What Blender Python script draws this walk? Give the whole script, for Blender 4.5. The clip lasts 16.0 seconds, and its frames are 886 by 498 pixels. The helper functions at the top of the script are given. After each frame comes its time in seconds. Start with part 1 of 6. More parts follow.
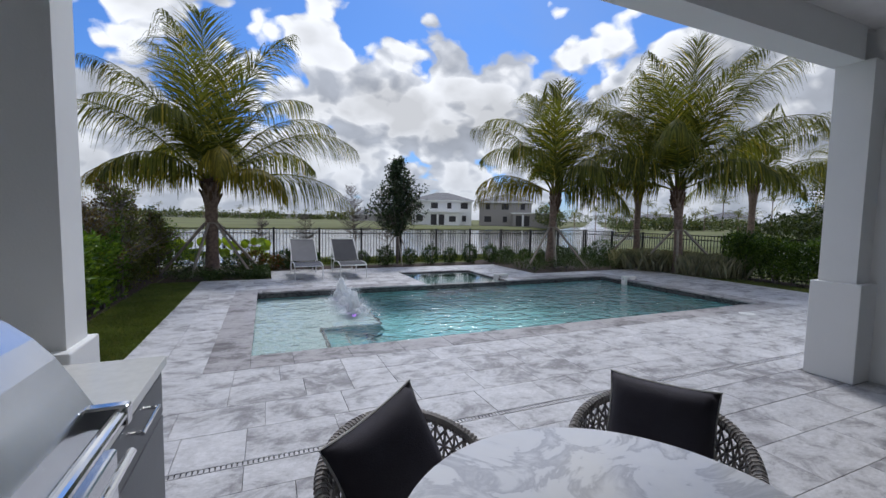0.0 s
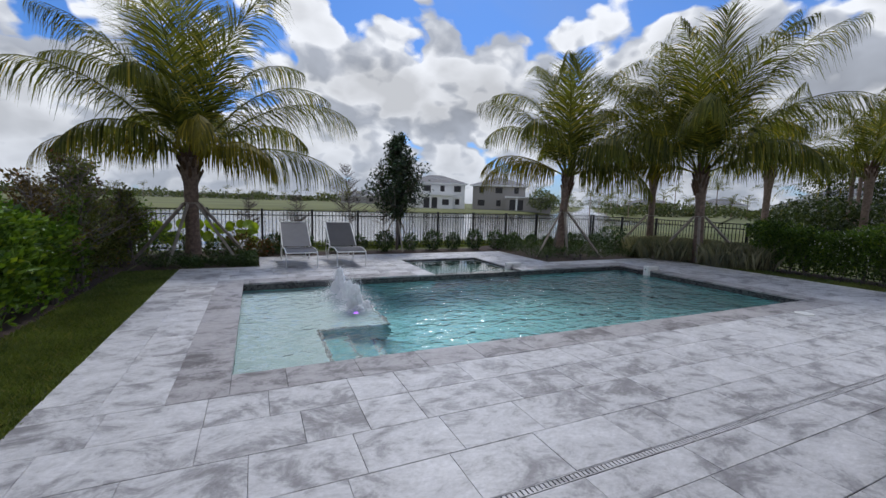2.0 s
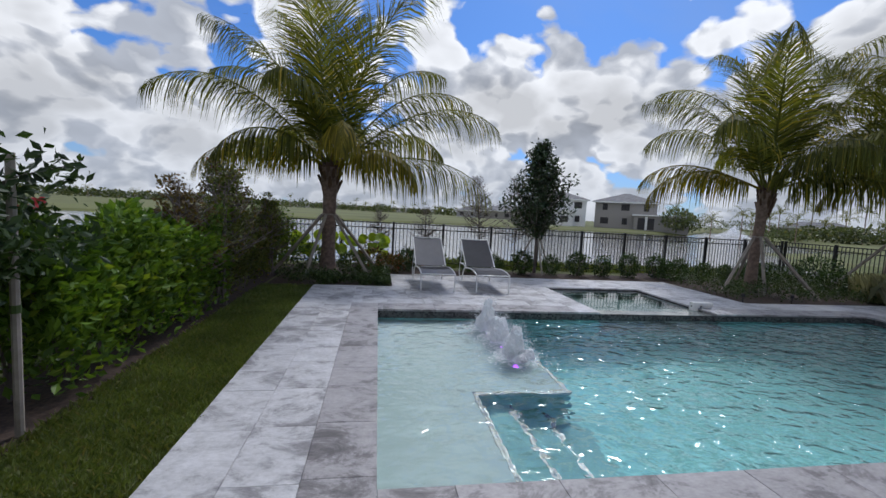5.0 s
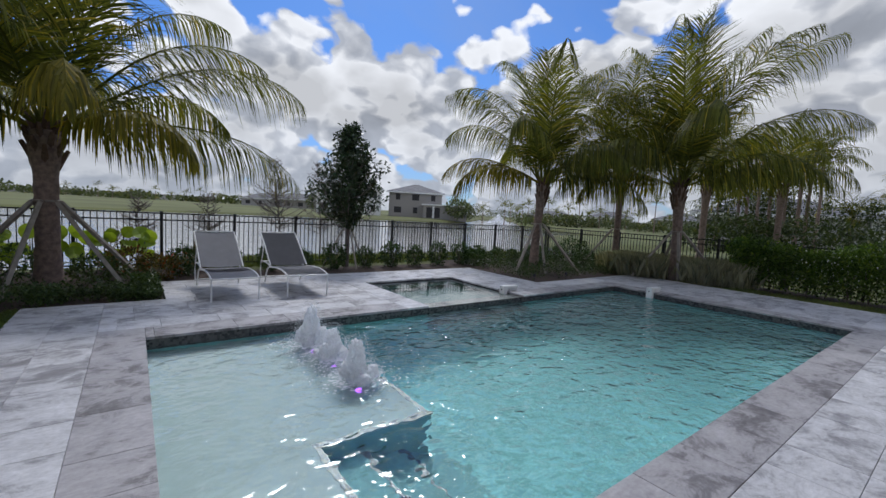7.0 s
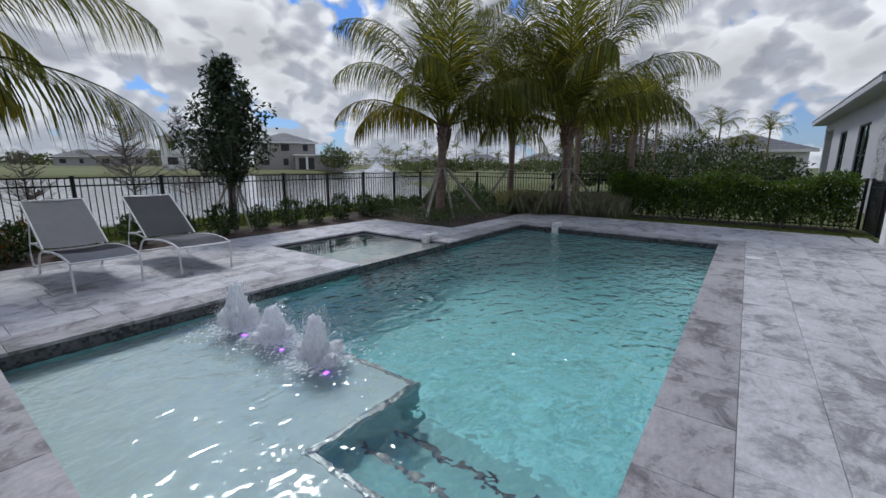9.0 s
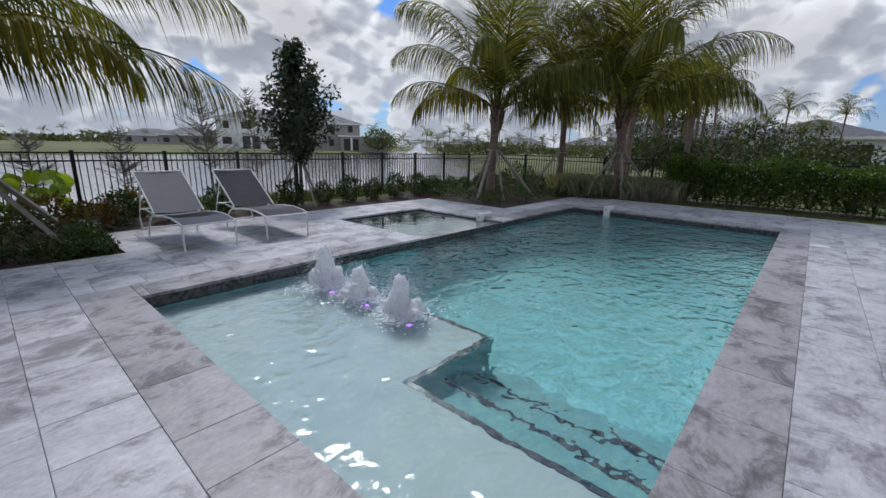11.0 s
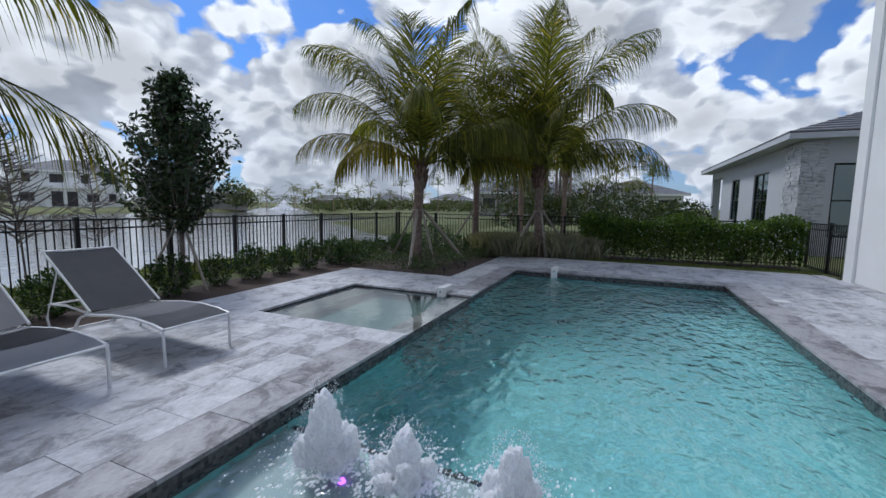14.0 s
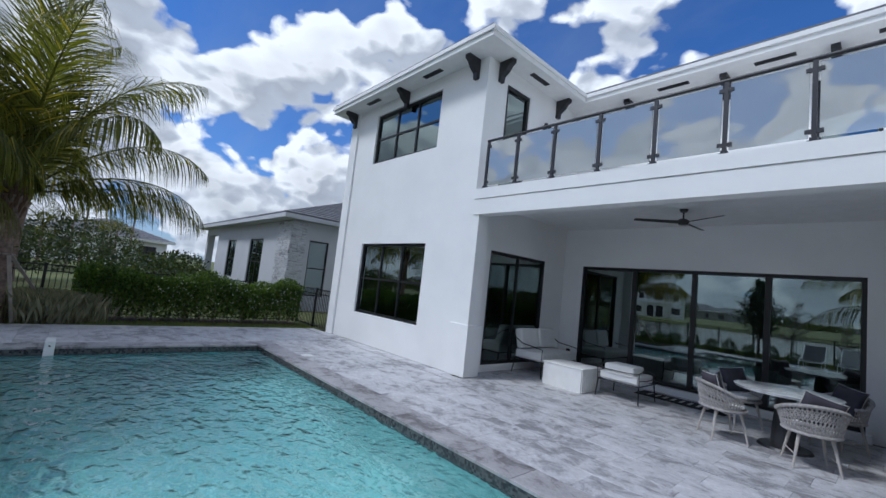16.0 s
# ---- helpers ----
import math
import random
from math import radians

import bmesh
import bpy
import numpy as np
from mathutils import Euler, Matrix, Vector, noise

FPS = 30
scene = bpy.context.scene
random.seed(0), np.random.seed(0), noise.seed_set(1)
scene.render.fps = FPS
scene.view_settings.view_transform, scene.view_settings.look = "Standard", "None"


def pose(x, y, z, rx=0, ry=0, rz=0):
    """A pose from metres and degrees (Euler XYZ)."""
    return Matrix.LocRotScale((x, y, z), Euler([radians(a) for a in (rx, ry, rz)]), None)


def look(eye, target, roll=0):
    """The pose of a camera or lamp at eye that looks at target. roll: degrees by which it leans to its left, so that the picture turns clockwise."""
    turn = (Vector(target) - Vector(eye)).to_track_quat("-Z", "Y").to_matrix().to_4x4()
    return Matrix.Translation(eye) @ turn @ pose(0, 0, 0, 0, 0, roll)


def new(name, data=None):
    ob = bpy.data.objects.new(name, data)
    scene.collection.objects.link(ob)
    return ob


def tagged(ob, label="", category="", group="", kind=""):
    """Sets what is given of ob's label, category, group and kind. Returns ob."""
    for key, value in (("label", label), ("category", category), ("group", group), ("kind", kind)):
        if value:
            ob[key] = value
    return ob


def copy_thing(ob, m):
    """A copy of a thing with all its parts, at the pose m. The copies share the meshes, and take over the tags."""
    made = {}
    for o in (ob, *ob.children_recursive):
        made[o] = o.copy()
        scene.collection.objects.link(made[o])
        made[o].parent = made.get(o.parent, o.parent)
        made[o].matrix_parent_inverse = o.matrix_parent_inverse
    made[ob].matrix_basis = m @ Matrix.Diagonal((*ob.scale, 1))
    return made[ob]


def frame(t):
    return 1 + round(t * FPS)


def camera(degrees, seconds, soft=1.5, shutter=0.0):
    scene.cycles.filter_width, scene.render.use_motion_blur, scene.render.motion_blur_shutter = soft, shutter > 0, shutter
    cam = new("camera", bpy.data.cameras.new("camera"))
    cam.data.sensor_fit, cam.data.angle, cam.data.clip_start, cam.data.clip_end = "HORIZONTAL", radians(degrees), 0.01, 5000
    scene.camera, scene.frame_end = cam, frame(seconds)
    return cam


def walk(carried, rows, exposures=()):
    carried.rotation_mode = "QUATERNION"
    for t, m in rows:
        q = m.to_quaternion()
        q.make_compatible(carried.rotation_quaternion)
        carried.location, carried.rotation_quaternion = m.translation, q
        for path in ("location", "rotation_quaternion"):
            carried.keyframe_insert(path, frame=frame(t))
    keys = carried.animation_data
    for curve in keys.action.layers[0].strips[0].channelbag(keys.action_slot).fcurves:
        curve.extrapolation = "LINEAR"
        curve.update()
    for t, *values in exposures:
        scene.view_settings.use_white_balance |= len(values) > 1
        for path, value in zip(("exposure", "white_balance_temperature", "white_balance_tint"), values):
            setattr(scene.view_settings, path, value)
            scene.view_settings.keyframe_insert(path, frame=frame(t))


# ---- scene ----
cam = camera(94.3, 16.0)
PATH = [
    (0, (0.387, 0.024, 1.523), (1.178, 1.856, 1.38), 1.0),
    (0.5, (0.42, 0.311, 1.532), (1.069, 2.197, 1.38), 1.4),
    (1, (0.42, 0.548, 1.493), (1.16, 2.396, 1.306), 1.9),
    (1.5, (0.371, 0.87, 1.518), (1.218, 2.67, 1.308), 2.0),
    (2, (0.427, 1.107, 1.502), (1.257, 2.914, 1.279), 1.7),
    (2.5, (0.492, 1.383, 1.51), (1.179, 3.248, 1.28), 1.3),
    (3, (0.427, 1.704, 1.505), (0.898, 3.634, 1.269), 1.2),
    (3.2, (0.382, 1.849, 1.518), (0.758, 3.799, 1.282), 1.2),
    (5.3, (0.148, 2.922, 1.489), (0.47, 4.889, 1.319), 3.2),
    (5.5, (0.138, 3.022, 1.503), (0.556, 4.971, 1.329), 3.3),
    (6, (0.149, 3.263, 1.447), (0.822, 5.139, 1.281), 3.4),
    (6.5, (0.204, 3.545, 1.433), (1.144, 5.302, 1.267), 3.4),
    (7, (0.125, 3.753, 1.466), (1.329, 5.341, 1.294), 3.2),
    (7.5, (0.002, 3.945, 1.465), (1.437, 5.327, 1.294), 2.7),
    (8, (-0.004, 4.162, 1.438), (1.603, 5.337, 1.248), 1.9),
    (8.5, (0.043, 4.409, 1.448), (1.68, 5.524, 1.173), 0.7),
    (9, (-0.094, 4.588, 1.415), (1.49, 5.742, 1.014), 0.4),
    (9.2, (-0.175, 4.621, 1.421), (1.377, 5.8, 0.973), 0.7),
    (11.3, (-0.608, 4.6, 1.361), (0.844, 5.891, 0.888), 1.4),
    (11.5, (-0.584, 4.727, 1.369), (0.877, 6.026, 0.944), 1.3),
    (12, (-0.558, 5.04, 1.385), (0.91, 6.363, 1.073), 1.0),
    (12.5, (-0.442, 5.457, 1.377), (0.987, 6.836, 1.137), 0.5),
    (13, (-0.415, 5.959, 1.383), (1.0, 7.358, 1.184), -0.1),
    (13.5, (-0.339, 6.358, 1.397), (1.257, 7.548, 1.201), -0.3),
    (14, (-0.144, 6.801, 1.452), (1.684, 7.584, 1.24), 0.9),
    (14.5, (0.008, 7.173, 1.513), (1.994, 7.316, 1.32), 2.5),
    (15, (0.071, 7.463, 1.508), (1.992, 6.916, 1.425), 4.3),
    (15.5, (0.185, 7.701, 1.564), (1.891, 6.66, 1.623), 5.8),
    (16, (0.163, 8.025, 1.627), (1.65, 6.701, 1.81), 6.3),
]
walk(cam, [(t, look(eye, target, roll)) for t, eye, target, roll in PATH], [(0, 0.09, 6100, 11), (1.5, 0.0, 6100, 11), (2.5, -0.04, 6100, 11), (6, 0.02, 6100, 11), (8, -0.12, 6100, 11), (9, -0.07, 6100, 11), (12, 0.0, 6100, 11), (13, 0.0, 6050, 11), (14.5, 0.03, 5750, 9), (16, 0.09, 5700, 9)])

# ---- world, sun, exposure ----
SUN_AZ, SUN_EL = 62.0, 52.0


def node(nt, kind, **kw):
    n = nt.nodes.new(kind)
    for k, v in kw.items():
        if k.startswith("i_"):
            n.inputs[k[2:].replace("_", " ")].default_value = v
        elif k == "operation":
            n.operation = v
        elif k == "blend":
            n.blend_type = v
        elif k == "dtype":
            n.data_type = v
    return n


def ramp(nt, src, stops):
    r = nt.nodes.new("ShaderNodeValToRGB")
    e = r.color_ramp.elements
    while len(e) < len(stops):
        e.new(0.5)
    for q, (p, c) in zip(e, stops):
        q.position = p
        q.color = (*c, 1) if isinstance(c, tuple) else (c, c, c, 1)
    nt.links.new(src, r.inputs[0])
    return r.outputs[0]


def mathn(nt, op, a, b=None, clamp=False):
    m = nt.nodes.new("ShaderNodeMath")
    m.operation, m.use_clamp = op, clamp
    for i, v in enumerate((a, b)):
        if v is None:
            continue
        if isinstance(v, (int, float)):
            m.inputs[i].default_value = v
        else:
            nt.links.new(v, m.inputs[i])
    return m.outputs[0]


def mix(nt, fac, a, b, blend="MIX"):
    m = nt.nodes.new("ShaderNodeMix")
    m.data_type, m.blend_type = "RGBA", blend
    for sock, v in ((m.inputs[0], fac), (m.inputs[6], a), (m.inputs[7], b)):
        if isinstance(v, (int, float)):
            sock.default_value = v
        elif isinstance(v, tuple):
            sock.default_value = (*v, 1)
        else:
            nt.links.new(v, sock)
    return m.outputs[2]


def noise_tex(nt, vec, scale, detail=4.0, rough=0.55, dist=0.0):
    n = nt.nodes.new("ShaderNodeTexNoise")
    n.inputs["Scale"].default_value = scale
    n.inputs["Detail"].default_value = detail
    n.inputs["Roughness"].default_value = rough
    n.inputs["Distortion"].default_value = dist
    if vec is not None:
        nt.links.new(vec, n.inputs["Vector"])
    return n.outputs["Fac"]


def mapping(nt, vec, scale=(1, 1, 1), loc=(0, 0, 0), rot=(0, 0, 0)):
    m = nt.nodes.new("ShaderNodeMapping")
    m.inputs["Scale"].default_value = scale
    m.inputs["Location"].default_value = loc
    m.inputs["Rotation"].default_value = rot
    nt.links.new(vec, m.inputs["Vector"])
    return m.outputs[0]


def make_world():
    w = bpy.data.worlds.new("sky")
    scene.world = w
    w.use_nodes = True
    nt = w.node_tree
    nt.nodes.clear()
    out = nt.nodes.new("ShaderNodeOutputWorld")
    sky = nt.nodes.new("ShaderNodeTexSky")
    sky.sky_type = "NISHITA"
    sky.sun_disc = False
    sky.sun_elevation = radians(SUN_EL)
    sky.sun_rotation = radians(90 - SUN_AZ)
    sky.air_density, sky.dust_density, sky.ozone_density = 1.0, 0.6, 3.0
    tc = nt.nodes.new("ShaderNodeTexCoord")
    d = tc.outputs["Generated"]
    # clouds lie on a layer overhead: they shrink and crowd towards the horizon
    sep = nt.nodes.new("ShaderNodeSeparateXYZ")
    nt.links.new(d, sep.inputs[0])
    den = mathn(nt, "ADD", mathn(nt, "MAXIMUM", sep.outputs[2], 0.0), 0.72)
    vx, vy = mathn(nt, "DIVIDE", sep.outputs[0], den), mathn(nt, "DIVIDE", sep.outputs[1], den)
    vz = mathn(nt, "MULTIPLY", sep.outputs[2], 0.85)
    comb = nt.nodes.new("ShaderNodeCombineXYZ")
    for i, v in enumerate((vx, vy, vz)):
        nt.links.new(v, comb.inputs[i])
    p = comb.outputs[0]
    p0 = mapping(nt, p, loc=CLOUD_SHIFT)
    warp = nt.nodes.new("ShaderNodeTexNoise")
    warp.inputs["Scale"].default_value = 6.0
    warp.inputs["Detail"].default_value = 4.0
    nt.links.new(p0, warp.inputs["Vector"])
    wv = nt.nodes.new("ShaderNodeVectorMath")
    wv.operation = "MULTIPLY_ADD"
    nt.links.new(warp.outputs["Color"], wv.inputs[0])
    wv.inputs[1].default_value = (0.10, 0.10, 0.10)
    nt.links.new(p0, wv.inputs[2])

    low = ramp(nt, sep.outputs[2], [(0.12, 0.12), (0.50, 0.0)])

    def density(off):
        q = mapping(nt, wv.outputs[0], loc=off)
        big = noise_tex(nt, q, 2.3, 2.0, 0.5)
        fine = noise_tex(nt, q, 7.0, 7.0, 0.58)
        puffs = None
        for sc, am in ((5.6, 0.34), (12.0, 0.22), (27.0, 0.12)):
            vo = nt.nodes.new("ShaderNodeTexVoronoi")
            vo.feature = "SMOOTH_F1"
            vo.inputs["Scale"].default_value = sc
            vo.inputs["Smoothness"].default_value = 0.25
            nt.links.new(q, vo.inputs["Vector"])
            b = mathn(nt, "MULTIPLY", mathn(nt, "SUBTRACT", 0.5, vo.outputs["Distance"]), am)
            puffs = b if puffs is None else mathn(nt, "ADD", puffs, b)
        d0 = mathn(nt, "ADD", mathn(nt, "MULTIPLY", big, 1.0), mathn(nt, "MULTIPLY", fine, 0.30))
        return mathn(nt, "ADD", mathn(nt, "ADD", d0, puffs), low)
    dens = density((0, 0, 0))
    dens1 = density((0.010, 0.022, 0.035))
    mask = ramp(nt, dens, [(TH, 0.0), (TH + 0.045, 1.0)])
    lit = mathn(nt, "SUBTRACT", dens, dens1)
    shade = ramp(nt, mathn(nt, "ADD", mathn(nt, "MULTIPLY", lit, 6.0), 0.5), [(0.10, (0.66, 0.69, 0.75)), (0.46, (0.92, 0.94, 0.98)), (0.78, (1.34, 1.34, 1.34))])
    thick = ramp(nt, dens, [(TH, 1.12), (TH + 0.10, 1.0), (TH + 0.36, 0.66)])
    cloud = mix(nt, 1.0, shade, thick, "MULTIPLY")
    hz = ramp(nt, sep.outputs[2], [(0.0, 1.0), (0.22, 0.0)])
    skyc = mix(nt, 1.0, sky.outputs[0], SKY_GAIN, "MULTIPLY")
    wisps = ramp(nt, noise_tex(nt, mapping(nt, p, scale=(0.8, 1.8, 1.0)), 1.3, 6.0, 0.6), [(0.50, 0.0), (0.85, 0.35)])
    skyc = mix(nt, wisps, skyc, (0.55 * CG, 0.6 * CG, 0.66 * CG))
    cl = mix(nt, 1.0, cloud, (CG, CG, CG), "MULTIPLY")
    col = mix(nt, mask, skyc, cl)
    col = mix(nt, mathn(nt, "MULTIPLY", hz, 0.5), col, (0.60 * CG, 0.66 * CG, 0.75 * CG))
    bg = nt.nodes.new("ShaderNodeBackground")
    bg.inputs[1].default_value = 0.1
    nt.links.new(col, bg.inputs[0])
    nt.links.new(bg.outputs[0], out.inputs[0])


CLOUD_SHIFT = (6.993, 6.926, 6.563)
TH = 0.585
CG = 6.8
SKY_GAIN = (0.48, 0.76, 1.16)
make_world()
sun = new("sun", bpy.data.lights.new("sun", "SUN"))
sun.data.energy, sun.data.angle, sun.data.color = 1.9, radians(12), (1.0, 0.96, 0.9)
az, el = radians(SUN_AZ), radians(SUN_EL)
sun.matrix_world = look((math.cos(az) * math.cos(el) * 50, math.sin(az) * math.cos(el) * 50, math.sin(el) * 50), (0, 0, 0))
scene.view_settings.exposure = 0.0


# ---- materials ----
def mat(name, color=(0.5, 0.5, 0.5), rough=0.6, metal=0.0, spec=0.5):
    m = bpy.data.materials.new(name)
    m.use_nodes = True
    b = m.node_tree.nodes["Principled BSDF"]
    b.inputs["Base Color"].default_value = (*color, 1)
    b.inputs["Roughness"].default_value = rough
    b.inputs["Metallic"].default_value = metal
    b.inputs["Specular IOR Level"].default_value = spec
    return m, m.node_tree, b


def coords(nt, kind="Object"):
    return nt.nodes.new("ShaderNodeTexCoord").outputs[kind]


def world_pos(nt):
    return nt.nodes.new("ShaderNodeNewGeometry").outputs["Position"]


def bump(nt, b, height, strength=0.3, dist=0.01):
    n = nt.nodes.new("ShaderNodeBump")
    n.inputs["Strength"].default_value = strength
    n.inputs["Distance"].default_value = dist
    nt.links.new(height, n.inputs["Height"])
    nt.links.new(n.outputs[0], b.inputs["Normal"])
    return n


def plain(name, color, rough=0.6, metal=0.0, var=0.12, scale=6.0, bumps=0.15, bscale=60.0):
    """A paint or cloth with slight blotches and fine relief."""
    m, nt, b = mat(name, color, rough, metal)
    p = world_pos(nt)
    f = noise_tex(nt, p, scale, 5.0)
    lo = tuple(c * (1 - var) for c in color)
    hi = tuple(min(1, c * (1 + var)) for c in color)
    nt.links.new(ramp(nt, f, [(0.3, lo), (0.7, hi)]), b.inputs["Base Color"])
    if bumps:
        bump(nt, b, noise_tex(nt, p, bscale, 3.0), bumps, 0.004)
    return m


def stone(name, light, dark, warm, stretch=(0.75, 2.2, 1.0)):
    """Silver travertine: drifting bands, blotches and pits, each paver its own shade."""
    m, nt, b = mat(name, light, 0.5)
    info = nt.nodes.new("ShaderNodeObjectInfo").outputs["Random"]
    p = world_pos(nt)
    off = nt.nodes.new("ShaderNodeCombineXYZ")
    r = mathn(nt, "MULTIPLY", info, 37.0)
    for i in range(3):
        nt.links.new(r, off.inputs[i])
    add = nt.nodes.new("ShaderNodeVectorMath")
    nt.links.new(p, add.inputs[0])
    nt.links.new(off.outputs[0], add.inputs[1])
    q = mapping(nt, add.outputs[0], scale=stretch)
    bands = noise_tex(nt, q, 2.9, 10.0, 0.74, 0.5)
    wide = noise_tex(nt, mapping(nt, p, scale=stretch), 0.8, 4.0, 0.6, 0.3)
    mixed = mathn(nt, "ADD", mathn(nt, "MULTIPLY", bands, 0.80), mathn(nt, "MULTIPLY", wide, 0.26))
    mixed = mathn(nt, "ADD", mixed, mathn(nt, "MULTIPLY", mathn(nt, "SUBTRACT", info, 0.5), 0.055))
    c = ramp(nt, mixed, [(0.415, dark), (0.478, warm), (0.522, light), (0.66, tuple(min(1, v * 1.28) for v in light))])
    grain = noise_tex(nt, mapping(nt, add.outputs[0], scale=(1, 1.6, 1)), 22.0, 6.0, 0.75)
    c = mix(nt, 0.55, c, ramp(nt, grain, [(0.33, 0.62), (0.60, 1.06)]), "MULTIPLY")
    nt.links.new(c, b.inputs["Base Color"])
    pits = ramp(nt, noise_tex(nt, q, 26.0, 3.0, 0.7), [(0.30, 0.0), (0.38, 1.0)])
    bump(nt, b, mathn(nt, "ADD", pits, mathn(nt, "MULTIPLY", bands, 0.6)), 0.35, 0.003)
    nt.links.new(ramp(nt, wide, [(0.3, 0.62), (0.7, 0.42)]), b.inputs["Roughness"])
    return m


def leafy(name, dark, light, yellow=None, trans=0.35, rough=0.45, spec=0.4):
    """Leaves: each island of the mesh has its own green; some light comes through."""
    m = bpy.data.materials.new(name)
    m.use_nodes = True
    nt = m.node_tree
    b = nt.nodes["Principled BSDF"]
    rnd = nt.nodes.new("ShaderNodeNewGeometry").outputs["Random Per Island"]
    stops = [(0.0, dark), (0.75, light)]
    if yellow:
        stops += [(0.9, light), (1.0, yellow)]
    c = ramp(nt, rnd, stops)
    n = noise_tex(nt, world_pos(nt), 1.7, 3.0)
    c = mix(nt, 1.0, c, ramp(nt, n, [(0.3, 0.65), (0.7, 1.25)]), "MULTIPLY")
    nt.links.new(c, b.inputs["Base Color"])
    b.inputs["Roughness"].default_value = rough
    b.inputs["Specular IOR Level"].default_value = spec
    tr = nt.nodes.new("ShaderNodeBsdfTranslucent")
    nt.links.new(mix(nt, 1.0, c, (1.5, 1.45, 0.6), "MULTIPLY"), tr.inputs[0])
    mx = nt.nodes.new("ShaderNodeMixShader")
    mx.inputs[0].default_value = trans
    nt.links.new(b.outputs[0], mx.inputs[1])
    nt.links.new(tr.outputs[0], mx.inputs[2])
    nt.links.new(mx.outputs[0], nt.nodes["Material Output"].inputs[0])
    return m


def clear(name, tint, ior, rough=0.0, rip=None, body=None, bodyfac=0.0, refract=False, calm=None, sheen=(0.8, 0.8, 0.8)):
    """Glass or still water: light passes with a tint, the surface reflects by the angle."""
    m = bpy.data.materials.new(name)
    m.use_nodes = True
    nt = m.node_tree
    nt.nodes.clear()
    out = nt.nodes.new("ShaderNodeOutputMaterial")
    t = nt.nodes.new("ShaderNodeBsdfTransparent")
    t.inputs[0].default_value = (*tint, 1)
    g = nt.nodes.new("ShaderNodeBsdfGlossy")
    g.inputs["Roughness"].default_value = rough
    g.inputs["Color"].default_value = (*sheen, 1)
    fr = nt.nodes.new("ShaderNodeFresnel")
    fr.inputs[0].default_value = ior
    under = t.outputs[0]
    if body:
        db = nt.nodes.new("ShaderNodeBsdfDiffuse")
        db.inputs[0].default_value = (*body, 1)
        m2 = nt.nodes.new("ShaderNodeMixShader")
        m2.inputs[0].default_value = bodyfac
        nt.links.new(t.outputs[0], m2.inputs[1])
        nt.links.new(db.outputs[0], m2.inputs[2])
        under = m2.outputs[0]
    mx = nt.nodes.new("ShaderNodeMixShader")
    nt.links.new(fr.outputs[0], mx.inputs[0])
    nt.links.new(under, mx.inputs[1])
    nt.links.new(g.outputs[0], mx.inputs[2])
    nt.links.new(mx.outputs[0], out.inputs[0])
    if refract:
        under.node.id_data.nodes.remove(t)
        t = nt.nodes.new("ShaderNodeBsdfRefraction")
        t.inputs["Color"].default_value = (*tint, 1)
        t.inputs["IOR"].default_value = ior
        nt.links.new(t.outputs[0], mx.inputs[1])
    if rip:
        p = world_pos(nt)
        h = None
        for sc, det, amp, st in rip:
            n = mathn(nt, "MULTIPLY", noise_tex(nt, mapping(nt, p, scale=st), sc, det, 0.5, 0.35), amp)
            h = n if h is None else mathn(nt, "ADD", h, n)
        if calm:
            # the water lies calmer over the shallow shelf
            sx = nt.nodes.new("ShaderNodeSeparateXYZ")
            nt.links.new(p, sx.inputs[0])
            f = nt.nodes.new("ShaderNodeMapRange")
            f.interpolation_type = "SMOOTHSTEP"
            for k, v in zip((1, 2, 3, 4), calm):
                f.inputs[k].default_value = v
            nt.links.new(sx.outputs[0], f.inputs[0])
            h = mathn(nt, "MULTIPLY", h, f.outputs[0])
        bn = nt.nodes.new("ShaderNodeBump")
        bn.inputs["Strength"].default_value = 1.0
        bn.inputs["Distance"].default_value = 1.0
        nt.links.new(h, bn.inputs["Height"])
        nt.links.new(bn.outputs[0], g.inputs["Normal"])
        nt.links.new(bn.outputs[0], fr.inputs["Normal"])
        if refract:
            nt.links.new(bn.outputs[0], t.inputs["Normal"])
    return m


M = {}
M["travertine"] = stone("travertine", (0.495, 0.49, 0.505), (0.225, 0.217, 0.227), (0.35, 0.342, 0.356), (1.0, 1.25, 1.0))
M["coping"] = stone("coping stone", (0.33, 0.315, 0.325), (0.12, 0.11, 0.115), (0.205, 0.193, 0.2), (1.0, 1.4, 1.0))
M["joint"] = plain("joint sand", (0.27, 0.26, 0.26), 0.95)
M["stucco"] = plain("white stucco", (0.80, 0.80, 0.79), 0.85, var=0.03, scale=1.2, bumps=0.25, bscale=90)
M["soffit"] = plain("soffit paint", (0.80, 0.79, 0.78), 0.8, var=0.04)
M["black"] = plain("black aluminium", (0.018, 0.018, 0.02), 0.4, 0.3, bumps=0)
M["bronze"] = plain("dark bronze paint", (0.035, 0.035, 0.04), 0.45, 0.3, bumps=0)
M["steel"] = plain("brushed stainless steel", (0.62, 0.63, 0.65), 0.22, 1.0, var=0.05, bumps=0)
M["chrome"] = plain("chrome", (0.8, 0.8, 0.8), 0.08, 1.0, var=0.02, bumps=0)
M["cabinet"] = plain("dark grey cabinet", (0.085, 0.09, 0.10), 0.45, var=0.08)
M["quartz"] = plain("pale grey quartz", (0.62, 0.62, 0.60), 0.25, var=0.05, scale=30, bumps=0)
M["grout"] = plain("charcoal", (0.03, 0.03, 0.035), 0.7)
M["rooftile"] = plain("grey roof tile", (0.15, 0.15, 0.16), 0.75, var=0.25, scale=3)
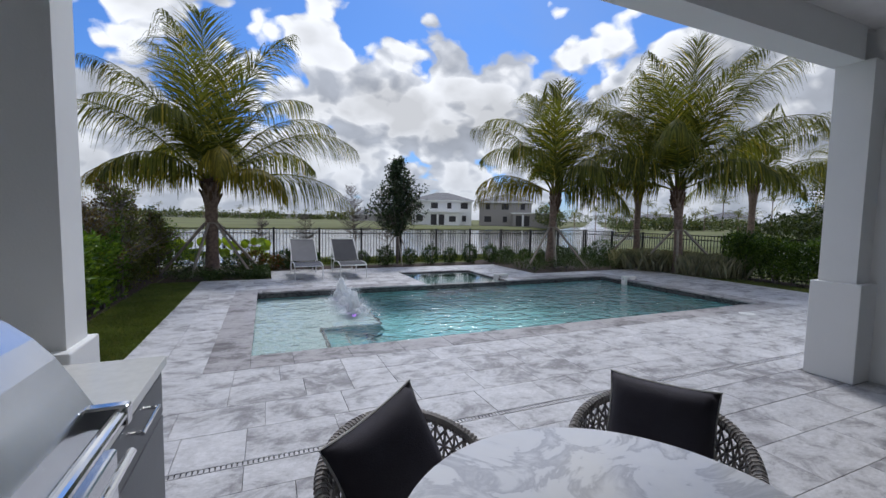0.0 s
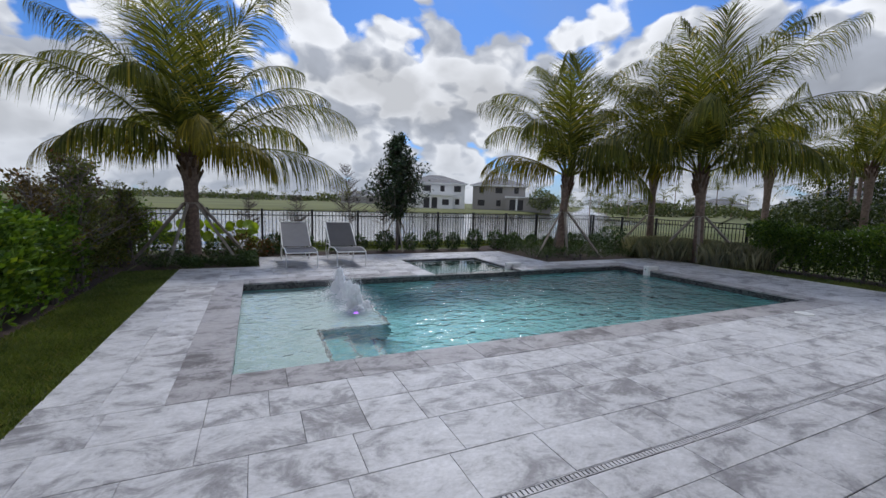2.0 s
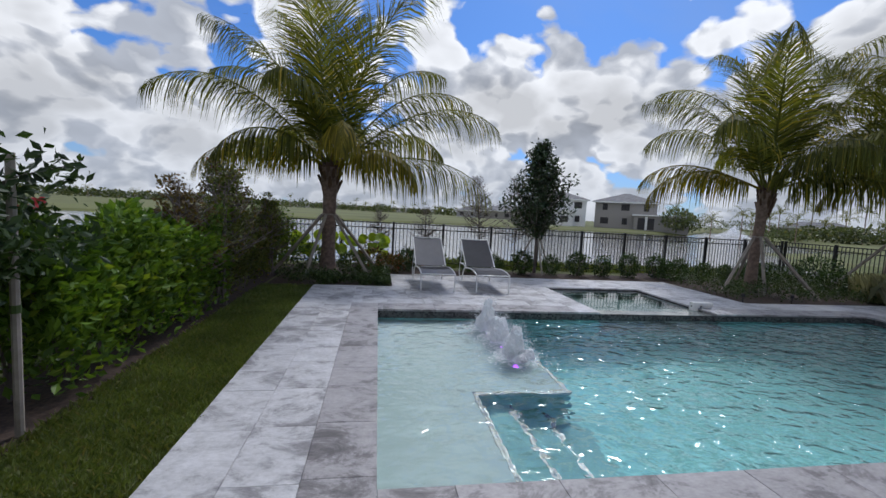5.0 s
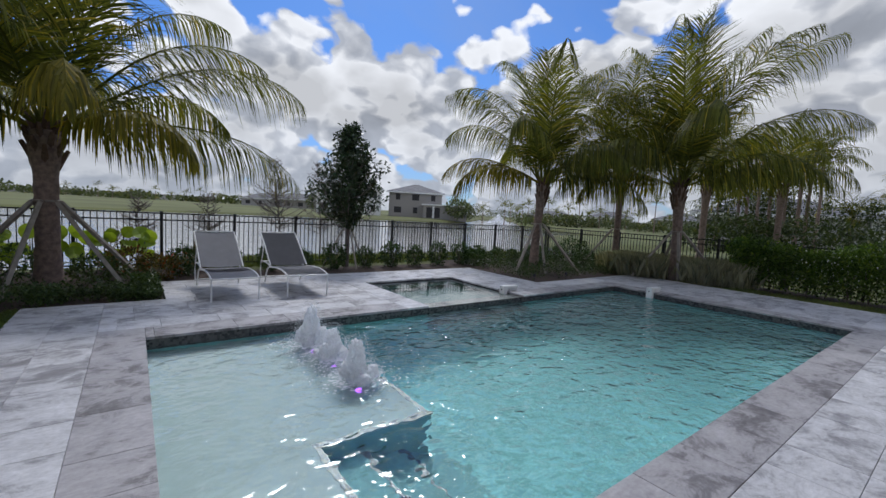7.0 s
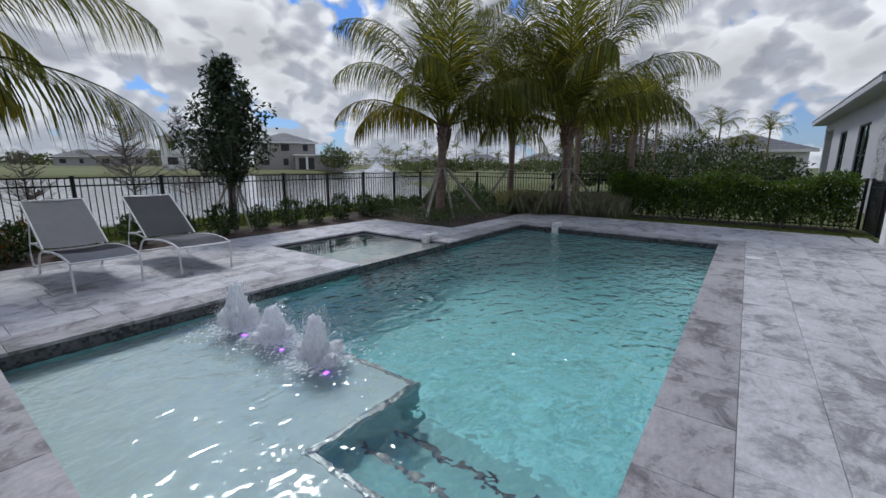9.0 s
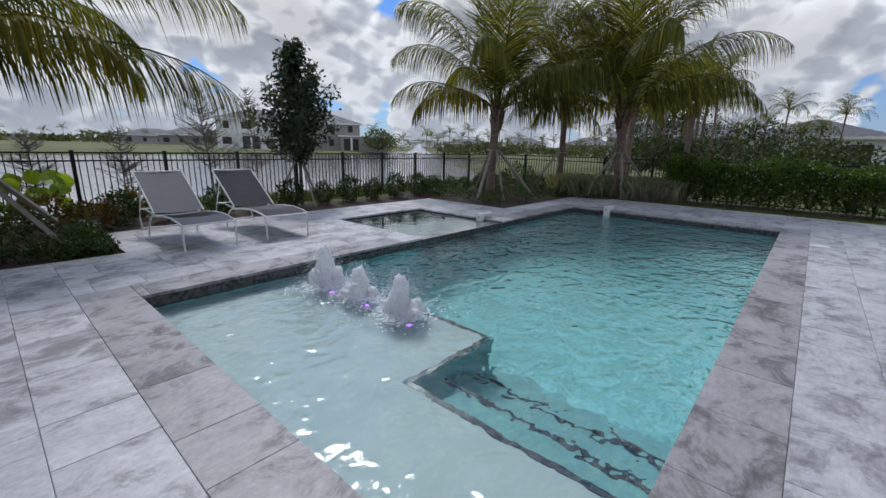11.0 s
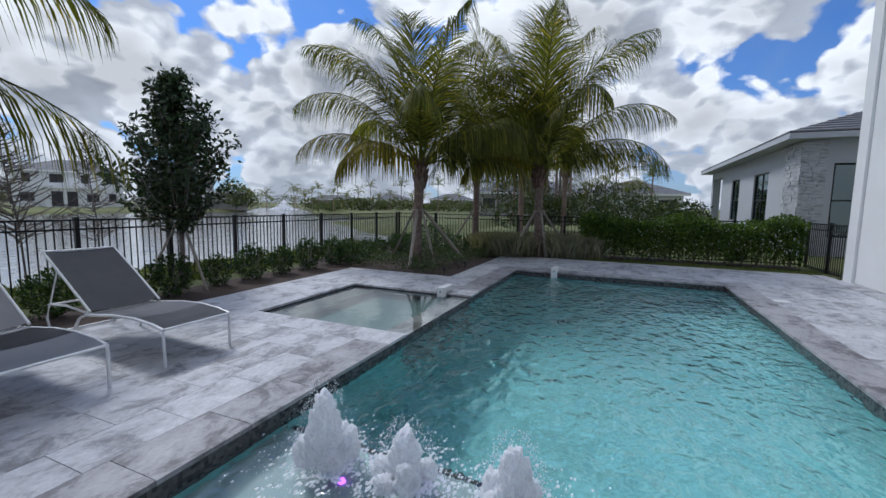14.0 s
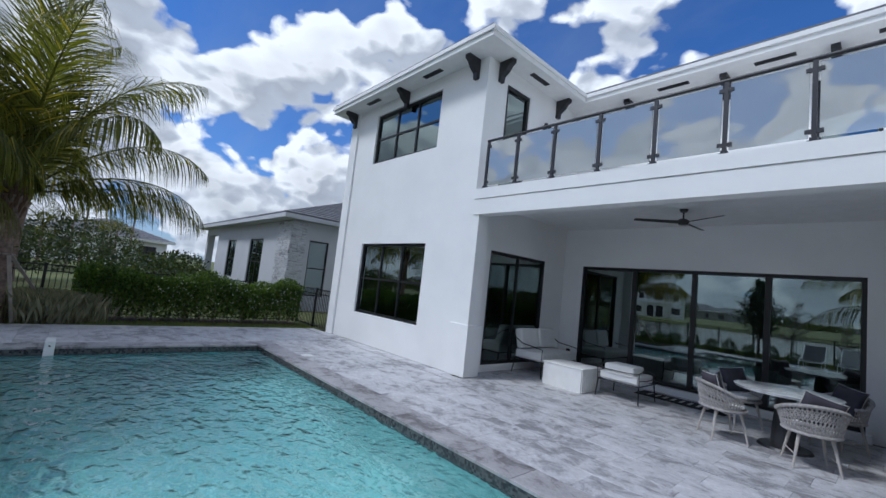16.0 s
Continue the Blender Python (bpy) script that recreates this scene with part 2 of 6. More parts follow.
M["sling"] = plain("grey sling mesh", (0.21, 0.21, 0.23), 0.8, var=0.06, bumps=0.4, bscale=300)
M["whitemetal"] = plain("white enamelled tube", (0.78, 0.78, 0.78), 0.35, var=0.03, bumps=0)
M["cushion"] = plain("white outdoor cloth", (0.74, 0.74, 0.73), 0.9, var=0.04, bumps=0.3, bscale=400)
M["pillow"] = plain("charcoal velvet", (0.046, 0.042, 0.056), 0.85, var=0.2, bumps=0.3, bscale=200)
M["piping"] = plain("pale piping", (0.55, 0.54, 0.52), 0.7, bumps=0)
M["rope"] = plain("grey rope", (0.36, 0.34, 0.33), 0.85, var=0.25, scale=30, bumps=0.5, bscale=250)
M["legwood"] = plain("weathered grey teak", (0.42, 0.39, 0.36), 0.7, var=0.15, scale=20)
M["bark"] = plain("palm bark", (0.23, 0.165, 0.135), 0.95, var=0.4, scale=14, bumps=1.0, bscale=35)
M["fibre"] = plain("palm fibre", (0.12, 0.075, 0.05), 0.95, var=0.4, scale=20, bumps=1.0, bscale=60)
M["stake"] = plain("raw timber stake", (0.33, 0.29, 0.25), 0.85, var=0.2, scale=12)
M["twig"] = plain("grey twig bark", (0.17, 0.14, 0.13), 0.9, var=0.3)
M["mulch"] = plain("brown mulch", (0.055, 0.035, 0.026), 0.95, var=0.5, scale=30, bumps=1.0, bscale=60)
M["spaplaster"] = plain("pale grey spa plaster", (0.20, 0.30, 0.31), 0.7, var=0.15, scale=20)
M["plaster"] = plain("pale pool plaster", (0.40, 0.445, 0.45), 0.7, var=0.06, scale=5)
# aqua holds the deep water's tint, the blotches imitate caustic light
M["deepplaster"] = plain("aqua depth-tinted plaster", (0.215, 0.46, 0.475), 0.7, var=0.30, scale=6)
M["pebble"] = plain("blue pebble plaster", (0.17, 0.33, 0.34), 0.7, var=0.15, scale=20)
M["foam"] = plain("foaming water", (0.96, 0.97, 0.99), 0.7, var=0.02, scale=20, bumps=0.25, bscale=60)
def foamy():
    m = M["foam"]
    nt = m.node_tree
    b = nt.nodes["Principled BSDF"]
    tr = nt.nodes.new("ShaderNodeBsdfTransparent")
    tl = nt.nodes.new("ShaderNodeBsdfTranslucent")
    tl.inputs[0].default_value = (0.93, 0.94, 0.98, 1)
    m1, m2 = nt.nodes.new("ShaderNodeMixShader"), nt.nodes.new("ShaderNodeMixShader")
    m1.inputs[0].default_value = 0.4
    nt.links.new(b.outputs[0], m1.inputs[1])
    nt.links.new(tl.outputs[0], m1.inputs[2])
    nt.links.new(ramp(nt, noise_tex(nt, world_pos(nt), 60.0, 4.0, 0.6), [(0.42, 0.0), (0.72, 0.18)]), m2.inputs[0])
    nt.links.new(m1.outputs[0], m2.inputs[1])
    nt.links.new(tr.outputs[0], m2.inputs[2])
    nt.links.new(m2.outputs[0], nt.nodes["Material Output"].inputs[0])


foamy()
M["whiteplastic"] = plain("white plastic", (0.75, 0.75, 0.74), 0.35, bumps=0)
# near-black stands in for the shade in rooms, far windows and porch
M["dark"] = plain("shade-dark interior", (0.045, 0.042, 0.045), 0.8)
M["curtain"] = plain("pale curtain", (0.42, 0.41, 0.42), 0.9)
M["rug"] = plain("black mat", (0.02, 0.02, 0.024), 0.95, bumps=0.6, bscale=150)
M["blind"] = plain("warm beige blind", (0.62, 0.47, 0.40), 0.9, var=0.06, bumps=0)
M["pink"] = plain("rosy interior wall", (0.80, 0.27, 0.27), 0.8)
M["greywall"] = plain("grey house wall", (0.42, 0.40, 0.40), 0.85, var=0.05)
# white stucco toned blue-grey: its shade is put into the colour
M["neighbourwall"] = plain("shaded white neighbour stucco", (0.46, 0.47, 0.50), 0.85, var=0.04, scale=1.5)
M["taupe"] = plain("taupe house wall", (0.33, 0.31, 0.29), 0.85, var=0.05)
M["ledge"] = stone("ledge stone", (0.45, 0.46, 0.48), (0.22, 0.22, 0.24), (0.33, 0.33, 0.35), (1, 1, 6))
M["fan"] = plain("black fan", (0.02, 0.02, 0.02), 0.4, bumps=0)
M["redflower"] = plain("red petals", (0.55, 0.03, 0.04), 0.6)
M["whiteflower"] = plain("white petals", (0.75, 0.75, 0.72), 0.6)
M["palmleaf"] = leafy("coconut leaf", (0.045, 0.058, 0.014), (0.158, 0.168, 0.032), (0.40, 0.31, 0.04), 0.52, 0.55, 0.25)
M["palmgold"] = leafy("yellowing coconut leaf", (0.085, 0.09, 0.012), (0.24, 0.20, 0.018), (0.46, 0.33, 0.03), 0.45, 0.55, 0.25)
M["hedge"] = leafy("hedge leaf", (0.040, 0.092, 0.012), (0.155, 0.26, 0.028), (0.26, 0.32, 0.03), 0.3)
M["hedgeeast"] = leafy("flowering hedge leaf", (0.022, 0.052, 0.008), (0.095, 0.165, 0.02), (0.20, 0.26, 0.03), 0.28)
M["shrub"] = leafy("shrub leaf", (0.014, 0.035, 0.010), (0.045, 0.085, 0.02), None, 0.25)
M["cover"] = leafy("ground cover leaf", (0.02, 0.045, 0.012), (0.07, 0.11, 0.03), None, 0.25)
M["croton"] = leafy("croton leaf", (0.03, 0.05, 0.01), (0.14, 0.09, 0.02), (0.35, 0.06, 0.03), 0.25)
M["seagrape"] = leafy("sea grape leaf", (0.10, 0.17, 0.02), (0.26, 0.36, 0.04), (0.42, 0.42, 0.05), 0.4)
M["magnolia"] = leafy("dark glossy leaf", (0.014, 0.028, 0.012), (0.045, 0.075, 0.03), (0.07, 0.06, 0.02), 0.15, 0.35)
M["plum"] = leafy("bronze leaf", (0.06, 0.045, 0.018), (0.14, 0.10, 0.04), (0.24, 0.10, 0.05), 0.3)
M["olive"] = leafy("olive shrub leaf", (0.055, 0.075, 0.018), (0.14, 0.155, 0.04), (0.24, 0.15, 0.06), 0.35)
M["muhly"] = leafy("muhly grass", (0.13, 0.14, 0.09), (0.27, 0.26, 0.18), None, 0.3)
M["grass"] = leafy("lawn blades", (0.075, 0.112, 0.028), (0.165, 0.205, 0.06), (0.24, 0.21, 0.09), 0.3)
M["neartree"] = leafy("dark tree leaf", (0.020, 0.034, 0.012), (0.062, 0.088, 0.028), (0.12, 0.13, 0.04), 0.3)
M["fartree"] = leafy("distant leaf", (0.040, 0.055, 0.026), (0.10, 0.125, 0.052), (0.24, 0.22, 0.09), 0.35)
M["glass"] = clear("window glass", (0.52, 0.57, 0.58), 3.1, sheen=(0.80, 0.95, 0.94))
M["railglass"] = clear("frosted rail glass", (0.55, 0.62, 0.64), 2.7, 0.0, None, (0.72, 0.78, 0.79), 0.42)
M["water"] = clear("pool water", (0.84, 0.96, 0.965), 1.50, 0.08, [(2.1, 1.0, 0.044, (1.0, 1.5, 1.0)), (5.6, 1.0, 0.040, (1.0, 1.4, 1.0)), (12.0, 1.0, 0.012, (1.0, 1.2, 1.0))], refract=True, calm=(0.6, 4.6, 0.50, 1.4), sheen=(1.0, 1.0, 1.0))
M["spawater"] = clear("spa water", (0.78, 0.92, 0.92), 2.6, 0.0, [(5.0, 2.0, 0.0022, (1, 1, 1))], refract=True, sheen=(1.0, 1.0, 1.0))
# the lake's pale grey body colour imitates the reflected cloudy sky
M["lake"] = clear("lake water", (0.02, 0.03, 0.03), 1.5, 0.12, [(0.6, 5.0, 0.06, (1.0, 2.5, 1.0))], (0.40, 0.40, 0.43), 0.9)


def mosaic():
    m, nt, b = mat("dark mosaic tile", (0.06, 0.06, 0.07), 0.2)
    v = nt.nodes.new("ShaderNodeTexVoronoi")
    v.inputs["Scale"].default_value = 38.0
    v.distance = "CHEBYCHEV"
    v.inputs["Randomness"].default_value = 0.35
    nt.links.new(world_pos(nt), v.inputs["Vector"])
    nt.links.new(ramp(nt, v.outputs["Color"], [(0.2, (0.025, 0.026, 0.03)), (0.7, (0.10, 0.097, 0.10))]), b.inputs["Base Color"])
    bump(nt, b, v.outputs["Distance"], 0.5, 0.004)
    return m


def marble():
    m, nt, b = mat("white marble", (0.75, 0.75, 0.75), 0.12)
    p = world_pos(nt)
    n = noise_tex(nt, p, 3.2, 8.0, 0.6, 1.8)
    c = ramp(nt, n, [(0.40, (0.72, 0.72, 0.73)), (0.485, (0.50, 0.50, 0.52)), (0.52, (0.73, 0.73, 0.74)), (0.75, (0.78, 0.78, 0.78))])
    nt.links.new(c, b.inputs["Base Color"])
    return m


def lawn():
    m, nt, b = mat("lawn", (0.06, 0.10, 0.03), 0.95)
    p = world_pos(nt)
    f = noise_tex(nt, p, 0.35, 6.0, 0.6)
    g = noise_tex(nt, p, 45.0, 3.0, 0.7)
    c = ramp(nt, f, [(0.3, (0.075, 0.10, 0.028)), (0.55, (0.13, 0.145, 0.045)), (0.75, (0.20, 0.185, 0.085))])
    c = mix(nt, 0.6, c, ramp(nt, g, [(0.3, 0.45), (0.7, 1.15)]), "MULTIPLY")
    nt.links.new(c, b.inputs["Base Color"])
    bump(nt, b, g, 0.6, 0.02)
    return m


M["mosaic"], M["marble"], M["lawn"] = mosaic(), marble(), lawn()
# sunlight on the far bank is put into this grass colour
M["pasture"] = plain("pasture grass with sun in colour", (0.125, 0.135, 0.042), 0.95, var=0.3, scale=0.05, bumps=0)


def glow(name, color, strength):
    m = bpy.data.materials.new(name)
    m.use_nodes = True
    b = m.node_tree.nodes["Principled BSDF"]
    b.inputs["Emission Color"].default_value = (*color, 1)
    b.inputs["Emission Strength"].default_value = strength
    b.inputs["Base Color"].default_value = (*color, 1)
    return m


M["violet"] = glow("violet lamp", (0.55, 0.12, 1.0), 3.0)


# ---- mesh helpers ----
def box(bm, x0, y0, z0, x1, y1, z1, bevel=0.0):
    r = bmesh.ops.create_cube(bm, size=1.0, matrix=Matrix.Translation(((x0 + x1) / 2, (y0 + y1) / 2, (z0 + z1) / 2)) @ Matrix.Diagonal((abs(x1 - x0), abs(y1 - y0), abs(z1 - z0), 1)))
    if bevel:
        vs = set(r["verts"])
        bmesh.ops.bevel(bm, geom=[e for e in bm.edges if e.verts[0] in vs and e.verts[1] in vs], offset=bevel, segments=2, affect="EDGES", profile=0.5)
    return r["verts"]


def rod(bm, a, b, r0, r1=None, seg=10):
    a, b = Vector(a), Vector(b)
    d = b - a
    m = Matrix.Translation((a + b) / 2) @ d.to_track_quat("Z", "Y").to_matrix().to_4x4()
    bmesh.ops.create_cone(bm, cap_ends=True, segments=seg, radius1=r0, radius2=r0 if r1 is None else r1, depth=d.length, matrix=m)


def tube(bm, pts, r, seg=8, closed=False):
    """A bent tube through the points."""
    pts = [Vector(p) for p in pts]
    n, rings = len(pts), []
    for i, p in enumerate(pts):
        a = pts[(i - 1) % n] if closed or i else pts[0]
        b = pts[(i + 1) % n] if closed or i < n - 1 else pts[-1]
        q = (b - a).to_track_quat("Z", "Y")
        rr = r[i] if isinstance(r, (list, tuple)) else r
        rings.append([bm.verts.new(p + q @ Vector((rr * math.cos(k * math.tau / seg), rr * math.sin(k * math.tau / seg), 0))) for k in range(seg)])
    for i in range(n if closed else n - 1):
        for k in range(seg):
            a, b = rings[i], rings[(i + 1) % n]
            bm.faces.new((a[k], a[(k + 1) % seg], b[(k + 1) % seg], b[k]))
    if not closed:
        bm.faces.new(rings[0][::-1])
        bm.faces.new(rings[-1])


def part(name, bm, material, parent=None, label="", smooth=False, kind=""):
    me = bpy.data.meshes.new(name)
    if isinstance(bm, tuple):
        me.from_pydata(*bm)
    else:
        bmesh.ops.recalc_face_normals(bm, faces=bm.faces)
        bm.to_mesh(me)
        bm.free()
    me.materials.append(M[material])
    if smooth:
        me.shade_smooth()
    ob = new(name, me)
    ob.parent = parent
    return tagged(ob, label, kind=kind)


def thing(name, x, y, z, label, category, group="", rz=0, kind=""):
    ob = new(name)
    ob.matrix_world = pose(x, y, z, 0, 0, rz)
    ob.empty_display_size = 0.1
    return tagged(ob, label, category, group, kind)


def structure(name, bm, material, label="", smooth=False):
    return tagged(part(name, bm, material, None, label, smooth), kind="structure")


def bx(name, material, parent, *c, bevel=0.0, label=""):
    bm = bmesh.new()
    box(bm, *c, bevel=bevel)
    return part(name, bm, material, parent, label)


def holed(bm, x0, x1, y0, y1, z0, z1, holes):
    """A wall along x with openings (x0, x1, z0, z1)."""
    xs = sorted({x0, x1, *[h[0] for h in holes], *[h[1] for h in holes]})
    for a, b in zip(xs, xs[1:]):
        col = sorted(h for h in holes if h[0] <= a and h[1] >= b)
        z = z0
        for h in sorted(col, key=lambda q: q[2]):
            if h[2] > z:
                box(bm, a, y0, z, b, y1, h[2])
            z = h[3]
        if z < z1:
            box(bm, a, y0, z, b, y1, z1)


def turn90(bm):
    """Swaps x and y of what is in bm."""
    for v in bm.verts:
        v.co.x, v.co.y = v.co.y, v.co.x


def leaves(pts, size, nrm=None, spread=0.9, long=1.7, rng=None):
    """Folded leaves at the points: arrays for from_pydata."""
    rng = rng or np.random.default_rng(1)
    n = len(pts)
    d = rng.normal(size=(n, 3))
    if nrm is not None:
        d = d * spread + nrm
    d[:, 2] += 0.2
    d /= np.linalg.norm(d, axis=1)[:, None]
    s = np.cross(d, rng.normal(size=(n, 3)))
    s /= np.linalg.norm(s, axis=1)[:, None]
    up = np.cross(s, d)
    sz = size * rng.uniform(0.6, 1.3, n)[:, None]
    a = pts
    t = pts + d * sz * long
    m = pts + d * sz * long * 0.5
    l = m + s * sz * 0.42 + up * sz * 0.12
    r = m - s * sz * 0.42 + up * sz * 0.12
    v = np.stack([a, l, t, r], 1).reshape(-1, 3)
    i = np.arange(n)[:, None] * 4
    f = np.concatenate([i + [0, 1, 2], i + [0, 2, 3]], 1).reshape(-1, 3)
    return v.tolist(), [], f.tolist()


def blades(pts, h, w, lean=0.4, rng=None):
    rng = rng or np.random.default_rng(2)
    n = len(pts)
    a = rng.uniform(0, math.tau, n)
    s = np.stack([np.cos(a), np.sin(a), 0 * a], 1)
    b = rng.uniform(0, math.tau, n)
    l = np.stack([np.cos(b), np.sin(b), 0 * b], 1) * (rng.uniform(0, lean, n) * 1.0)[:, None]
    hh = (h * rng.uniform(0.5, 1.2, n))[:, None]
    up = np.array([0, 0, 1.0])
    v = np.stack([pts - s * w, pts + s * w, pts + (up + l * 0.4) * hh * 0.55 + s * w * 0.7, pts + (up * 0.95 + l) * hh], 1)
    # base pair, a middle point and the tip
    v = v.reshape(-1, 3)
    i = np.arange(n)[:, None] * 4
    f = np.concatenate([i + [0, 1, 2], i + [0, 2, 3]], 1).reshape(-1, 3)
    return v.tolist(), [], f.tolist()


# ---- ground, lake ----
POOL = (0.20, 4.855, 9.20, 8.965)
SPA = (3.84, 9.29, 6.06, 11.22)
DECK = [(-1.0, 2.35, 11.75, 9.93), (-1.0, 9.93, 7.6, 10.86), (0.5, 10.86, 7.6, 12.4), (-6.0, -10.0, 11.1, 2.35)]
LAKE_FAR = [(175, 60), (140, 66), (118, 68), (101, 69), (92, 73), (80, 76), (66, 84), (55, 92), (50, 105), (48.0, 190), (43.5, 190), (42.0, 92), (36, 70), (29, 46)]


def build_ground():
    xs = sorted({-1500, -400, -150, -90, -60, -40, -25, -15, -8, -4, -3, -1.95, -1.06, -0.98, 0.52, 0.6, 3, 5, 7.5, 7.58, 9, 10.9, 11.65, 11.73, 12.4, 14.3, 16, 20, 26, 35, 50, 70, 100, 150, 250, 500, 1500, -5.9, -6.0})
    ys = sorted({-1500, -400, -100, -40, -20, -10, -9.9, -5, 0, 2.3, 4, 6, 8, 9.85, 9.91, 10.76, 10.84, 12.3, 12.38, 13.8, 15, 16.2, 17.2, 18.2, 19.5, 22, 30, 45, 60, 75, 90, 120, 160, 250, 500, 1500})

    def z(x, y):
        for a, b, c, d in DECK:
            if a + 0.01 < x < c - 0.01 and b < y < d - 0.01:
                return -1.9
        if y > 19 and x < 22 + (y - 19) * 1.1:
            return -1.6
        if 15 < y <= 19:
            return -0.10 - (y - 15) * 0.16
        if y > 12.4:
            return -0.08
        return -0.04
    v = [(x, y, z(x, y)) for y in ys for x in xs]
    n = len(xs)
    f = [(j * n + i, j * n + i + 1, (j + 1) * n + i + 1, (j + 1) * n + i) for j in range(len(ys) - 1) for i in range(n - 1)]
    structure("ground", (v, [], f), "lawn", "green lawn running from the paved deck down to the lake")


build_ground()


def ray_xy(a, d, ox=0.3, oy=4.0):
    return ox + d * math.cos(radians(a)), oy + d * math.sin(radians(a))


def build_lake():
    far = [ray_xy(a, d) for a, d in LAKE_FAR]
    near = [(24, 19.0), (12, 18.2), (4, 18.0), (-6, 18.3), (-16, 16.0), (-30, 12.0)]
    pts = [(x, y, -0.62) for x, y in far + near]
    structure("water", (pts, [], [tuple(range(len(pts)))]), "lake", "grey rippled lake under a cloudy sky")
    # the far bank: grass from the shore to the horizon
    v, f = [], []
    for a, d in LAKE_FAR:
        for k, (dd, zz) in enumerate(((-0.5, -0.9), (1.0, -0.35), (9.0, 0.05), (60, 0.25), (1400, 1.2))):
            x, y = ray_xy(a, d + dd)
            v.append((x, y, zz))
    n = 5
    for i in range(len(LAKE_FAR) - 1):
        for k in range(n - 1):
            f.append((i * n + k, i * n + k + 1, (i + 1) * n + k + 1, (i + 1) * n + k))
    structure("ground_far_bank", (v, [], f), "pasture", "flat green far bank of the lake")


build_lake()


# ---- deck, pool, spa ----
def slab_mesh(w, d, h=0.03, b=0.0025):
    bm = bmesh.new()
    box(bm, -w / 2, -d / 2, -h, w / 2, d / 2, 0)
    top = [e for e in bm.edges if all(v.co.z > -0.001 for v in e.verts)]
    bmesh.ops.bevel(bm, geom=top, offset=b, segments=1, affect="EDGES")
    me = bpy.data.meshes.new("paver")
    bm.to_mesh(me)
    bm.free()
    return me


MESHES = {}


def paver(x0, y0, x1, y1, z, material, parent, name="paver"):
    g = 0.0012
    w, d = round(x1 - x0 - 2 * g, 3), round(y1 - y0 - 2 * g, 3)
    if w < 0.03 or d < 0.03:
        return
    key = (w, d, material)
    if key not in MESHES:
        MESHES[key] = slab_mesh(w, d)
        MESHES[key].materials.append(M[material])
    ob = new(name, MESHES[key])
    ob.parent = parent
    ob.location = ((x0 + x1) / 2, (y0 + y1) / 2, z + random.uniform(-0.0012, 0.0012))


def lay(rect, parent, along="x", length=0.61, width=0.406, seed=0, material="travertine", z=0.0):
    x0, y0, x1, y1 = rect
    rng = random.Random(seed)
    a0, a1, b0, b1 = (x0, x1, y0, y1) if along == "x" else (y0, y1, x0, x1)
    rows = max(1, round((b1 - b0) / width))
    hb = (b1 - b0) / rows
    for r in range(rows):
        p = a0 - rng.uniform(0.1, 0.9) * length
        while p < a1:
            q = p + length * rng.choice((1, 1, 1.0, 0.667, 1.333))
            s, t = max(p, a0), min(q, a1)
            if t - s > 0.001:
                if a1 - t < 0.12:
                    t, q = a1, a1
                b = b0 + r * hb
                if along == "x":
                    paver(s, b, t, b + hb, z, material, parent)
                else:
                    paver(b, s, b + hb, t, z, material, parent)
            p = q


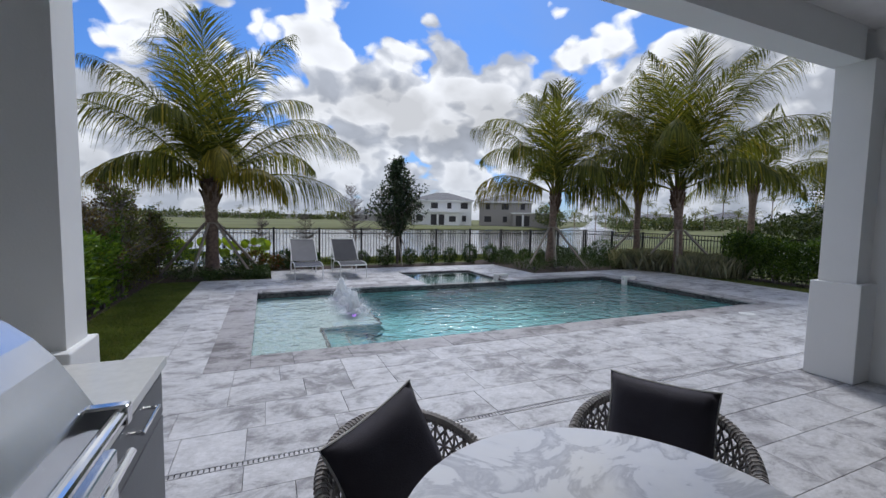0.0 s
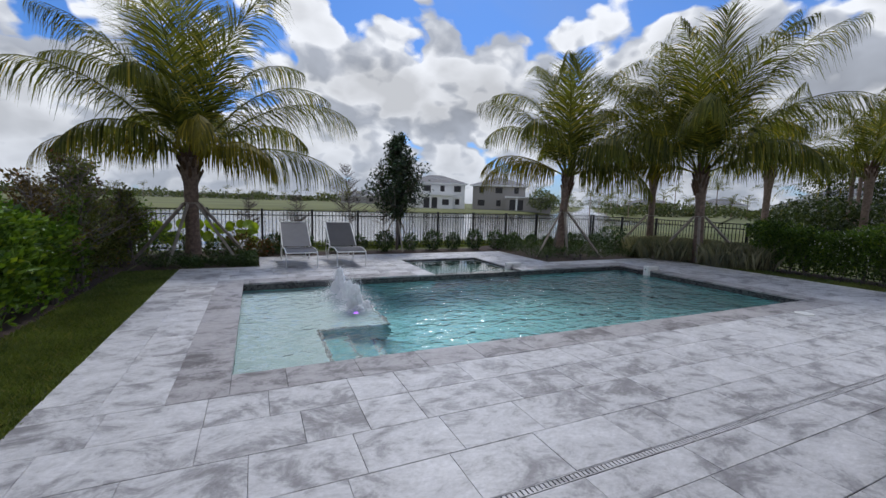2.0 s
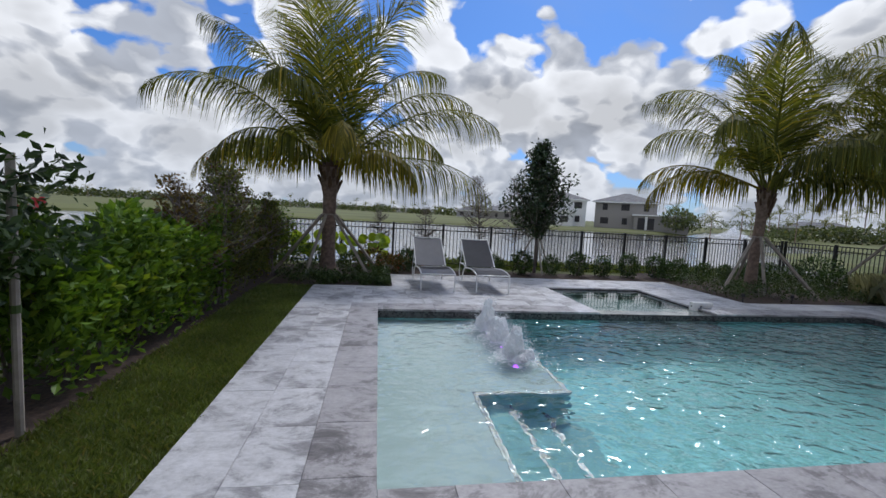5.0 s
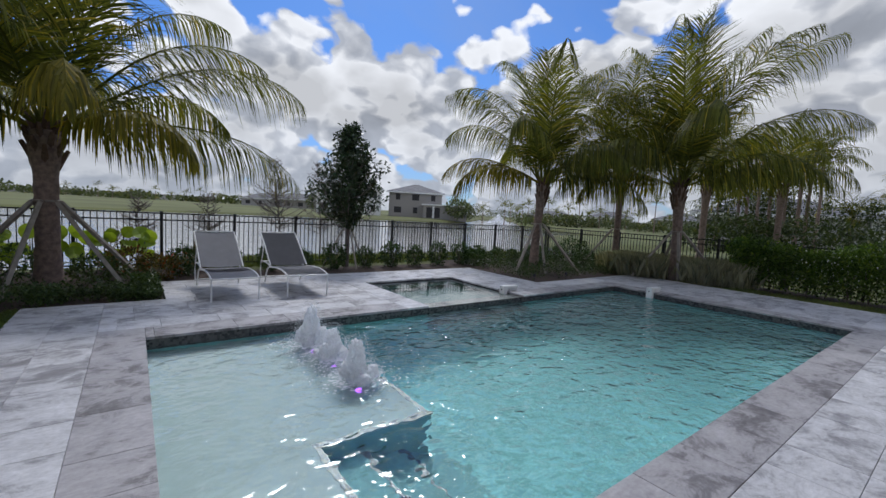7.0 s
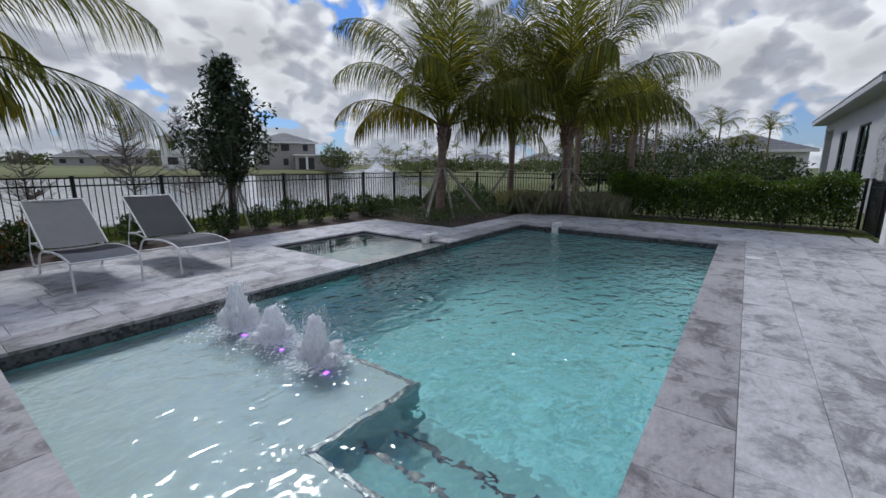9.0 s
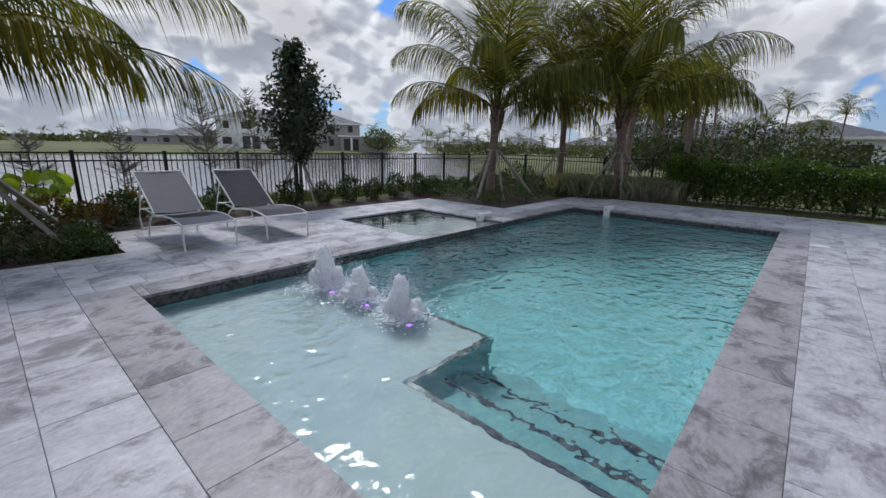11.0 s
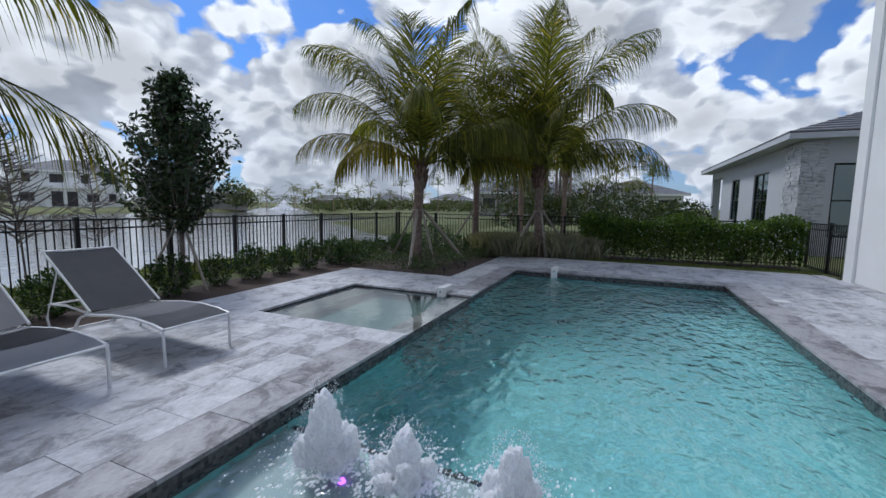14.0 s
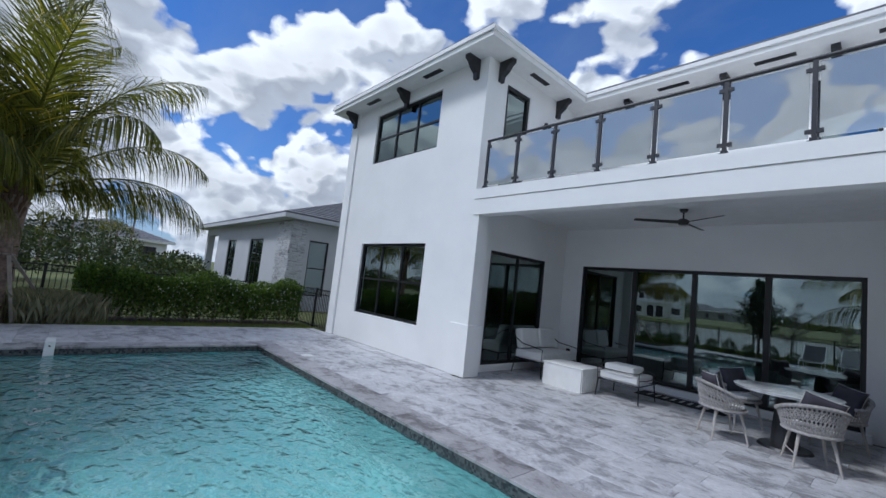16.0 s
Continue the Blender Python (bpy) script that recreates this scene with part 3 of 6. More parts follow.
def build_pool():
    x0, y0, x1, y1 = POOL
    pool = thing("pool", (x0 + x1) / 2, (y0 + y1) / 2, -1.7, "rectangular swimming pool with teal water and a pale shallow shelf", "swimming pool", kind="structure")
    pool.matrix_world = Matrix.Identity(4)
    t = 0.15
    bm = bmesh.new()
    box(bm, x0 - t, y0 - t, -1.75, x1 + t, y0, -0.15)
    box(bm, x0 - t, y1, -1.75, x1 + t, y1 + t, -0.15)
    box(bm, x0 - t, y0, -1.75, x0, y1, -0.15)
    box(bm, x1, y0, -1.75, x1 + t, y1, -0.15)
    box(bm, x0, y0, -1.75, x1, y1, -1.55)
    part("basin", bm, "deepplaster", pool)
    bm = bmesh.new()
    box(bm, x0 + 0.001, 6.40, -0.36, 2.1, y1 - 0.001, -0.32)
    box(bm, x0 + 0.001, y0 + 0.001, -0.36, 1.16, 6.40, -0.32)
    part("sun_shelf", bm, "plaster", pool, "pale shallow shelf")
    bm = bmesh.new()
    box(bm, x0 + 0.002, 6.401, -1.54, 2.09, y1 - 0.002, -0.3601)
    box(bm, x0 + 0.002, y0 + 0.002, -1.54, 1.155, 6.401, -0.3601)
    part("shelf_wall", bm, "pebble", pool)
    bm = bmesh.new()
    for k, dz in enumerate((0.58, 0.80, 1.02)):
        box(bm, 1.161, y0 + 0.001, -1.54, 1.50 + 0.34 * k, 6.39, -dz - 0.001 * k)
    part("steps", bm, "pebble", pool, "submerged steps")
    bm = bmesh.new()
    w, z = 0.045, -0.312
    box(bm, 1.115, y0 + 0.01, z - 0.01, 1.16, 6.445, z)
    box(bm, 1.16, 6.40, z - 0.01, 2.1, 6.445, z)
    box(bm, 2.055, 6.445, z - 0.01, 2.1, y1 - 0.01, z)
    for k, dz in enumerate((0.58, 0.80)):
        box(bm, 1.46 + 0.34 * k, y0 + 0.01, -dz, 1.50 + 0.34 * k, 6.38, -dz + 0.006)
    part("edge_tile", bm, "mosaic", pool, "dark mosaic step edge")
    bm = bmesh.new()
    e = 0.012
    box(bm, x0, y0, -0.20, x1, y0 + e, -0.032)
    box(bm, x0, y1 - e, -0.20, x1, y1, -0.032)
    box(bm, x0, y0 + e, -0.20, x0 + e, y1 - e, -0.032)
    box(bm, x1 - e, y0 + e, -0.20, x1, y1 - e, -0.032)
    part("waterline_tile", bm, "mosaic", pool, "dark mosaic waterline band")
    # spa
    a, b, c, d = SPA
    spa = thing("spa", 0, 0, 0, "square spa with still clear water beside the pool", "spa", kind="structure")
    bm = bmesh.new()
    box(bm, a - t, b, -1.1, a, d + t, -0.05)
    box(bm, c, b, -1.1, c + t, d + t, -0.05)
    box(bm, a, d, -1.1, c, d + t, -0.05)
    box(bm, a, b, -1.1, c, d, -0.9)
    box(bm, a, b + 0.001, -0.9, c, b + 0.4, -0.5)
    box(bm, a, d - 0.4, -0.9, c, d - 0.001, -0.5)
    part("basin", bm, "spaplaster", spa)
    bm = bmesh.new()
    box(bm, a, d - 0.01, -0.3, c, d, -0.032)
    box(bm, a, b, -0.3, a + 0.01, d - 0.01, -0.032)
    box(bm, c - 0.01, b, -0.3, c, d - 0.01, -0.032)
    part("waterline_tile", bm, "mosaic", spa)
    bm = bmesh.new()
    box(bm, a, y1 - 0.001, -1.1, c, b, -0.062, bevel=0.006)
    part("spillway", bm, "coping", spa, "wet stone spillway")
    for nm, (p, q, r, s), z, m, par in (("water_surface", (x0 + e, y0 + e, x1 - e, y1 - e), -0.12, "water", pool), ("water_surface", (a + 0.011, y1 + 0.02, c - 0.011, d - 0.011), -0.045, "spawater", spa)):
        part(nm, ([(p, q, z), (r, q, z), (r, s, z), (p, s, z)], [], [(0, 1, 2, 3)]), m, par, "clear rippled water").visible_shadow = False
    return pool


pool = build_pool()


# ---- house ----
def window(name, w, h, m, cols=3, rows=2, depth=0.09, fr=0.055, label="black framed window", kind_name="window", door=False):
    """Centred on its own x, sill at 0, looking along -y of its pose."""
    ob = new(name)
    ob.matrix_world = m
    tagged(ob, label, kind="structure")
    bm = bmesh.new()
    box(bm, -w / 2, 0, 0, w / 2, depth, fr)
    box(bm, -w / 2, 0, h - fr, w / 2, depth, h)
    box(bm, -w / 2, 0, fr, -w / 2 + fr, depth, h - fr)
    box(bm, w / 2 - fr, 0, fr, w / 2, depth, h - fr)
    part(kind_name + "_frame", bm, "black", ob, "black aluminium frame")
    iw, ih = w - 2 * fr, h - 2 * fr
    for c in range(cols):
        for r in range(rows):
            x0, z0 = -w / 2 + fr + iw * c / cols, fr + ih * r / rows
            x1, z1 = x0 + iw / cols, z0 + ih / rows
            bx("pane", "glass", ob, x0 + 0.01, depth * 0.45, z0 + 0.01, x1 - 0.01, depth * 0.45 + 0.006, z1 - 0.01).visible_shadow = False
    bar = 0.045 if not door else 0.09
    for c in range(1, cols):
        x = -w / 2 + fr + iw * c / cols
        bx("mullion", "black", ob, x - bar / 2, depth * 0.15, fr, x + bar / 2, depth * 0.85, h - fr)
    for r in range(1, rows):
        z = fr + ih * r / rows
        bx("transom", "black", ob, -w / 2 + fr, depth * 0.22, z - 0.025, w / 2 - fr, depth * 0.78, z + 0.025)
    return ob


def build_house():
    yw = 2.35
    bm = bmesh.new()
    # wing facade
    holed(bm, 5.60, 10.75, yw - 0.30, yw, 0, 3.09, [(7.13, 9.79, 0.74, 2.54)])
    holed(bm, 5.75, 10.75, yw - 0.30, yw, 3.09, 6.38, [(7.13, 9.79, 4.72, 6.09)])
    box(bm, 10.75, yw - 0.30, -0.1, 11.10, yw + 0.05, 6.38)
    structure("wall_north", bm, "stucco", "smooth white stucco wall of the two-storey wing")
    bm = bmesh.new()
    box(bm, 5.55, 1.99, 0, 6.05, yw + 0.045, 0.97, bevel=0.008)
    structure("trim_plinth", bm, "stucco", "low white stucco plinth at the corner pier")
    bm = bmesh.new()
    holed(bm, -1.20, 2.05, 5.85, 6.10, 0, 3.45, [(-0.36, 1.62, 0.14, 2.50)])
    holed(bm, -1.20, 2.05, 5.75, 6.00, 3.45, 6.38, [(0.92, 1.72, 3.62, 6.05)])
    turn90(bm)
    structure("wall_wing_side", bm, "stucco", "white stucco side wall with a glazed opening")
    bm = bmesh.new()
    holed(bm, -1.2, 5.85, -1.45, -1.20, 0, 3.45, [(0.50, 5.34, 0.12, 2.50)])
    holed(bm, -6.0, 5.75, -1.45, -1.20, 3.45, 6.38, [(0.35, 1.15, 4.25, 5.95)])
    structure("wall_back", bm, "stucco", "white stucco wall behind the covered terrace")
    bm = bmesh.new()
    box(bm, -1.2, -1.2, 0, -0.95, 2.45, 3.45)
    structure("wall_west", bm, "stucco", "white stucco wall behind the grill counter")
    bm = bmesh.new()
    box(bm, -0.95, 2.19, 0, -0.385, 2.41, 3.09)
    box(bm, -0.95, 2.13, 0, -0.355, 2.46, 0.95, bevel=0.008)
    structure("column_west", bm, "stucco", "square white stucco column with a wider plinth")
    # far walls closing the house
    bm = bmesh.new()
    box(bm, 10.85, -9.0, -0.1, 11.08, 2.05, 6.38)
    box(bm, -6.0, -9.25, -0.1, 11.1, -9.0, 6.38)
    box(bm, -6.0, -9.0, -0.1, -5.75, -1.45, 6.38)
    box(bm, -5.75, -1.45, 0, -1.2, -1.20, 3.45)
    structure("wall_outer", bm, "stucco", "plain white outer walls")
    # balcony slab with a groove in the fascia
    bm = bmesh.new()
    box(bm, -5.0, 2.13, 3.09, 5.60, 2.375, 3.385)
    box(bm, -5.0, 2.13, 3.385, 5.749, 2.36, 3.40)
    box(bm, -5.0, 2.13, 3.40, 5.749, 2.39, 3.60)
    box(bm, 5.60, 2.351, 3.09, 5.749, 2.375, 3.385)
    structure("beam", bm, "stucco", "deep white fascia beam over the terrace opening")
    bm = bmesh.new()
    box(bm, -5.0, -1.2, 3.45, 5.75, 2.13, 3.585)
    structure("balcony_floor", bm, "stucco", "white balcony slab")
    bm = bmesh.new()
    box(bm, -0.95, -1.2, 3.40, 5.85, 2.13, 3.45)
    structure("ceiling", bm, "soffit", "smooth pale ceiling of the covered terrace")
    # sill upstands below the glass
    bm = bmesh.new()
    box(bm, 0.42, -1.20, 0.0, 5.42, -1.10, 0.12, bevel=0.005)
    structure("sill", bm, "stucco", "low white threshold under the sliding doors")
    # rooms behind the glass, their dimness painted into dark floor and ceiling
    bm = bmesh.new()
    box(bm, -1.0, -5.0, 0.0, 10.8, -4.9, 3.4)
    structure("wall_inside", bm, "greywall", "dim inside wall")
    bm = bmesh.new()
    box(bm, 6.11, -1.7, 0.02, 10.84, -1.6, 3.4)
    structure("wall_inside_rosy", bm, "pink", "rosy inside wall")
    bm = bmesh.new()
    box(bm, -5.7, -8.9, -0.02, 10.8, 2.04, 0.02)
    fl = structure("floor_inside", bm, "dark", "inside floor coloured dark for the unlit room")
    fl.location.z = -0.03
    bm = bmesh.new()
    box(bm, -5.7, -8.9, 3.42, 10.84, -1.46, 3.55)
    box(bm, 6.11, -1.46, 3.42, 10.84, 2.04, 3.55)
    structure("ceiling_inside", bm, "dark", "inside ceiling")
    window("window_1", 2.66, 1.80, pose(8.46, yw - 0.05, 0.74, 0, 0, 180), 3, 2)
    window("window_2", 2.66, 1.37, pose(8.46, yw - 0.05, 4.72, 0, 0, 180), 3, 2)
    window("door_1", 4.84, 2.38, pose(2.92, -1.22, 0.12, 0, 0, 180), 4, 1, 0.12, 0.06, "black framed four panel sliding glass door", "door", True)
    window("window_3", 1.98, 2.36, pose(5.87, 0.63, 0.14, 0, 0, -90), 2, 1, 0.10, 0.06, "tall black framed fixed window")
    window("door_2", 0.80, 2.43, pose(5.77, 1.32, 3.62, 0, 0, -90), 1, 2, 0.10, 0.07, "black framed balcony door", "door", True)
    window("window_4", 0.80, 1.70, pose(0.75, -1.22, 4.25, 0, 0, 180), 1, 2)
    # curtains inside
    for x in (7.25, 9.5):
        bm = bmesh.new()
        v = []
        for i in range(13):
            v.append((x - 0.15 + i * 0.03, 1.86 + 0.03 * (i % 2), 0))
        pts = [(a, b, z) for z in (0.05, 2.7) for a, b, _ in v]
        fs = [(i, i + 1, 13 + i + 1, 13 + i) for i in range(12)]
        bm.free()
        tagged(part("curtain", (pts, [], fs), "curtain"), "pale pleated curtain inside the ground floor window", "curtain", "curtains")
    for k in range(3):
        x = 8.46 + (k - 1) * 0.85
        b = bx("roller_blind", "blind", None, x - 0.38, yw - 0.25, 4.78, x + 0.38, yw - 0.24, 5.40 if k < 2 else 5.95)
        tagged(b, "warm beige roller blind hanging inside the upper window", "blind", "roller blinds")


build_house()


def roof_rings(bm, x0, y0, x1, y1, z, pitch, course=0.36, fascia=0.0):
    """A hip roof of stepped tile courses."""
    last = None
    n = int(min(x1 - x0, y1 - y0) / 2 / course)
    for k in range(n):
        a = k * course
        h0, h1 = z + a * pitch + 0.05, z + (a + course) * pitch + 0.012
        o = [bm.verts.new(p) for p in ((x0 + a, y0 + a, h0), (x1 - a, y0 + a, h0), (x1 - a, y1 - a, h0), (x0 + a, y1 - a, h0))]
        b = a + course
        i = [bm.verts.new(p) for p in ((x0 + b, y0 + b, h1), (x1 - b, y0 + b, h1), (x1 - b, y1 - b, h1), (x0 + b, y1 - b, h1))]
        u = last if k else [bm.verts.new((v.co.x, v.co.y, v.co.z - 0.05)) for v in o]
        for j in range(4):
            bm.faces.new((o[j], o[(j + 1) % 4], i[(j + 1) % 4], i[j]))
            bm.faces.new((u[j], u[(j + 1) % 4], o[(j + 1) % 4], o[j]))
        last = i
    bm.faces.new(last)


def build_roof():
    z = 6.38
    bm = bmesh.new()
    roof_rings(bm, 5.23, -9.4, 11.45, 2.87, z + 0.17, 0.38)
    structure("roof_wing", bm, "rooftile", "grey tiled hip roof of the wing")
    bm = bmesh.new()
    roof_rings(bm, -6.4, -9.45, 8.4, -0.50, z + 0.175, 0.38)
    structure("roof_main", bm, "rooftile", "grey tiled hip roof of the main house")
    bm = bmesh.new()
    box(bm, 5.25, -0.52, z, 11.43, 2.85, z + 0.05)
    box(bm, -6.35, -9.4, z + 0.001, 11.40, -0.521, z + 0.05)
    structure("soffit", bm, "soffit", "white boarded soffit")
    bm = bmesh.new()
    box(bm, 5.23, 2.85, z - 0.02, 11.45, 2.87, z + 0.16)
    box(bm, 5.21, -0.50, z - 0.02, 5.23, 2.87, z + 0.16)
    box(bm, 11.43, -9.4, z - 0.02, 11.45, 2.85, z + 0.16)
    box(bm, -6.4, -0.52, z - 0.02, 5.21, -0.50, z + 0.16)
    box(bm, -6.42, -0.50, z + 0.08, 5.19, -0.46, z + 0.165)
    box(bm, 5.17, -0.46, z + 0.08, 5.21, 2.91, z + 0.165)
    box(bm, 5.21, 2.87, z + 0.08, 11.49, 2.91, z + 0.165)
    structure("gutter", bm, "stucco", "white gutter and fascia along the eaves")


build_roof()


def corbel(x, y, rz):
    ob = thing("corbel", x, y, 6.38, "dark grey carved bracket under the white eaves", "bracket", "brackets under the eaves", rz)
    bm = bmesh.new()
    prof = [(0, 0), (0.34, 0), (0.34, -0.08), (0.26, -0.12), (0.2, -0.22), (0.08, -0.30), (0.07, -0.42), (0, -0.42)]
    a = [bm.verts.new((-0.06, p, q)) for p, q in prof]
    b = [bm.verts.new((0.06, p, q)) for p, q in prof]
    bm.faces.new(a)
    bm.faces.new(b[::-1])
    for i in range(len(prof)):
        j = (i + 1) % len(prof)
        bm.faces.new((a[i], a[j], b[j], b[i]))
    part("bracket", bm, "bronze", ob)
    return ob


for x in (10.9, 8.45, 6.05):
    corbel(x, 2.352 + (0.05 if x > 10 else 0), 0)
for y in (1.98, -0.15):
    corbel(5.748, y, 90)
for x in (4.4, 2.5, 0.9, -0.8):
    corbel(x, -1.198, 0)
for x, y, w, d in ((9.7, 2.6, 0.6, 0.12), (7.25, 2.6, 0.6, 0.12), (5.48, 1.0, 0.12, 0.6), (3.4, -0.85, 0.6, 0.12), (1.7, -0.85, 0.6, 0.12), (0.1, -0.85, 0.6, 0.12)):
    v = thing("soffit_vent", x, y, 6.38, "narrow dark slotted vent set in the white soffit", "vent", "soffit vents")
    bx("vent_frame", "bronze", v, -w / 2, -d / 2, -0.012, w / 2, d / 2, 0)
    for k in range(3):
        if w > d:
            bx("slat", "black", v, -w / 2 + 0.02, -d / 2 + 0.02 + k * 0.032, -0.018, w / 2 - 0.02, -d / 2 + 0.035 + k * 0.032, -0.012)
        else:
            bx("slat", "black", v, -w / 2 + 0.02 + k * 0.032, -d / 2 + 0.02, -0.018, -w / 2 + 0.035 + k * 0.032, d / 2 - 0.02, -0.012)


def build_sconce():
    s = thing("wall_lamp", 5.75, 0.30, 5.55, "small black twin wall lamp beside the balcony door", "wall lamp")
    bx("back_plate", "black", s, -0.03, -0.05, -0.07, -0.001, 0.05, 0.07)
    for y in (-0.07, 0.07):
        bm = bmesh.new()
        rod(bm, (-0.09, y, -0.06), (-0.09, y, 0.08), 0.035, 0.045, 12)
        rod(bm, (-0.03, y * 0.5, 0), (-0.09, y, 0), 0.012)
        part("shade", bm, "black", s)


build_sconce()


def build_railing():
    r = thing("balcony_railing", 0, 2.335, 3.60, "dark metal balcony railing with frosted glass panels", "railing")
    xs = [5.54, 4.82, 4.05, 3.25, 2.44, 1.61, 0.79, -0.03, -0.85, -1.67]
    for i, x in enumerate(xs):
        bm = bmesh.new()
        box(bm, x - 0.022, -0.022, 0.012, x + 0.022, 0.022, 0.93)
        box(bm, x - 0.055, -0.045, 0, x + 0.055, 0.045, 0.012)
        box(bm, x - 0.035, -0.035, 0.012, x + 0.035, 0.035, 0.05)
        part("post", bm, "bronze", r)
        for z in (0.10, 0.80):
            for s in (-1, 1):
                if (i == 0 and s > 0) or (i == len(xs) - 1 and s < 0):
                    continue
                bx("clamp", "bronze", r, x + s * 0.023 - (0.055 if s < 0 else 0), -0.018, z, x + s * 0.023 + (0.055 if s > 0 else 0), 0.018, z + 0.045)
    bm = bmesh.new()
    rod(bm, (xs[-1] - 0.05, 0, 0.95), (xs[0] + 0.03, 0, 0.95), 0.025, None, 12)
    part("top_rail", bm, "bronze", r)
    for a, b in zip(xs, xs[1:]):
        bx("glass_panel", "railglass", r, b + 0.045, -0.005, 0.05, a - 0.045, 0.005, 0.90).visible_shadow = False


build_railing()


def build_neighbour():
    h = thing("house", 17.2, -6, 0, "single-storey white stucco house with grey tiled roof and stone pier", "house")
    h.matrix_world = Matrix.Identity(4)
    X0, X1, Y0, Y1 = 17.2, 29.0, -9.0, 1.35
    bm = bmesh.new()
    holed(bm, X0 + 0.25, X1, Y1 - 0.25, Y1, -0.1, 3.75, [(20.6, 22.6, 0.75, 3.0), (25.0, 26.6, 0.9, 3.0)])
    part("wall", bm, "neighbourwall", h)
    bm = bmesh.new()
    holed(bm, Y0, Y1, X0, X0 + 0.25, -0.1, 3.75, [(-0.35, 0.55, 0.6, 3.0), (-4.5, -3.0, 0.6, 3.0)])
    turn90(bm)
    part("wall", bm, "neighbourwall", h)
    bm = bmesh.new()
    box(bm, X1 - 0.3, Y0, -0.1, X1, Y1 - 0.25, 3.75)
    box(bm, X0 + 0.25, Y0, -0.1, X1 - 0.3, Y0 + 0.25, 3.75)
    part("wall", bm, "neighbourwall", h)
    rng = random.Random(5)
    pier = part("stone_pier", *(lambda b: (box(b, X0 - 0.06, 0.75, -0.1, 18.6, Y1 + 0.06, 3.7), b)[1:])(bmesh.new()), "ledge", h, "stacked grey ledge stone pier")
    z = 0.0
    while z < 3.66:
        hh = rng.choice((0.09, 0.12, 0.15))
        x = X0 - 0.07
        while x < 18.6:
            w = min(rng.uniform(0.25, 0.55), 18.61 - x)
            bx("stone", "ledge", pier, x + 0.004, Y1 + 0.058, z + 0.004, x + w - 0.004, Y1 + 0.075 + rng.uniform(0, 0.03), z + hh - 0.004)
            x += w
        y = 0.76
        while y < Y1 + 0.05:
            w = min(rng.uniform(0.2, 0.4), Y1 + 0.06 - y)
            bx("stone", "ledge", pier, X0 - 0.085 - rng.uniform(0, 0.03), y + 0.004, z + 0.004, X0 - 0.058, y + w - 0.004, z + hh - 0.004)
            y += w
        z += hh
    bm = bmesh.new()
    box(bm, 31.6, 0.95, -0.1, 32.0, Y1, 3.5)
    box(bm, 29.0, 0.95, 3.35, 32.0, Y1, 3.75)
    part("porch", bm, "neighbourwall", h, "white porch column and beam")
    bm = bmesh.new()
    roof_rings(bm, X0 - 0.55, Y0 - 0.5, 32.6, Y1 + 0.6, 3.95, 0.36)
    part("roof", bm, "rooftile", h)
    bm = bmesh.new()
    box(bm, X0 - 0.55, Y0 - 0.5, 3.75, 32.6, Y1 + 0.6, 3.93)
    part("soffit", bm, "neighbourwall", h)
    for x, z, w, hh, rz, cols in ((21.6, 0.75, 2.0, 2.25, 180, 2), (25.8, 0.9, 1.6, 2.1, 180, 2)):
        wd = window("window", w, hh, Matrix.Identity(4), cols, 2)
        wd.parent = h
        wd.matrix_world = pose(x, Y1 - 0.05, z, 0, 0, 180)
        del wd["kind"]
    for y, w in ((0.1, 0.9), (-3.75, 1.5)):
        wd = window("window", w, 2.4, Matrix.Identity(4), 1, 2)
        wd.parent = h
        wd.matrix_world = pose(X0 + 0.05, y, 0.6, 0, 0, -90)
        del wd["kind"]
    # the rooms' shade comes from the dark colour of these surfaces
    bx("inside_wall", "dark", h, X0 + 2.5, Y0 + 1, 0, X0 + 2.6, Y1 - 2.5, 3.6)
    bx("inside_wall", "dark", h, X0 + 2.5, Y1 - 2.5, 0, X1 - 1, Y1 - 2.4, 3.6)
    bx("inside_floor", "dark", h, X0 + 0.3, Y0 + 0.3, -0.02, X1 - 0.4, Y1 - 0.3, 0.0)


build_neighbour()


# ---- fences ----
def fence(name, x0, y0, x1, y1, label, bays, gz=-0.10, top=1.14):
    ob = thing(name, x0, y0, gz, label, "fence", rz=math.degrees(math.atan2(y1 - y0, x1 - x0)))
    L = math.hypot(x1 - x0, y1 - y0)
    h = top - gz
    for i in range(bays + 1):
        x = L * i / bays
        bm = bmesh.new()
        box(bm, x - 0.03, -0.03, -0.3, x + 0.03, 0.03, h + 0.02)
        box(bm, x - 0.036, -0.036, h + 0.02, x + 0.036, 0.036, h + 0.035)
        part("post", bm, "black", ob)
    for z in (0.10, h - 0.17, h - 0.025):
        bx("rail", "black", ob, 0.03, -0.014, z, L - 0.03, 0.014, z + 0.028)
    me = None
    n = int(L / 0.105)
    step = L / n
    for i in range(1, n):
        x = i * step
        if min(abs(x - L * k / bays) for k in range(bays + 1)) < 0.04:
            continue
        if me is None:
            bm = bmesh.new()
            box(bm, -0.008, -0.008, 0.04, 0.008, 0.008, h - 0.0251)
            me = bpy.data.meshes.new("picket")
            bm.to_mesh(me)
            bm.free()
            me.materials.append(M["black"])
        p = new("picket", me)
        p.parent = ob
        p.location = (x, 0, 0)


fence("fence", -3.72, 14.65, 13.65, 14.65, "black metal picket fence along the lake shore", 12)
fence("fence", 13.72, 14.58, 13.72, 2.3, "black metal picket fence behind the flowering hedge", 8)
fence("fence", 13.66, 2.2, 11.16, 2.2, "short black metal picket fence between the houses", 2)
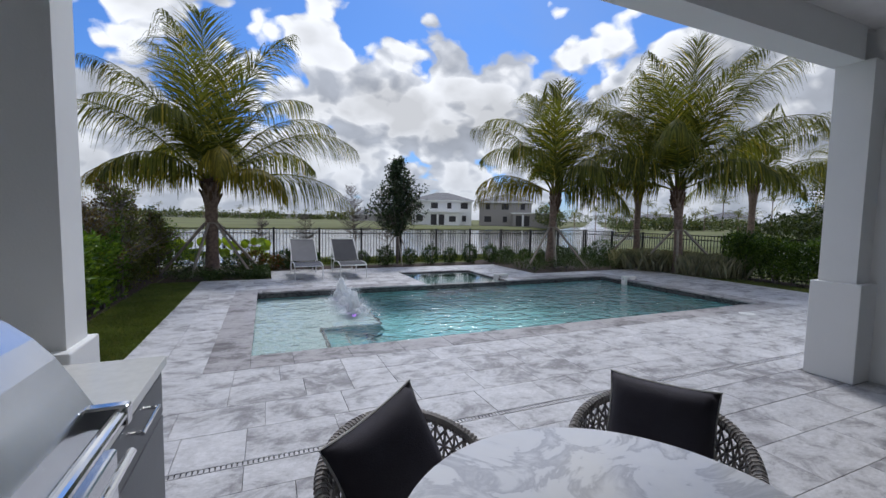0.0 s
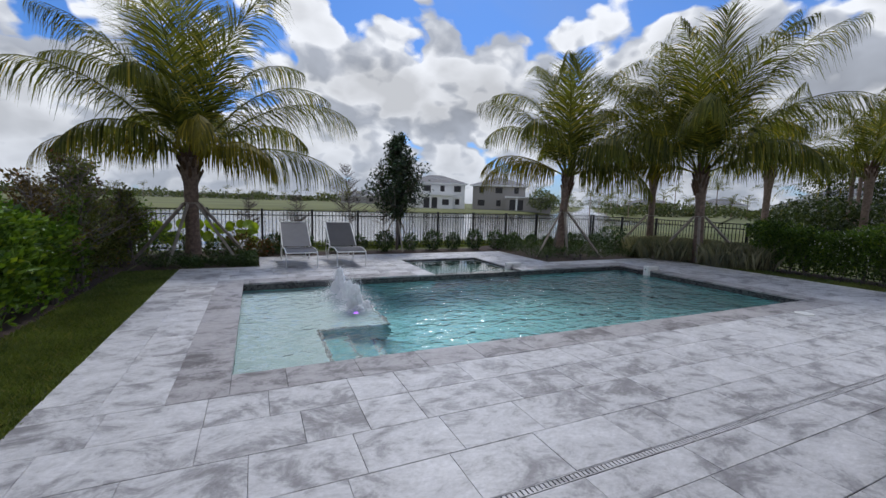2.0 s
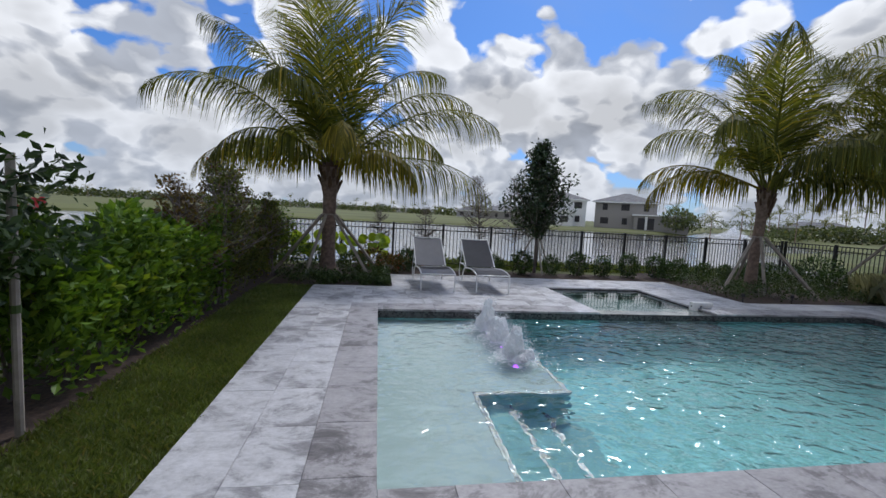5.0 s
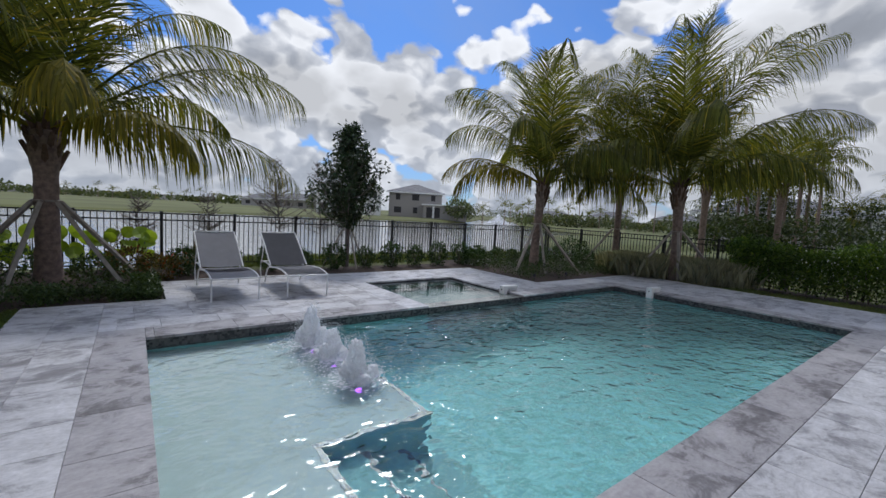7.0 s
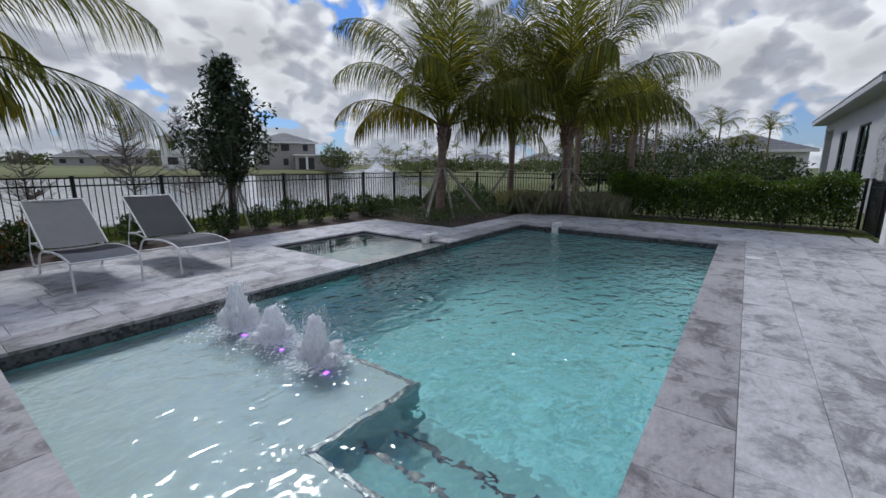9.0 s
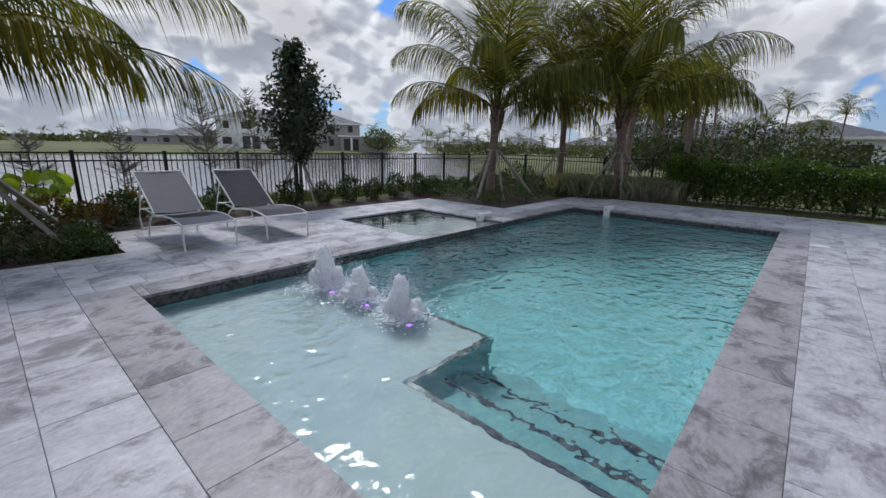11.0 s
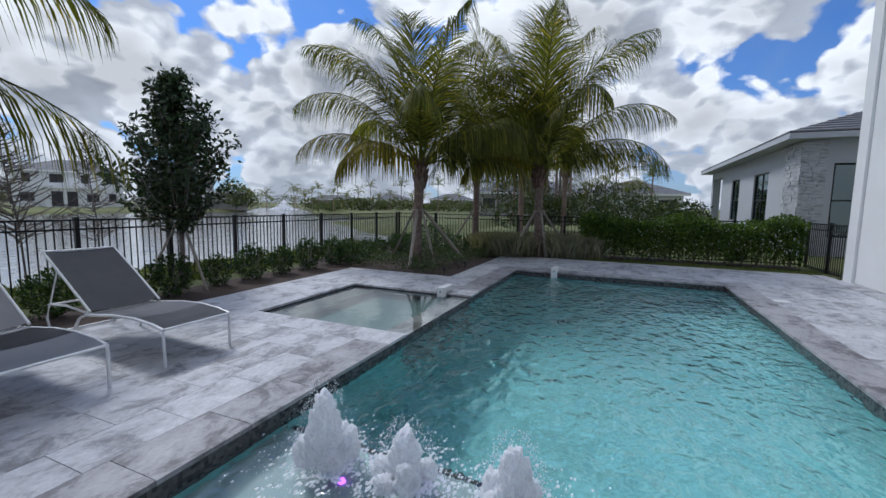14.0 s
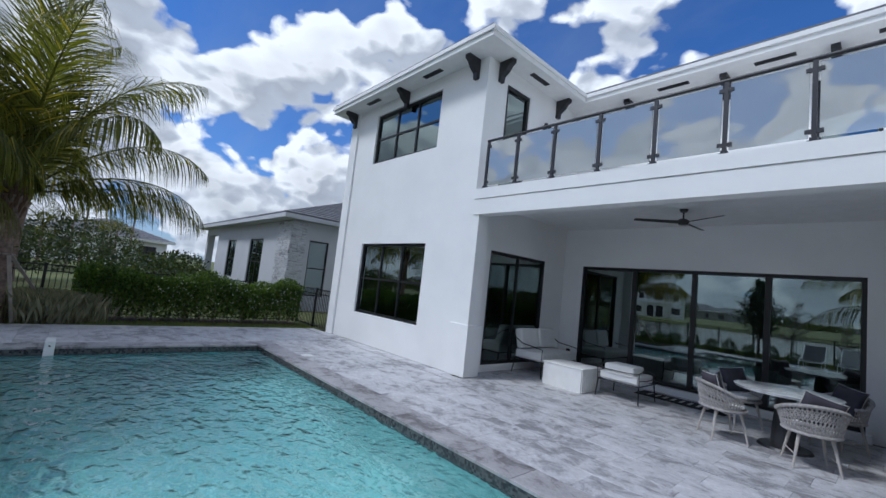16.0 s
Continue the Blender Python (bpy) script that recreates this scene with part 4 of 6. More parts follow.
fence("fence", -2.82, 14.58, -2.82, -1.0, "black metal picket fence behind the green side hedge", 8)


# ---- palms ----
def frond_mesh(length, e0, bend, seed, n=104, twist=0.0, drop=0.55):
    """A frond in its own x-z plane, from the crown outward: a stalk with two rows of hanging leaflets."""
    rng = np.random.default_rng(seed)
    S = 36
    s = np.linspace(0, 1, S)
    ang = radians(e0) - radians(bend) * s ** rng.uniform(1.7, 2.5)
    dx = np.cos(ang) * length / (S - 1)
    dz = np.sin(ang) * length / (S - 1)
    px = np.concatenate([[0], np.cumsum(dx[:-1])])
    pz = np.concatenate([[0], np.cumsum(dz[:-1])])
    py = 0.10 * length * rng.uniform(-1, 1) * s ** 2
    P = np.stack([px, py, pz], 1)
    T = np.stack([np.cos(ang), 0 * ang, np.sin(ang)], 1)
    N = np.stack([-np.sin(ang), 0 * ang, np.cos(ang)], 1)
    V, F = [], []
    rad = 0.026 * (1 - 0.85 * s)
    for i in range(0, S, 3):
        for k in range(4):
            a = k * math.pi / 2
            V.append(P[i] + np.array([0, 1, 0]) * math.cos(a) * rad[i] * 1.3 + N[i] * math.sin(a) * rad[i])
    R = len(range(0, S, 3))
    for i in range(R - 1):
        for k in range(4):
            F.append((i * 4 + k, i * 4 + (k + 1) % 4, (i + 1) * 4 + (k + 1) % 4, (i + 1) * 4 + k))
    for side in (-1, 1):
        for j in range(n):
            u = 0.14 + 0.86 * (j + rng.uniform(0, 0.7)) / n
            f = min(u, 0.999) * (S - 1)
            i = int(f)
            p = P[i] + (P[min(i + 1, S - 1)] - P[i]) * (f - i)
            t, nn = T[i], N[i]
            ll = length * 0.33 * min(1.0, 0.35 + 2.2 * (u - 0.14) + 0.4) * (math.sin(math.pi * min(1, (u * 0.93 + 0.07)) ** 0.85) ** 0.55 * 0.9 + 0.12) * rng.uniform(0.72, 1.12)
            fwd = 0.72 + 0.75 * u + rng.uniform(-0.08, 0.08)
            d = t * fwd + np.array([0, side, 0]) * (1.0 - 0.35 * u) + nn * (0.22 + rng.uniform(-0.28, 0.28))
            d /= np.linalg.norm(d)
            w = 0.0170 * (1.0 - 0.3 * u) * rng.uniform(0.75, 1.2)
            wv = np.cross(d, nn)
            wv /= np.linalg.norm(wv) + 1e-9
            b0 = len(V)
            q = p.copy()
            K = 3
            for k in range(K + 1):
                ww = w * (0.55, 1.0, 0.75, 0.05)[k]
                V.append(q - wv * ww)
                V.append(q + wv * ww)
                d = d + np.array([rng.uniform(-0.07, 0.07), rng.uniform(-0.07, 0.07), 0]) + np.array([0, 0, -1.0]) * drop * (0.6 + 0.6 * k) * (1.20 - 1.02 * max(0.0, t[2]) ** 1.5)
                d /= np.linalg.norm(d)
                q = q + d * ll / K
            for k in range(K):
                F.append((b0 + 2 * k, b0 + 2 * k + 1, b0 + 2 * k + 3, b0 + 2 * k + 2))
    return np.array(V).tolist(), [], F


def palm(x, y, z0, hc, fronds, label, seed, lean=(0, 0), group="coconut palms", braces=((40, 1.3), (150, 1.3), (260, 1.3)), n=104, r0=0.155, tie=1.35):
    ob = thing("palm_tree", x, y, z0, label, "palm tree", group)
    rng = random.Random(seed)
    bm = bmesh.new()
    pts, rr = [], []
    K = 26
    for i in range(K + 1):
        t = i / K
        pts.append((lean[0] * t * t, lean[1] * t * t, -0.15 + (hc + 0.15) * t))
        base = r0 * (0.82 + 0.62 * math.exp(-t * 9))
        if t > 0.72:
            base = r0 * (0.8 + 0.35 * math.sin((t - 0.72) / 0.28 * math.pi * 0.62))
        rr.append(base * (1 + 0.05 * (i % 2)) * rng.uniform(0.97, 1.03))
    tube(bm, pts, rr, 14)
    part("trunk", bm, "bark", ob, "ringed grey-brown trunk", True)
    bm = bmesh.new()
    cx, cy = lean
    for k in range(26):
        a = k * 2.399
        zc = hc - 0.62 + 0.024 * k
        rod(bm, (cx + 0.08 * math.cos(a), cy + 0.08 * math.sin(a), zc), (cx + 1.5 * r0 * math.cos(a), cy + 1.5 * r0 * math.sin(a), zc + 0.34), 0.4 * r0, 0.15 * r0, 6)
    part("boot", bm, "fibre", ob, "fibrous leaf bases")
    for k, f in enumerate(fronds):
        a, e0, L, bend = f[:4]
        gold = len(f) > 4
        me = frond_mesh(L, e0, bend, seed * 100 + k, n, drop=0.64 + 0.5 * rng.random())
        o = part("frond", me, "palmgold" if gold else "palmleaf", ob, "yellowing frond" if gold else "")
        o.matrix_local = pose(cx + 0.08 * math.cos(radians(a)), cy + 0.08 * math.sin(radians(a)), hc + 0.02, 0, 0, a)
    if braces:
        br = thing("tree_brace", x, y, z0, "raw timber props strapped round a palm trunk", "tree brace", "palm props")
        t = (tie + 0.15) / (hc + 0.15)
        lx, ly = cx * t * t, cy * t * t
        for a, d in braces:
            ca, sa = math.cos(radians(a)), math.sin(radians(a))
            bm = bmesh.new()
            rod(bm, (lx + 0.17 * ca, ly + 0.17 * sa, tie), (d * ca, d * sa, -0.02), 0.040, None, 4)
            part("prop", bm, "stake", br)
        bm = bmesh.new()
        for k in range(8):
            a0, a1 = k * math.tau / 8, (k + 0.86) * math.tau / 8
            rod(bm, (lx + 0.175 * math.cos(a0), ly + 0.175 * math.sin(a0), tie + 0.02), (lx + 0.175 * math.cos(a1), ly + 0.175 * math.sin(a1), tie + 0.02), 0.018, None, 5)
        part("strap", bm, "stake", br, "wooden batten collar")
    return ob


def around(rng, k, e, L, b, jit=1.0):
    return [(i * 360 / k + rng.uniform(-14, 14) * jit, e + rng.uniform(-8, 8), L * rng.uniform(0.9, 1.08), b + rng.uniform(-12, 12)) for i in range(k)]


R = random.Random(11)
P1 = [(182, 47, 4.50, 100), (196, 18, 3.00, 95, 1), (165, 66, 3.90, 88), (140, 76, 4.64, 45), (95, 86, 4.64, 14), (60, 78, 4.76, 40), (30, 66, 4.20, 88), (8, 55, 4.10, 92), (-6, 40, 4.30, 88), (-18, 12, 3.90, 70), (-50, 15, 3.00, 90, 1), (-75, 40, 3.00, 120, 1), (-110, 60, 3.40, 110), (235, 30, 3.20, 105), (262, 75, 4.18, 60), (120, 40, 3.80, 90), (80, 50, 3.90, 90), (40, 35, 3.90, 90), (150, 25, 3.60, 90), (210, 64, 3.80, 75), (-30, 72, 4.52, 60)]
palm(-0.95, 12.65, -0.05, 2.45, P1, "coconut palm with arching fronds beside the sun loungers", 1, r0=0.18, braces=((200, 1.25), (250, 1.1), (-40, 1.35), (20, 1.3)))
A2 = 24
P2 = [(90 + A2, 55, 4.00, 110), (100 + A2, 28, 3.35, 95, 1), (95 + A2, 74, 4.48, 92), (70 + A2, 82, 4.60, 62), (10 + A2, 85, 4.25, 25), (-40 + A2, 78, 4.37, 60), (-75 + A2, 66, 4.10, 80), (-88 + A2, 50, 3.89, 90), (-95 + A2, 28, 3.56, 95), (-110 + A2, 15, 3.24, 85), (180 + A2, 50, 3.56, 110), (150 + A2, 20, 3.24, 90, 1), (205 + A2, 70, 4.37, 80), (40 + A2, 45, 3.89, 90), (-20 + A2, 40, 3.89, 90), (0 + A2, 62, 4.00, 80), (125 + A2, 62, 4.00, 90), (230 + A2, 35, 3.35, 110)]
palm(9.5, 11.7, -0.05, 2.5, P2, "coconut palm rising from the ground cover bed behind the spa", 2, r0=0.14, lean=(0.12, -0.05), braces=((200, 1.35), (250, 0.7), (300, 1.35), (60, 1.3)))
A3 = 14
P3 = [(-90 + A3, 50, 4.40, 100), (-80 + A3, 70, 4.88, 62), (-60 + A3, 80, 4.88, 45), (0 + A3, 87, 4.77, 12), (60 + A3, 80, 4.77, 40), (90 + A3, 68, 4.30, 70), (95 + A3, 45, 4.20, 85), (180 + A3, 75, 4.66, 70), (200 + A3, 50, 4.20, 110), (160 + A3, 40, 4.00, 110), (110 + A3, 22, 3.60, 90), (-120 + A3, 30, 3.80, 95), (240 + A3, 70, 4.66, 75), (30 + A3, 50, 4.20, 90), (-30 + A3, 45, 4.20, 90), (130 + A3, 65, 4.40, 80), (-100 + A3, 20, 3.60, 85), (140 + A3, 15, 3.20, 90, 1), (-70 + A3, 88, 4.88, 10)]
palm(12.45, 9.05, -0.05, 2.6, P3, "tall coconut palm at the corner of the paved deck", 3, r0=0.15, lean=(-0.1, 0.05), braces=((150, 1.35), (215, 0.6), (320, 1.4), (40, 1.4)))
palm(13.15, 11.3, -0.10, 2.95, around(R, 5, 75, 3.9, 70) + around(R, 6, 55, 3.3, 78), "coconut palm near the fence corner", 4, r0=0.12, braces=((150, 1.3), (20, 0.5)), n=80)
palm(20.0, 11.3, -0.10, 3.4, around(R, 6, 72, 4.0, 70) + around(R, 7, 42, 3.8, 95) + around(R, 4, 12, 3.2, 80), "coconut palm standing outside the fence", 5, braces=None, n=60)
palm(24.5, 9.8, -0.10, 3.6, around(R, 5, 72, 4.0, 70) + around(R, 7, 40, 3.8, 100), "coconut palm standing outside the fence", 6, braces=None, n=56)


# ---- terrace furniture ----
def build_counter():
    c = thing("grill_counter", -0.48, 1.1, 0, "dark grey outdoor kitchen cabinets beside the stucco column", "outdoor kitchen")
    c.matrix_world = Matrix.Identity(4)
    bm = bmesh.new()
    box(bm, -0.93, 1.36, 0.08, -0.05, 2.08, 0.87)
    box(bm, -0.93, -0.9, 0.08, -0.05, 0.38, 0.87)
    box(bm, -0.93, 0.38, 0.08, -0.10, 1.36, 0.60)
    box(bm, -0.90, -0.88, 0.0, -0.14, 2.06, 0.08)
    part("body", bm, "cabinet", c)
    for y0, y1 in ((1.39, 2.06), (-0.29, 0.35), (-0.88, -0.32)):
        d = bx("drawer", "cabinet", c, -0.052, y0, 0.68, -0.028, y1, 0.855, bevel=0.002)
        bm = bmesh.new()
        rod(bm, (0.005, (y0 + y1) / 2 - 0.11, 0.80), (0.005, (y0 + y1) / 2 + 0.11, 0.80), 0.007)
        for s in (-0.1, 0.1):
            rod(bm, (-0.03, (y0 + y1) / 2 + s, 0.80), (0.005, (y0 + y1) / 2 + s, 0.80), 0.006)
        part("handle", bm, "chrome", d, "chrome bar handle")
        d = bx("door", "cabinet", c, -0.052, y0, 0.11, -0.028, y1, 0.67, bevel=0.002)
        bm = bmesh.new()
        box(bm, -0.029, y0 + 0.05, 0.45, -0.02, y0 + 0.09, 0.60)
        part("handle", bm, "chrome", d, "chrome recessed pull")
    for y0, y1 in ((0.40, 0.86), (0.88, 1.34)):
        d = bx("door", "steel", c, -0.10, y0, 0.11, -0.075, y1, 0.58, bevel=0.004, label="stainless steel door")
    for a, b in ((1.36, 2.11), (-0.92, 0.38)):
        w = thing("worktop", 0, 0, 0, "pale grey quartz worktop on the outdoor kitchen cabinets", "worktop", "worktops")
        bx("slab", "quartz", w, -0.94, a, 0.871, -0.018, b, 0.911, bevel=0.003)
    g = thing("gas_grill", -0.45, 0.87, 0.6, "built-in stainless steel gas grill with closed curved hood", "grill")
    g.matrix_world = Matrix.Identity(4)
    bm = bmesh.new()
    box(bm, -0.90, 0.40, 0.605, -0.05, 1.34, 0.90)
    box(bm, -0.05, 0.40, 0.66, 0.015, 1.34, 0.90, bevel=0.008)
    part("body", bm, "steel", g)
    bm = bmesh.new()
    prof = [(-0.85, 0.905)] + [(-0.42 + 0.40 * math.cos(a), 0.905 + 0.44 * math.sin(a)) for a in [math.pi - k * math.pi / 20 for k in range(1, 18)]] + [(-0.025, 1.03), (-0.015, 0.96), (-0.015, 0.905)]
    A = [bm.verts.new((p, 0.43, q)) for p, q in prof]
    B = [bm.verts.new((p, 1.32, q)) for p, q in prof]
    bm.faces.new(A)
    bm.faces.new(B[::-1])
    for i in range(len(prof)):
        j = (i + 1) % len(prof)
        bm.faces.new((A[i], A[j], B[j], B[i]))
    part("hood", bm, "steel", g, "curved stainless hood")
    bm = bmesh.new()
    rod(bm, (0.045, 0.46, 1.02), (0.045, 1.29, 1.02), 0.017, None, 14)
    part("handle", bm, "chrome", g, "polished bar handle")
    for y in (0.48, 1.27):
        bx("handle_bracket", "chrome", g, -0.03, y - 0.018, 0.99, 0.064, y + 0.018, 1.045, bevel=0.006)
    bm = bmesh.new()
    rod(bm, (0.055, 0.44, 0.90), (0.055, 1.30, 0.90), 0.011, None, 12)
    part("towel_rail", bm, "chrome", g)
    for i in range(4):
        y = 0.54 + i * 0.22
        bm = bmesh.new()
        rod(bm, (0.01, y, 0.78), (0.045, y, 0.78), 0.026, 0.022, 16)
        part("knob", bm, "chrome", g)


build_counter()


def build_table():
    t = thing("dining_table", 1.18, 0.68, 0, "round white marble table on a dark pedestal", "table")
    bm = bmesh.new()
    bmesh.ops.create_cone(bm, cap_ends=True, segments=64, radius1=0.565, radius2=0.58, depth=0.03, matrix=pose(0, 0, 0.735))
    part("tabletop", bm, "marble", t, "white veined marble top")
    bm = bmesh.new()
    rod(bm, (0, 0, 0.03), (0, 0, 0.719), 0.16, 0.10, 24)
    part("pedestal", bm, "bronze", t)
    bm = bmesh.new()
    rod(bm, (0, 0, 0.0), (0, 0, 0.03), 0.30, 0.28, 32)
    part("base", bm, "bronze", t)


build_table()


def build_chair():
    """A tub chair of woven rope on splayed legs; it faces its own +x."""
    c = thing("dining_chair", 0, 0, 0, "grey woven rope tub chair with splayed legs at the marble table", "chair", "chairs round the marble table")
    A0, A1 = radians(68), radians(292)

    def shell(a, t):
        r = 0.265 + 0.055 * t
        flat = 1.0
        x, y = r * math.cos(a), r * 1.02 * math.sin(a) * flat
        top = 0.61 + 0.13 * max(0.0, -math.cos(a)) ** 0.8
        return Vector((x, y, 0.42 + (top - 0.42) * t))
    bm = bmesh.new()
    rim = [shell(A0 + (A1 - A0) * i / 40, 1.0) for i in range(41)]
    tube(bm, rim, 0.020, 8)
    part("rim", bm, "rope", c, "rope-wrapped top rim")
    bm = bmesh.new()
    for i in range(82):
        f = i / 81 * 40
        k = min(int(f), 39)
        p = rim[k].lerp(rim[k + 1], f - k)
        q = rim[k + 1] - rim[k]
        bmesh.ops.create_cone(bm, cap_ends=True, segments=8, radius1=0.0245, radius2=0.0245, depth=0.007, matrix=Matrix.Translation(p) @ (q + Vector((0, 0, 0.002 * (-1) ** i))).to_track_quat("Z", "Y").to_matrix().to_4x4())
    part("rim_wrap", bm, "rope", c)
    bm = bmesh.new()
    n = 30
    for fam in (-1, 0, 1):
        for i in range(-8 if fam else 0, n + 9 if fam else n + 1):
            pts = []
            for k in range(6):
                t = k / 5
                u = (i + fam * t * 4.5) / n
                if 0 <= u <= 1:
                    pts.append(shell(A0 + (A1 - A0) * u, t) * 1.0 + Vector((0, 0, 0)))
            if len(pts) > 1:
                tube(bm, pts, 0.0055, 4)
    for t in (0.33, 0.66):
        tube(bm, [shell(A0 + (A1 - A0) * i / 30, t) for i in range(31)], 0.0055, 4)
    part("backrest", bm, "rope", c, "open rope weave")
    bm = bmesh.new()
    tube(bm, [Vector((0.27 * math.cos(a), 0.27 * math.sin(a), 0.41)) for a in [k * math.tau / 28 for k in range(28)]], 0.018, 8, True)
    rod(bm, (0, 0, 0.395), (0, 0, 0.415), 0.262, None, 28)
    part("seat_frame", bm, "rope", c)
    bm = bmesh.new()
    bmesh.ops.create_uvsphere(bm, u_segments=24, v_segments=10, radius=1, matrix=pose(0.01, 0, 0.455) @ Matrix.Diagonal((0.245, 0.245, 0.042, 1)))
    part("seat_cushion", bm, "cushion", c, "pale seat cushion", True)
    for a in (45, 135, 225, 315):
        ca, sa = math.cos(radians(a)), math.sin(radians(a))
        bm = bmesh.new()
        rod(bm, (0.21 * ca, 0.21 * sa, 0.40), (0.31 * ca, 0.31 * sa, 0.0), 0.020, 0.012, 10)
        part("leg", bm, "legwood", c)
    for s in (1, -1):
        bm = bmesh.new()
        rod(bm, (0.19, s * 0.19, 0.15), (-0.19, s * 0.19, 0.15), 0.008)
        part("stretcher", bm, "legwood", c)
    return c


def pillow_mesh(bm, w, h, d):
    n = 14
    g = {}
    for s in (-1, 1):
        for i in range(n + 1):
            for j in range(n + 1):
                u, v = 2 * i / n - 1, 2 * j / n - 1
                b = (max(0, (1 - u ** 4) * (1 - v ** 4))) ** 0.5
                pinch = 1 - 0.07 * (1 - abs(u) ** 3) * abs(v) ** 2 - 0.07 * (1 - abs(v) ** 3) * abs(u) ** 2
                if s == -1 and (i in (0, n) or j in (0, n)):
                    g[s, i, j] = g.get((1, i, j))
                key = (s, i, j)
                edge = i in (0, n) or j in (0, n)
                if edge and (-s, i, j) in g:
                    g[key] = g[-s, i, j]
                else:
                    g[key] = bm.verts.new((u * w / 2 * pinch, s * b * d / 2, v * h / 2 * pinch))
        for i in range(n):
            for j in range(n):
                f = [g[s, i, j], g[s, i + 1, j], g[s, i + 1, j + 1], g[s, i, j + 1]]
                bm.faces.new(f if s > 0 else f[::-1])
    return [g[1, i, 0].co.copy() for i in range(n)] + [g[1, n, j].co.copy() for j in range(n)] + [g[1, n - i, n].co.copy() for i in range(n)] + [g[1, 0, n - j].co.copy() for j in range(n)]


def pillow(m, w=0.45, h=0.42, material="pillow", label="charcoal scatter cushion with pale piping on a rope chair", group="scatter cushions on the dining chairs"):
    ob = new("scatter_cushion")
    ob.matrix_world = m
    tagged(ob, label, "cushion", group)
    bm = bmesh.new()
    loop = pillow_mesh(bm, w, h, 0.15)
    part("cover", bm, material, ob, smooth=True)
    bm = bmesh.new()
    tube(bm, loop, 0.005, 6, True)
    part("piping", bm, "piping" if material == "pillow" else "bronze", ob)
    return ob


chair = build_chair()
CH = [(0.86, 1.27, -68), (1.79, 1.11, 218), (0.72, -0.16, 55), (1.84, 0.0, 138)]
chair.matrix_world = pose(CH[0][0], CH[0][1], 0, 0, 0, CH[0][2])
for x, y, a in CH[1:]:
    copy_thing(chair, pose(x, y, 0, 0, 0, a))
for (x, y, a), tl in zip(CH, (-16, 2, 8, -6)):
    pillow(pose(x, y, 0, 0, 0, a) @ pose(-0.13, -0.03 if y > 1.2 else 0, 0.665, 0, -18, 0) @ pose(0, 0, 0, 0, 0, 90) @ pose(0, 0, 0, 0, tl, 0), 0.42, 0.39)


def build_sofa():
    s = thing("loveseat", 5.35, 0.05, 0, "white cushioned loveseat with a dark wrought iron frame", "sofa", rz=-90)
    # local: x along the seat, y = depth with the back at +y
    for x in (-0.66, 0.66):
        for y in (-0.33, 0.33):
            bm = bmesh.new()
            rod(bm, (x, y, 0.30), (x * 1.06, y * 1.12, 0.0), 0.014, 0.011)
            part("leg", bm, "black", s)
    bm = bmesh.new()
    for y in (-0.35, 0.35):
        rod(bm, (-0.68, y, 0.31), (0.68, y, 0.31), 0.012)
    for x in (-0.68, 0.68):
        rod(bm, (x, -0.35, 0.31), (x, 0.35, 0.31), 0.012)
    part("seat_frame", bm, "black", s)
    for x in (-0.70, 0.70):
        bm = bmesh.new()
        tube(bm, [(x, -0.35, 0.31), (x, -0.36, 0.58), (x, -0.2, 0.60), (x, 0.15, 0.64), (x, 0.36, 0.76), (x, 0.42, 0.82)], 0.011, 6)
        part("arm", bm, "black", s)
    bm = bmesh.new()
    tube(bm, [(-0.70, 0.42, 0.82), (-0.5, 0.43, 0.83), (0.5, 0.43, 0.83), (0.70, 0.42, 0.82)], 0.011, 6)
    part("back_rail", bm, "black", s)
    bx("seat_cushion", "cushion", s, -0.66, -0.36, 0.325, 0.66, 0.34, 0.50, bevel=0.035)
    for x in (-0.33, 0.33):
        o = bx("back_cushion", "cushion", s, -0.315, -0.09, -0.20, 0.315, 0.09, 0.22, bevel=0.05)
        o.matrix_local = pose(x, 0.29, 0.71, -14, 0, 0)
    t = thing("coffee_table", 4.38, 0.62, 0, "low white block table with fluted sides on the terrace", "coffee table")
    bx("tabletop", "cushion", t, -0.42, -0.36, 0.405, 0.42, 0.36, 0.43, bevel=0.006)
    bm = bmesh.new()
    box(bm, -0.39, -0.33, 0.0, 0.41, 0.35, 0.4049)
    part("body", bm, "cushion", t)
    for i in range(11):
        bx("flute", "cushion", t, -0.415, -0.33 + i * 0.0625, 0.0, -0.391, -0.33 + i * 0.0625 + 0.038, 0.404, bevel=0.008)
    a = thing("armchair", 3.48, 0.30, 0, "white cushioned armchair with dark iron frame and no back cushion", "armchair")
    for x in (-0.36, 0.36):
        for y in (-0.33, 0.33):
            bm = bmesh.new()
            rod(bm, (x, y, 0.30), (x * 1.06, y * 1.1, 0.0), 0.013, 0.010)
            part("leg", bm, "black", a)
    bm = bmesh.new()
    for y in (-0.34, 0.34):
        rod(bm, (-0.36, y, 0.30), (0.36, y, 0.30), 0.012)
    for x in (-0.36, 0.36):
        rod(bm, (x, -0.34, 0.30), (x, 0.34, 0.30), 0.012)
    part("seat_frame", bm, "black", a)
    for x in (-0.37, 0.37):
        bm = bmesh.new()
        tube(bm, [(x, 0.34, 0.30), (x, 0.36, 0.52), (x, 0.15, 0.56), (x, -0.2, 0.50), (x, -0.33, 0.46), (x, -0.35, 0.30)], 0.010, 6)
        tube(bm, [(x, 0.33, 0.40), (x, 0.0, 0.38), (x, -0.34, 0.40)], 0.008, 6)
        part("arm", bm, "black", a)
    bm = bmesh.new()
